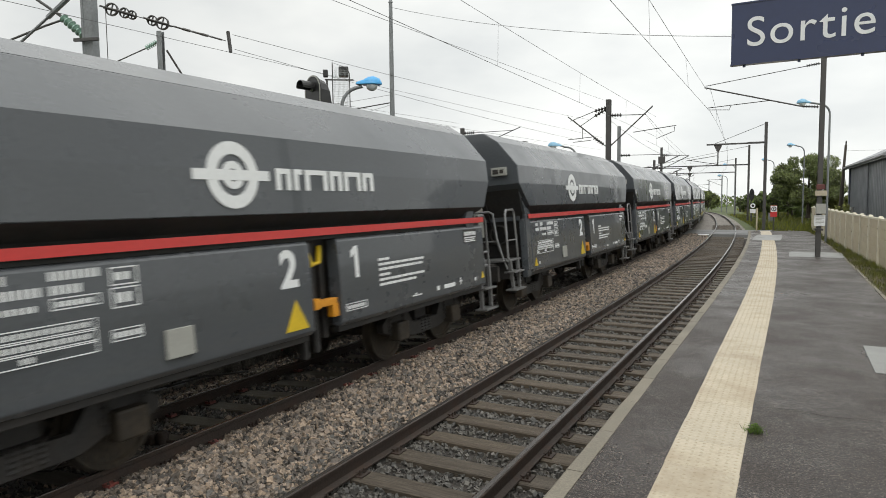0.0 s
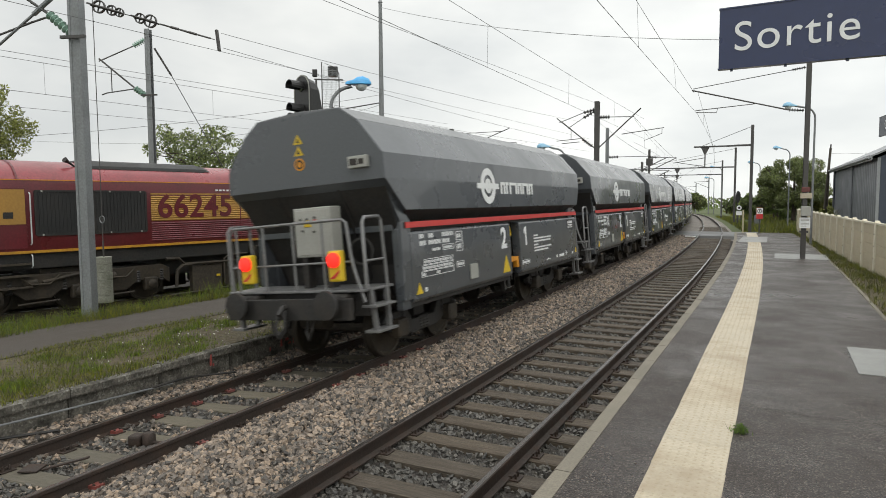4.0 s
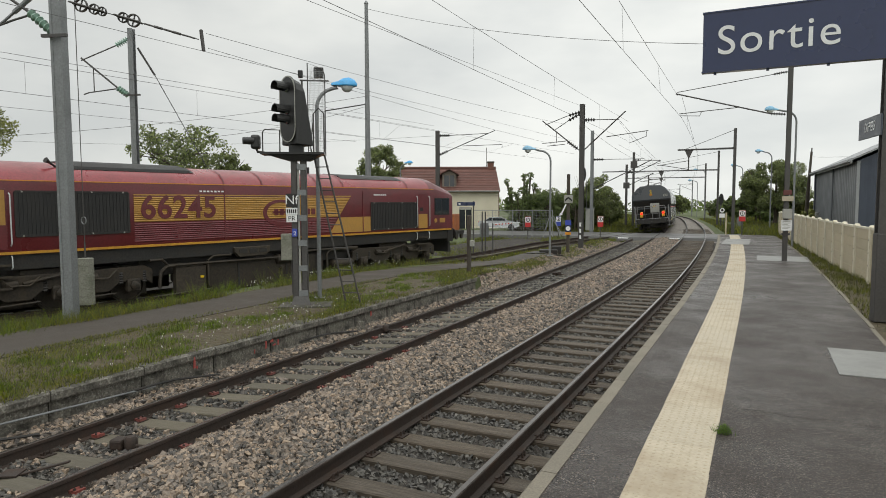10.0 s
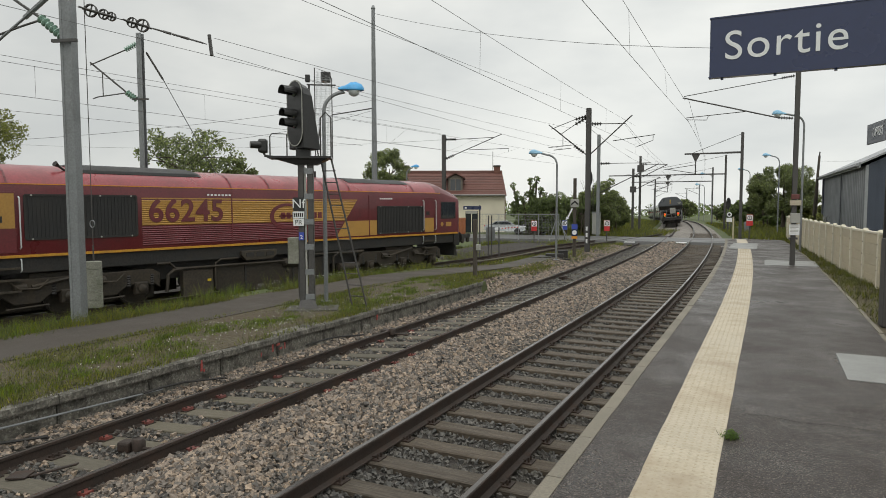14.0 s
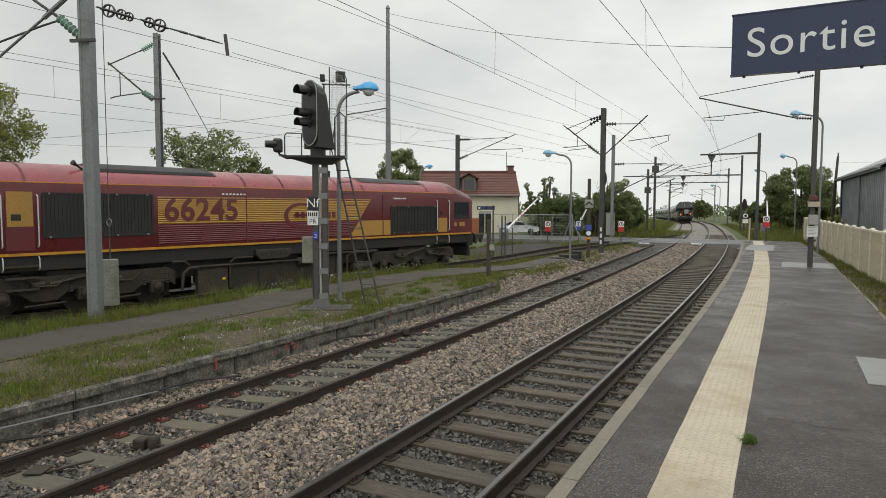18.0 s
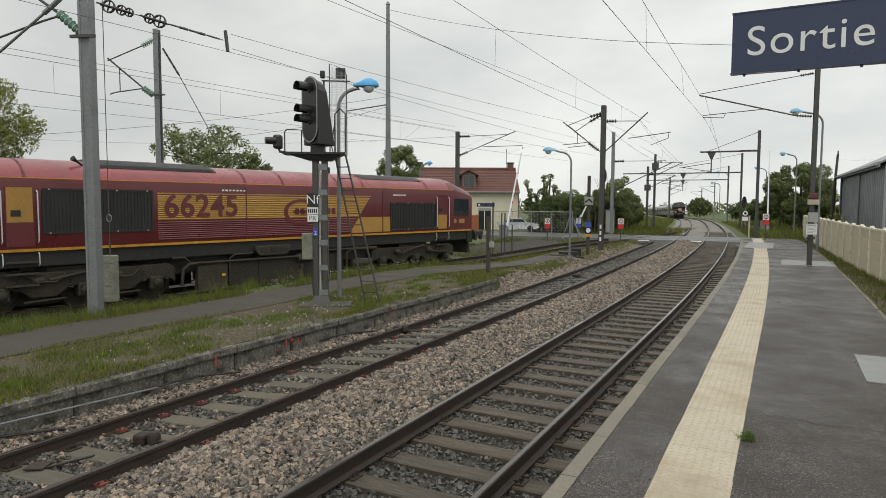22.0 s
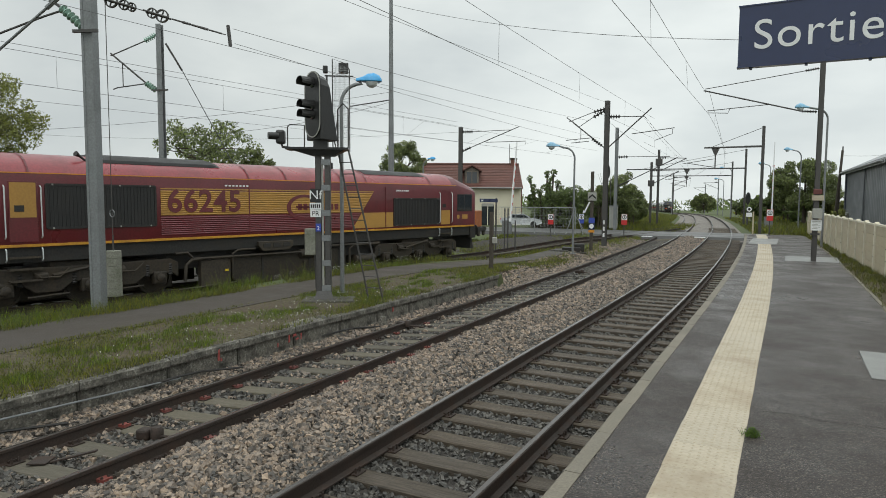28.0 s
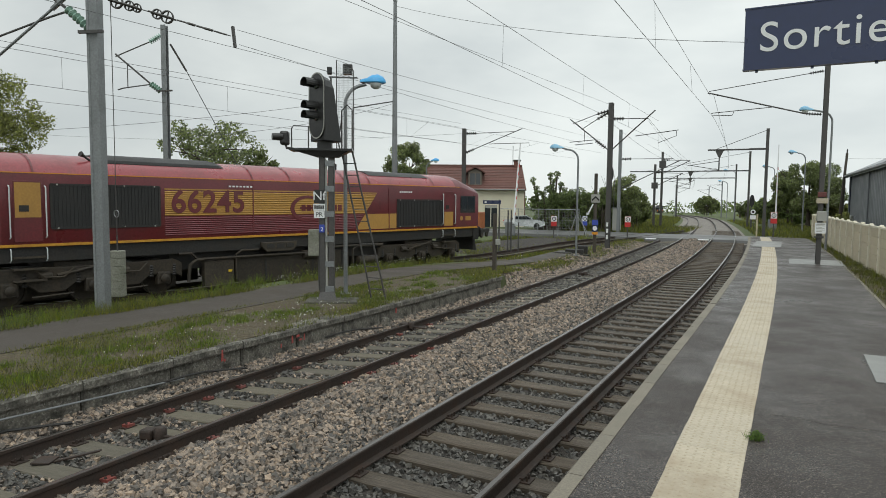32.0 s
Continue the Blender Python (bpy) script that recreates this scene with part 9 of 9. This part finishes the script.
def build_grass():
    rng = np.random.default_rng(70)
    out = []

    def off_siding(p):
        y = p[:, 1]
        mid = np.array([siding_x(float(q)) for q in y])
        return np.abs(p[:, 0] - mid) > 1.45

    def patch(n, x0, x1, y0, y1, z, tall, width, clump=0.0, keep=None):
        p = np.stack([rng.uniform(x0, x1, n), rng.uniform(y0, y1, n), np.zeros(n) if callable(z) or z is None else np.full(n, z)], 1)
        if callable(z):
            p[:, 2] = [z(float(b)) for b in p[:, 1]]
        elif z is None:
            p[:, 2] = [relief(float(a - line_x(b)), float(b)) for a, b in p[:, :2]]
        if keep is not None:
            p = p[keep(p)]
        if y1 < 50:
            p = p[off_siding(p)]
        noise_ = np.sin(p[:, 0] * 3.1 + 1) * np.sin(p[:, 1] * 2.3) + np.sin(p[:, 0] * 1.1 + p[:, 1] * 0.9)
        p = p[noise_ + rng.normal(size=len(p)) * 0.5 > -0.6 + clump]
        out.append(blades(rng, p, tall, width))
    # the verge between wall and path, short and mossy
    patch(40000, -10.35, -8.1, 3.0, 19.0, 0.176, 0.045, 0.005, 1.15)
    patch(30000, -10.35, -8.1, 3.0, 19.0, 0.176, 0.085, 0.005, 1.25)
    patch(2500, -8.5, -8.05, 3.0, 19.0, 0.172, 0.10, 0.006, 0.3)
    # the verge where the old platform ramps down
    ramp = lambda y: 0.184 - 0.27 * min(1.0, max(0.0, (y - 18.6) / 8))
    def beside_path(p):
        o = p[:, 0] - np.array([line_x(float(y)) for y in p[:, 1]])
        k = np.clip((p[:, 1] - 18.6) / 8, 0, 1)
        return ~((o > -9.15 + 1.9 * k - 0.05) & (o < -7.38 + 1.3 * k + 0.05))
    patch(9000, -10.4, -8.4, 18.5, 28.0, ramp, 0.10, 0.007, -0.3, beside_path)
    # rough grass between the path and the siding
    patch(7000, -13.7, -12.2, 4.0, 27.0, None, 0.11, 0.006, 0.2)
    patch(6000, -13.6, -12.3, 4.0, 9.5, None, 0.26, 0.005, 0.1)
    patch(5000, -13.9, -12.4, 8.0, 27.0, None, 0.24, 0.0045, 0.8)
    patch(6000, -14.4, -12.4, 18.0, 28.0, None, 0.28, 0.006, -0.2)
    # round the points and along the far track
    patch(9000, -13.5, -8.4, 24.0, 42.0, None, 0.13, 0.008, 0.0, beside_path)
    patch(9000, -20.0, -9.5, 30.0, 47.0, None, 0.14, 0.011, 0.1)
    left_bank = lambda p: np.abs(p[:, 0] - np.array([line_x(float(y)) for y in p[:, 1]]) + 9.6) < 4.0
    right_bank = lambda p: np.abs(p[:, 0] - np.array([line_x(float(y)) for y in p[:, 1]]) - 5.2) < 2.7
    patch(40000, -14.0, 5.0, 57.0, 130.0, None, 0.34, 0.026, -0.3, right_bank)
    patch(60000, -26.0, -8.0, 57.0, 130.0, None, 0.42, 0.03, -0.3, left_bank)
    patch(9000, -17.0, -8.8, 56.0, 80.0, None, 0.45, 0.025, 0.0)
    patch(30000, -20.0, -9.3, 29.0, 48.0, None, 0.24, 0.012, -0.2, beside_path)
    patch(16000, -12.4, -8.3, 24.0, 47.0, None, 0.20, 0.010, 0.3, beside_path)
    # tufts over the wall's coping and along both edges of the path
    patch(5000, -8.34, -8.02, 3.0, 19.0, 0.178, 0.075, 0.006, 0.5)
    patch(7000, -10.62, -10.35, 3.0, 19.0, 0.19, 0.06, 0.006, 0.4)
    patch(9000, -12.5, -12.05, 3.0, 19.0, 0.19, 0.16, 0.006, 0.2)
    tufts = []
    for k in range(120):
        cx, cy = rng.uniform(-10.3, -8.25), 3.0 + 16.0 * rng.uniform(0, 1) ** 1.25
        n = int(rng.uniform(60, 260))
        r = rng.uniform(0.06, 0.17)
        p = np.stack([cx + rng.normal(size=n) * r, cy + rng.normal(size=n) * r * 1.4, np.full(n, 0.177)], 1)
        tufts.append(blades(rng, p[(p[:, 0] > -10.45) & (p[:, 0] < -8.04)], rng.uniform(0.05, 0.11), 0.006))
    for k in range(38):
        cx, cy = rng.uniform(-13.5, -12.2), rng.uniform(4.0, 22.0)
        n = int(rng.uniform(40, 140))
        p = np.stack([cx + rng.normal(size=n) * 0.16, cy + rng.normal(size=n) * 0.25, np.zeros(n)], 1)
        p[:, 2] = [relief(float(a - line_x(b)), float(b)) for a, b in p[:, :2]]
        tufts.append(blades(rng, p, rng.uniform(0.18, 0.36), 0.006))
    tagged(new("grass_tufts", flat_mesh("grass_tufts", np.concatenate(tufts), 3, M_TUFT)), "bright green tufts of grass on the old platform", "grass", kind="stuff")
    # behind the platform
    for (xa, ya), (xb, yb) in zip(FENCE, FENCE[1:]):
        n = 3000
        u = rng.uniform(0, 1, n)
        p = np.stack([xa + (xb - xa) * u - 1.5 * rng.uniform(0.02, 1, n) ** 1.5, ya + (yb - ya) * u, np.full(n, 0.335)], 1)
        edge = np.array([along(float(y), 4.86).x for y in p[:, 1]])
        p = p[p[:, 0] > edge]
        wave = np.sin(p[:, 1] * 2.1) + np.sin(p[:, 1] * 5.3 + p[:, 0] * 3.0)
        p = p[wave + rng.normal(size=len(p)) * 0.6 > -0.5]
        out.append(blades(rng, p, 0.15, 0.008))
    patch(9000, -2.0, 4.0, 48.0, 50.0 + 22, 0.25, 0.4, 0.025, 0.0, lambda p: p[:, 0] > np.array([along(float(y), 3.0).x for y in p[:, 1]]))
    patch(6000, -10.0, 0.0, 72.0, 120.0, 0.4, 0.5, 0.04, 0.0, lambda p: p[:, 0] > np.array([along(float(y), 3.2).x for y in p[:, 1]]))
    tagged(new("grass", flat_mesh("grass", np.concatenate(out), 3, M_GRASS)), "rough wet green grass and weeds along the sidings", "grass", kind="stuff")
    # daisies
    n = 260
    p = np.concatenate([np.stack([rng.uniform(-13.7, -13.1, n), rng.uniform(14.5, 23.5, n), rng.uniform(0.10, 0.28, n)], 1), np.stack([rng.normal(-9.2, 0.5, 240).clip(-10.3, -8.2), rng.normal(11.0, 2.4, 240), rng.uniform(0.19, 0.24, 240)], 1)])
    s = rng.uniform(0.006, 0.013, (len(p), 1))
    ax = np.array([1.0, 0.2, 0.3]) / 1.06
    bx = np.array([-0.2, 0.3, 1.0]) / 1.06
    v = np.stack([p - ax * s, p - bx * s, p + ax * s, p + bx * s], 1).reshape(-1, 3)
    tagged(new("daisies", flat_mesh("daisies", v, 4, M_FLOWER)), "small white daisies in the grass", "flowers", kind="stuff")
    # a tuft of weed by the tactile strip
    def tuft(name, x, y, z, n, tall, label):
        q = np.stack([x + rng.normal(size=n) * 0.03, y + rng.normal(size=n) * 0.03, np.full(n, z)], 1)
        if tall < 0.2:
            balls = [(x + rng.normal() * 0.028, y + rng.normal() * 0.03, z + rng.uniform(0.015, 0.06), rng.uniform(0.018, 0.035)) for _ in range(14)]
            sprigs = blades(rng, q, 0.085, 0.004)
            sprigs = np.concatenate([sprigs[0::3], sprigs[1::3], sprigs[2::3], sprigs[2::3]], 1).reshape(-1, 3)
            me = flat_mesh(name, np.concatenate([leaf_cloud(rng, balls, 520, 0.009), sprigs]), 4, M_WEED)
        else:
            me = flat_mesh(name, blades(rng, q, tall, 0.007), 3, M_GRASS)
        tagged(new(name, me), label, "weed", kind="stuff")
    tuft("weed_tuft", -0.215, 6.47, PZ, 60, 0.07, "green weed growing beside the cream tactile strip")
    for x, y in ((-12.45, 11.6), (-13.0, 14.6), (-12.8, 15.2), (-12.9, 16.3)):
        tuft("weed_tuft", x, y, 0.0, 70, 0.62, "tall weed in front of the locomotive")


build_grass()


# ---- what moves ----
# seconds, metres along the track of the last wagon's rear
RUN = [(0, -21.86), (1.5, -10.62), (2, -6.68), (3, 0.88), (3.5, 4.66), (5.5, 20.5), (6, 24.55), (7, 32.6), (8, 40.5), (9, 49.0), (10, 57.8), (11, 67.0), (12, 76.2), (13, 85.5), (14, 95), (15.5, 109), (17, 123), (20, 152), (23, 184), (25, 207), (28, 243), (32, 295)]


def run(t):
    return float(np.interp(t, [r[0] for r in RUN], [r[1] for r in RUN]))


def wagon_pose(s):
    """A wagon carried by its two bogies on the canted far track."""
    ease = lambda q: T2 + 0.10 * min(1.0, max(0.0, (q - 6) / 14))
    a, b = along(s + 1.3, ease(s + 1.3)), along(s + WL - 1.3, ease(s + WL - 1.3))
    turn = math.degrees(math.atan2(-(b.x - a.x), b.y - a.y))
    rise = math.degrees(math.atan2(b.z - a.z, (b - a).length))
    m = pose(a.x, a.y, a.z - 0.055, 0, 0, turn) @ pose(0, 0, 0, rise, 0, 0) @ pose(0, 0, 0, 0, -math.degrees(CANT), 0)
    return m @ Matrix.Translation((0, -1.3, 0))


def motions():
    for k, w in enumerate(TRAIN):
        times = sorted({0.0, 0.75, 1.5, 2.0, 2.5, 3.0, 3.5, 4.5, 5.5, 6.0} | set(float(i) for i in range(7, 33)))
        walk(w, [(t, wagon_pose(run(t) + k * PITCH)) for t in times])
        if k < 3:
            spin = [0.1 * i * 0.8 for i in range(0, 126)]
            spin = [t for t in spin if t <= 10.0] + [32.0]
            for ob in [c for c in w.children if c.name.startswith("wheelset")]:
                x, y, z = ob.matrix_basis.translation
                rows = []
                for t in spin[:-1]:
                    rows.append((t, pose(x, y, z) @ Matrix.Rotation(-(run(t) - run(0)) / 0.46, 4, "X")))
                rows.append((32.0, rows[-1][1]))
                walk(ob, rows)

    # the barriers rise once the train has cleared the crossing
    lift = [(0, 0.0), (15.6, 0.0), (16.2, 3), (16.5, 7), (17, 12), (17.5, 18), (18, 24), (18.5, 30), (19, 37), (19.5, 44), (20, 51), (20.5, 57), (21, 63), (22, 72), (23, 80), (24, 84), (25, 86), (27, 87), (32, 87)]
    lean = {arm_left: 0.93, arm_right: 1.03}
    for arm in (arm_left, arm_right):
        walk(arm, [(t, pose(0.3, 0, 0.9, a * lean[arm], 0, 0)) for t, a in lift])


motions()
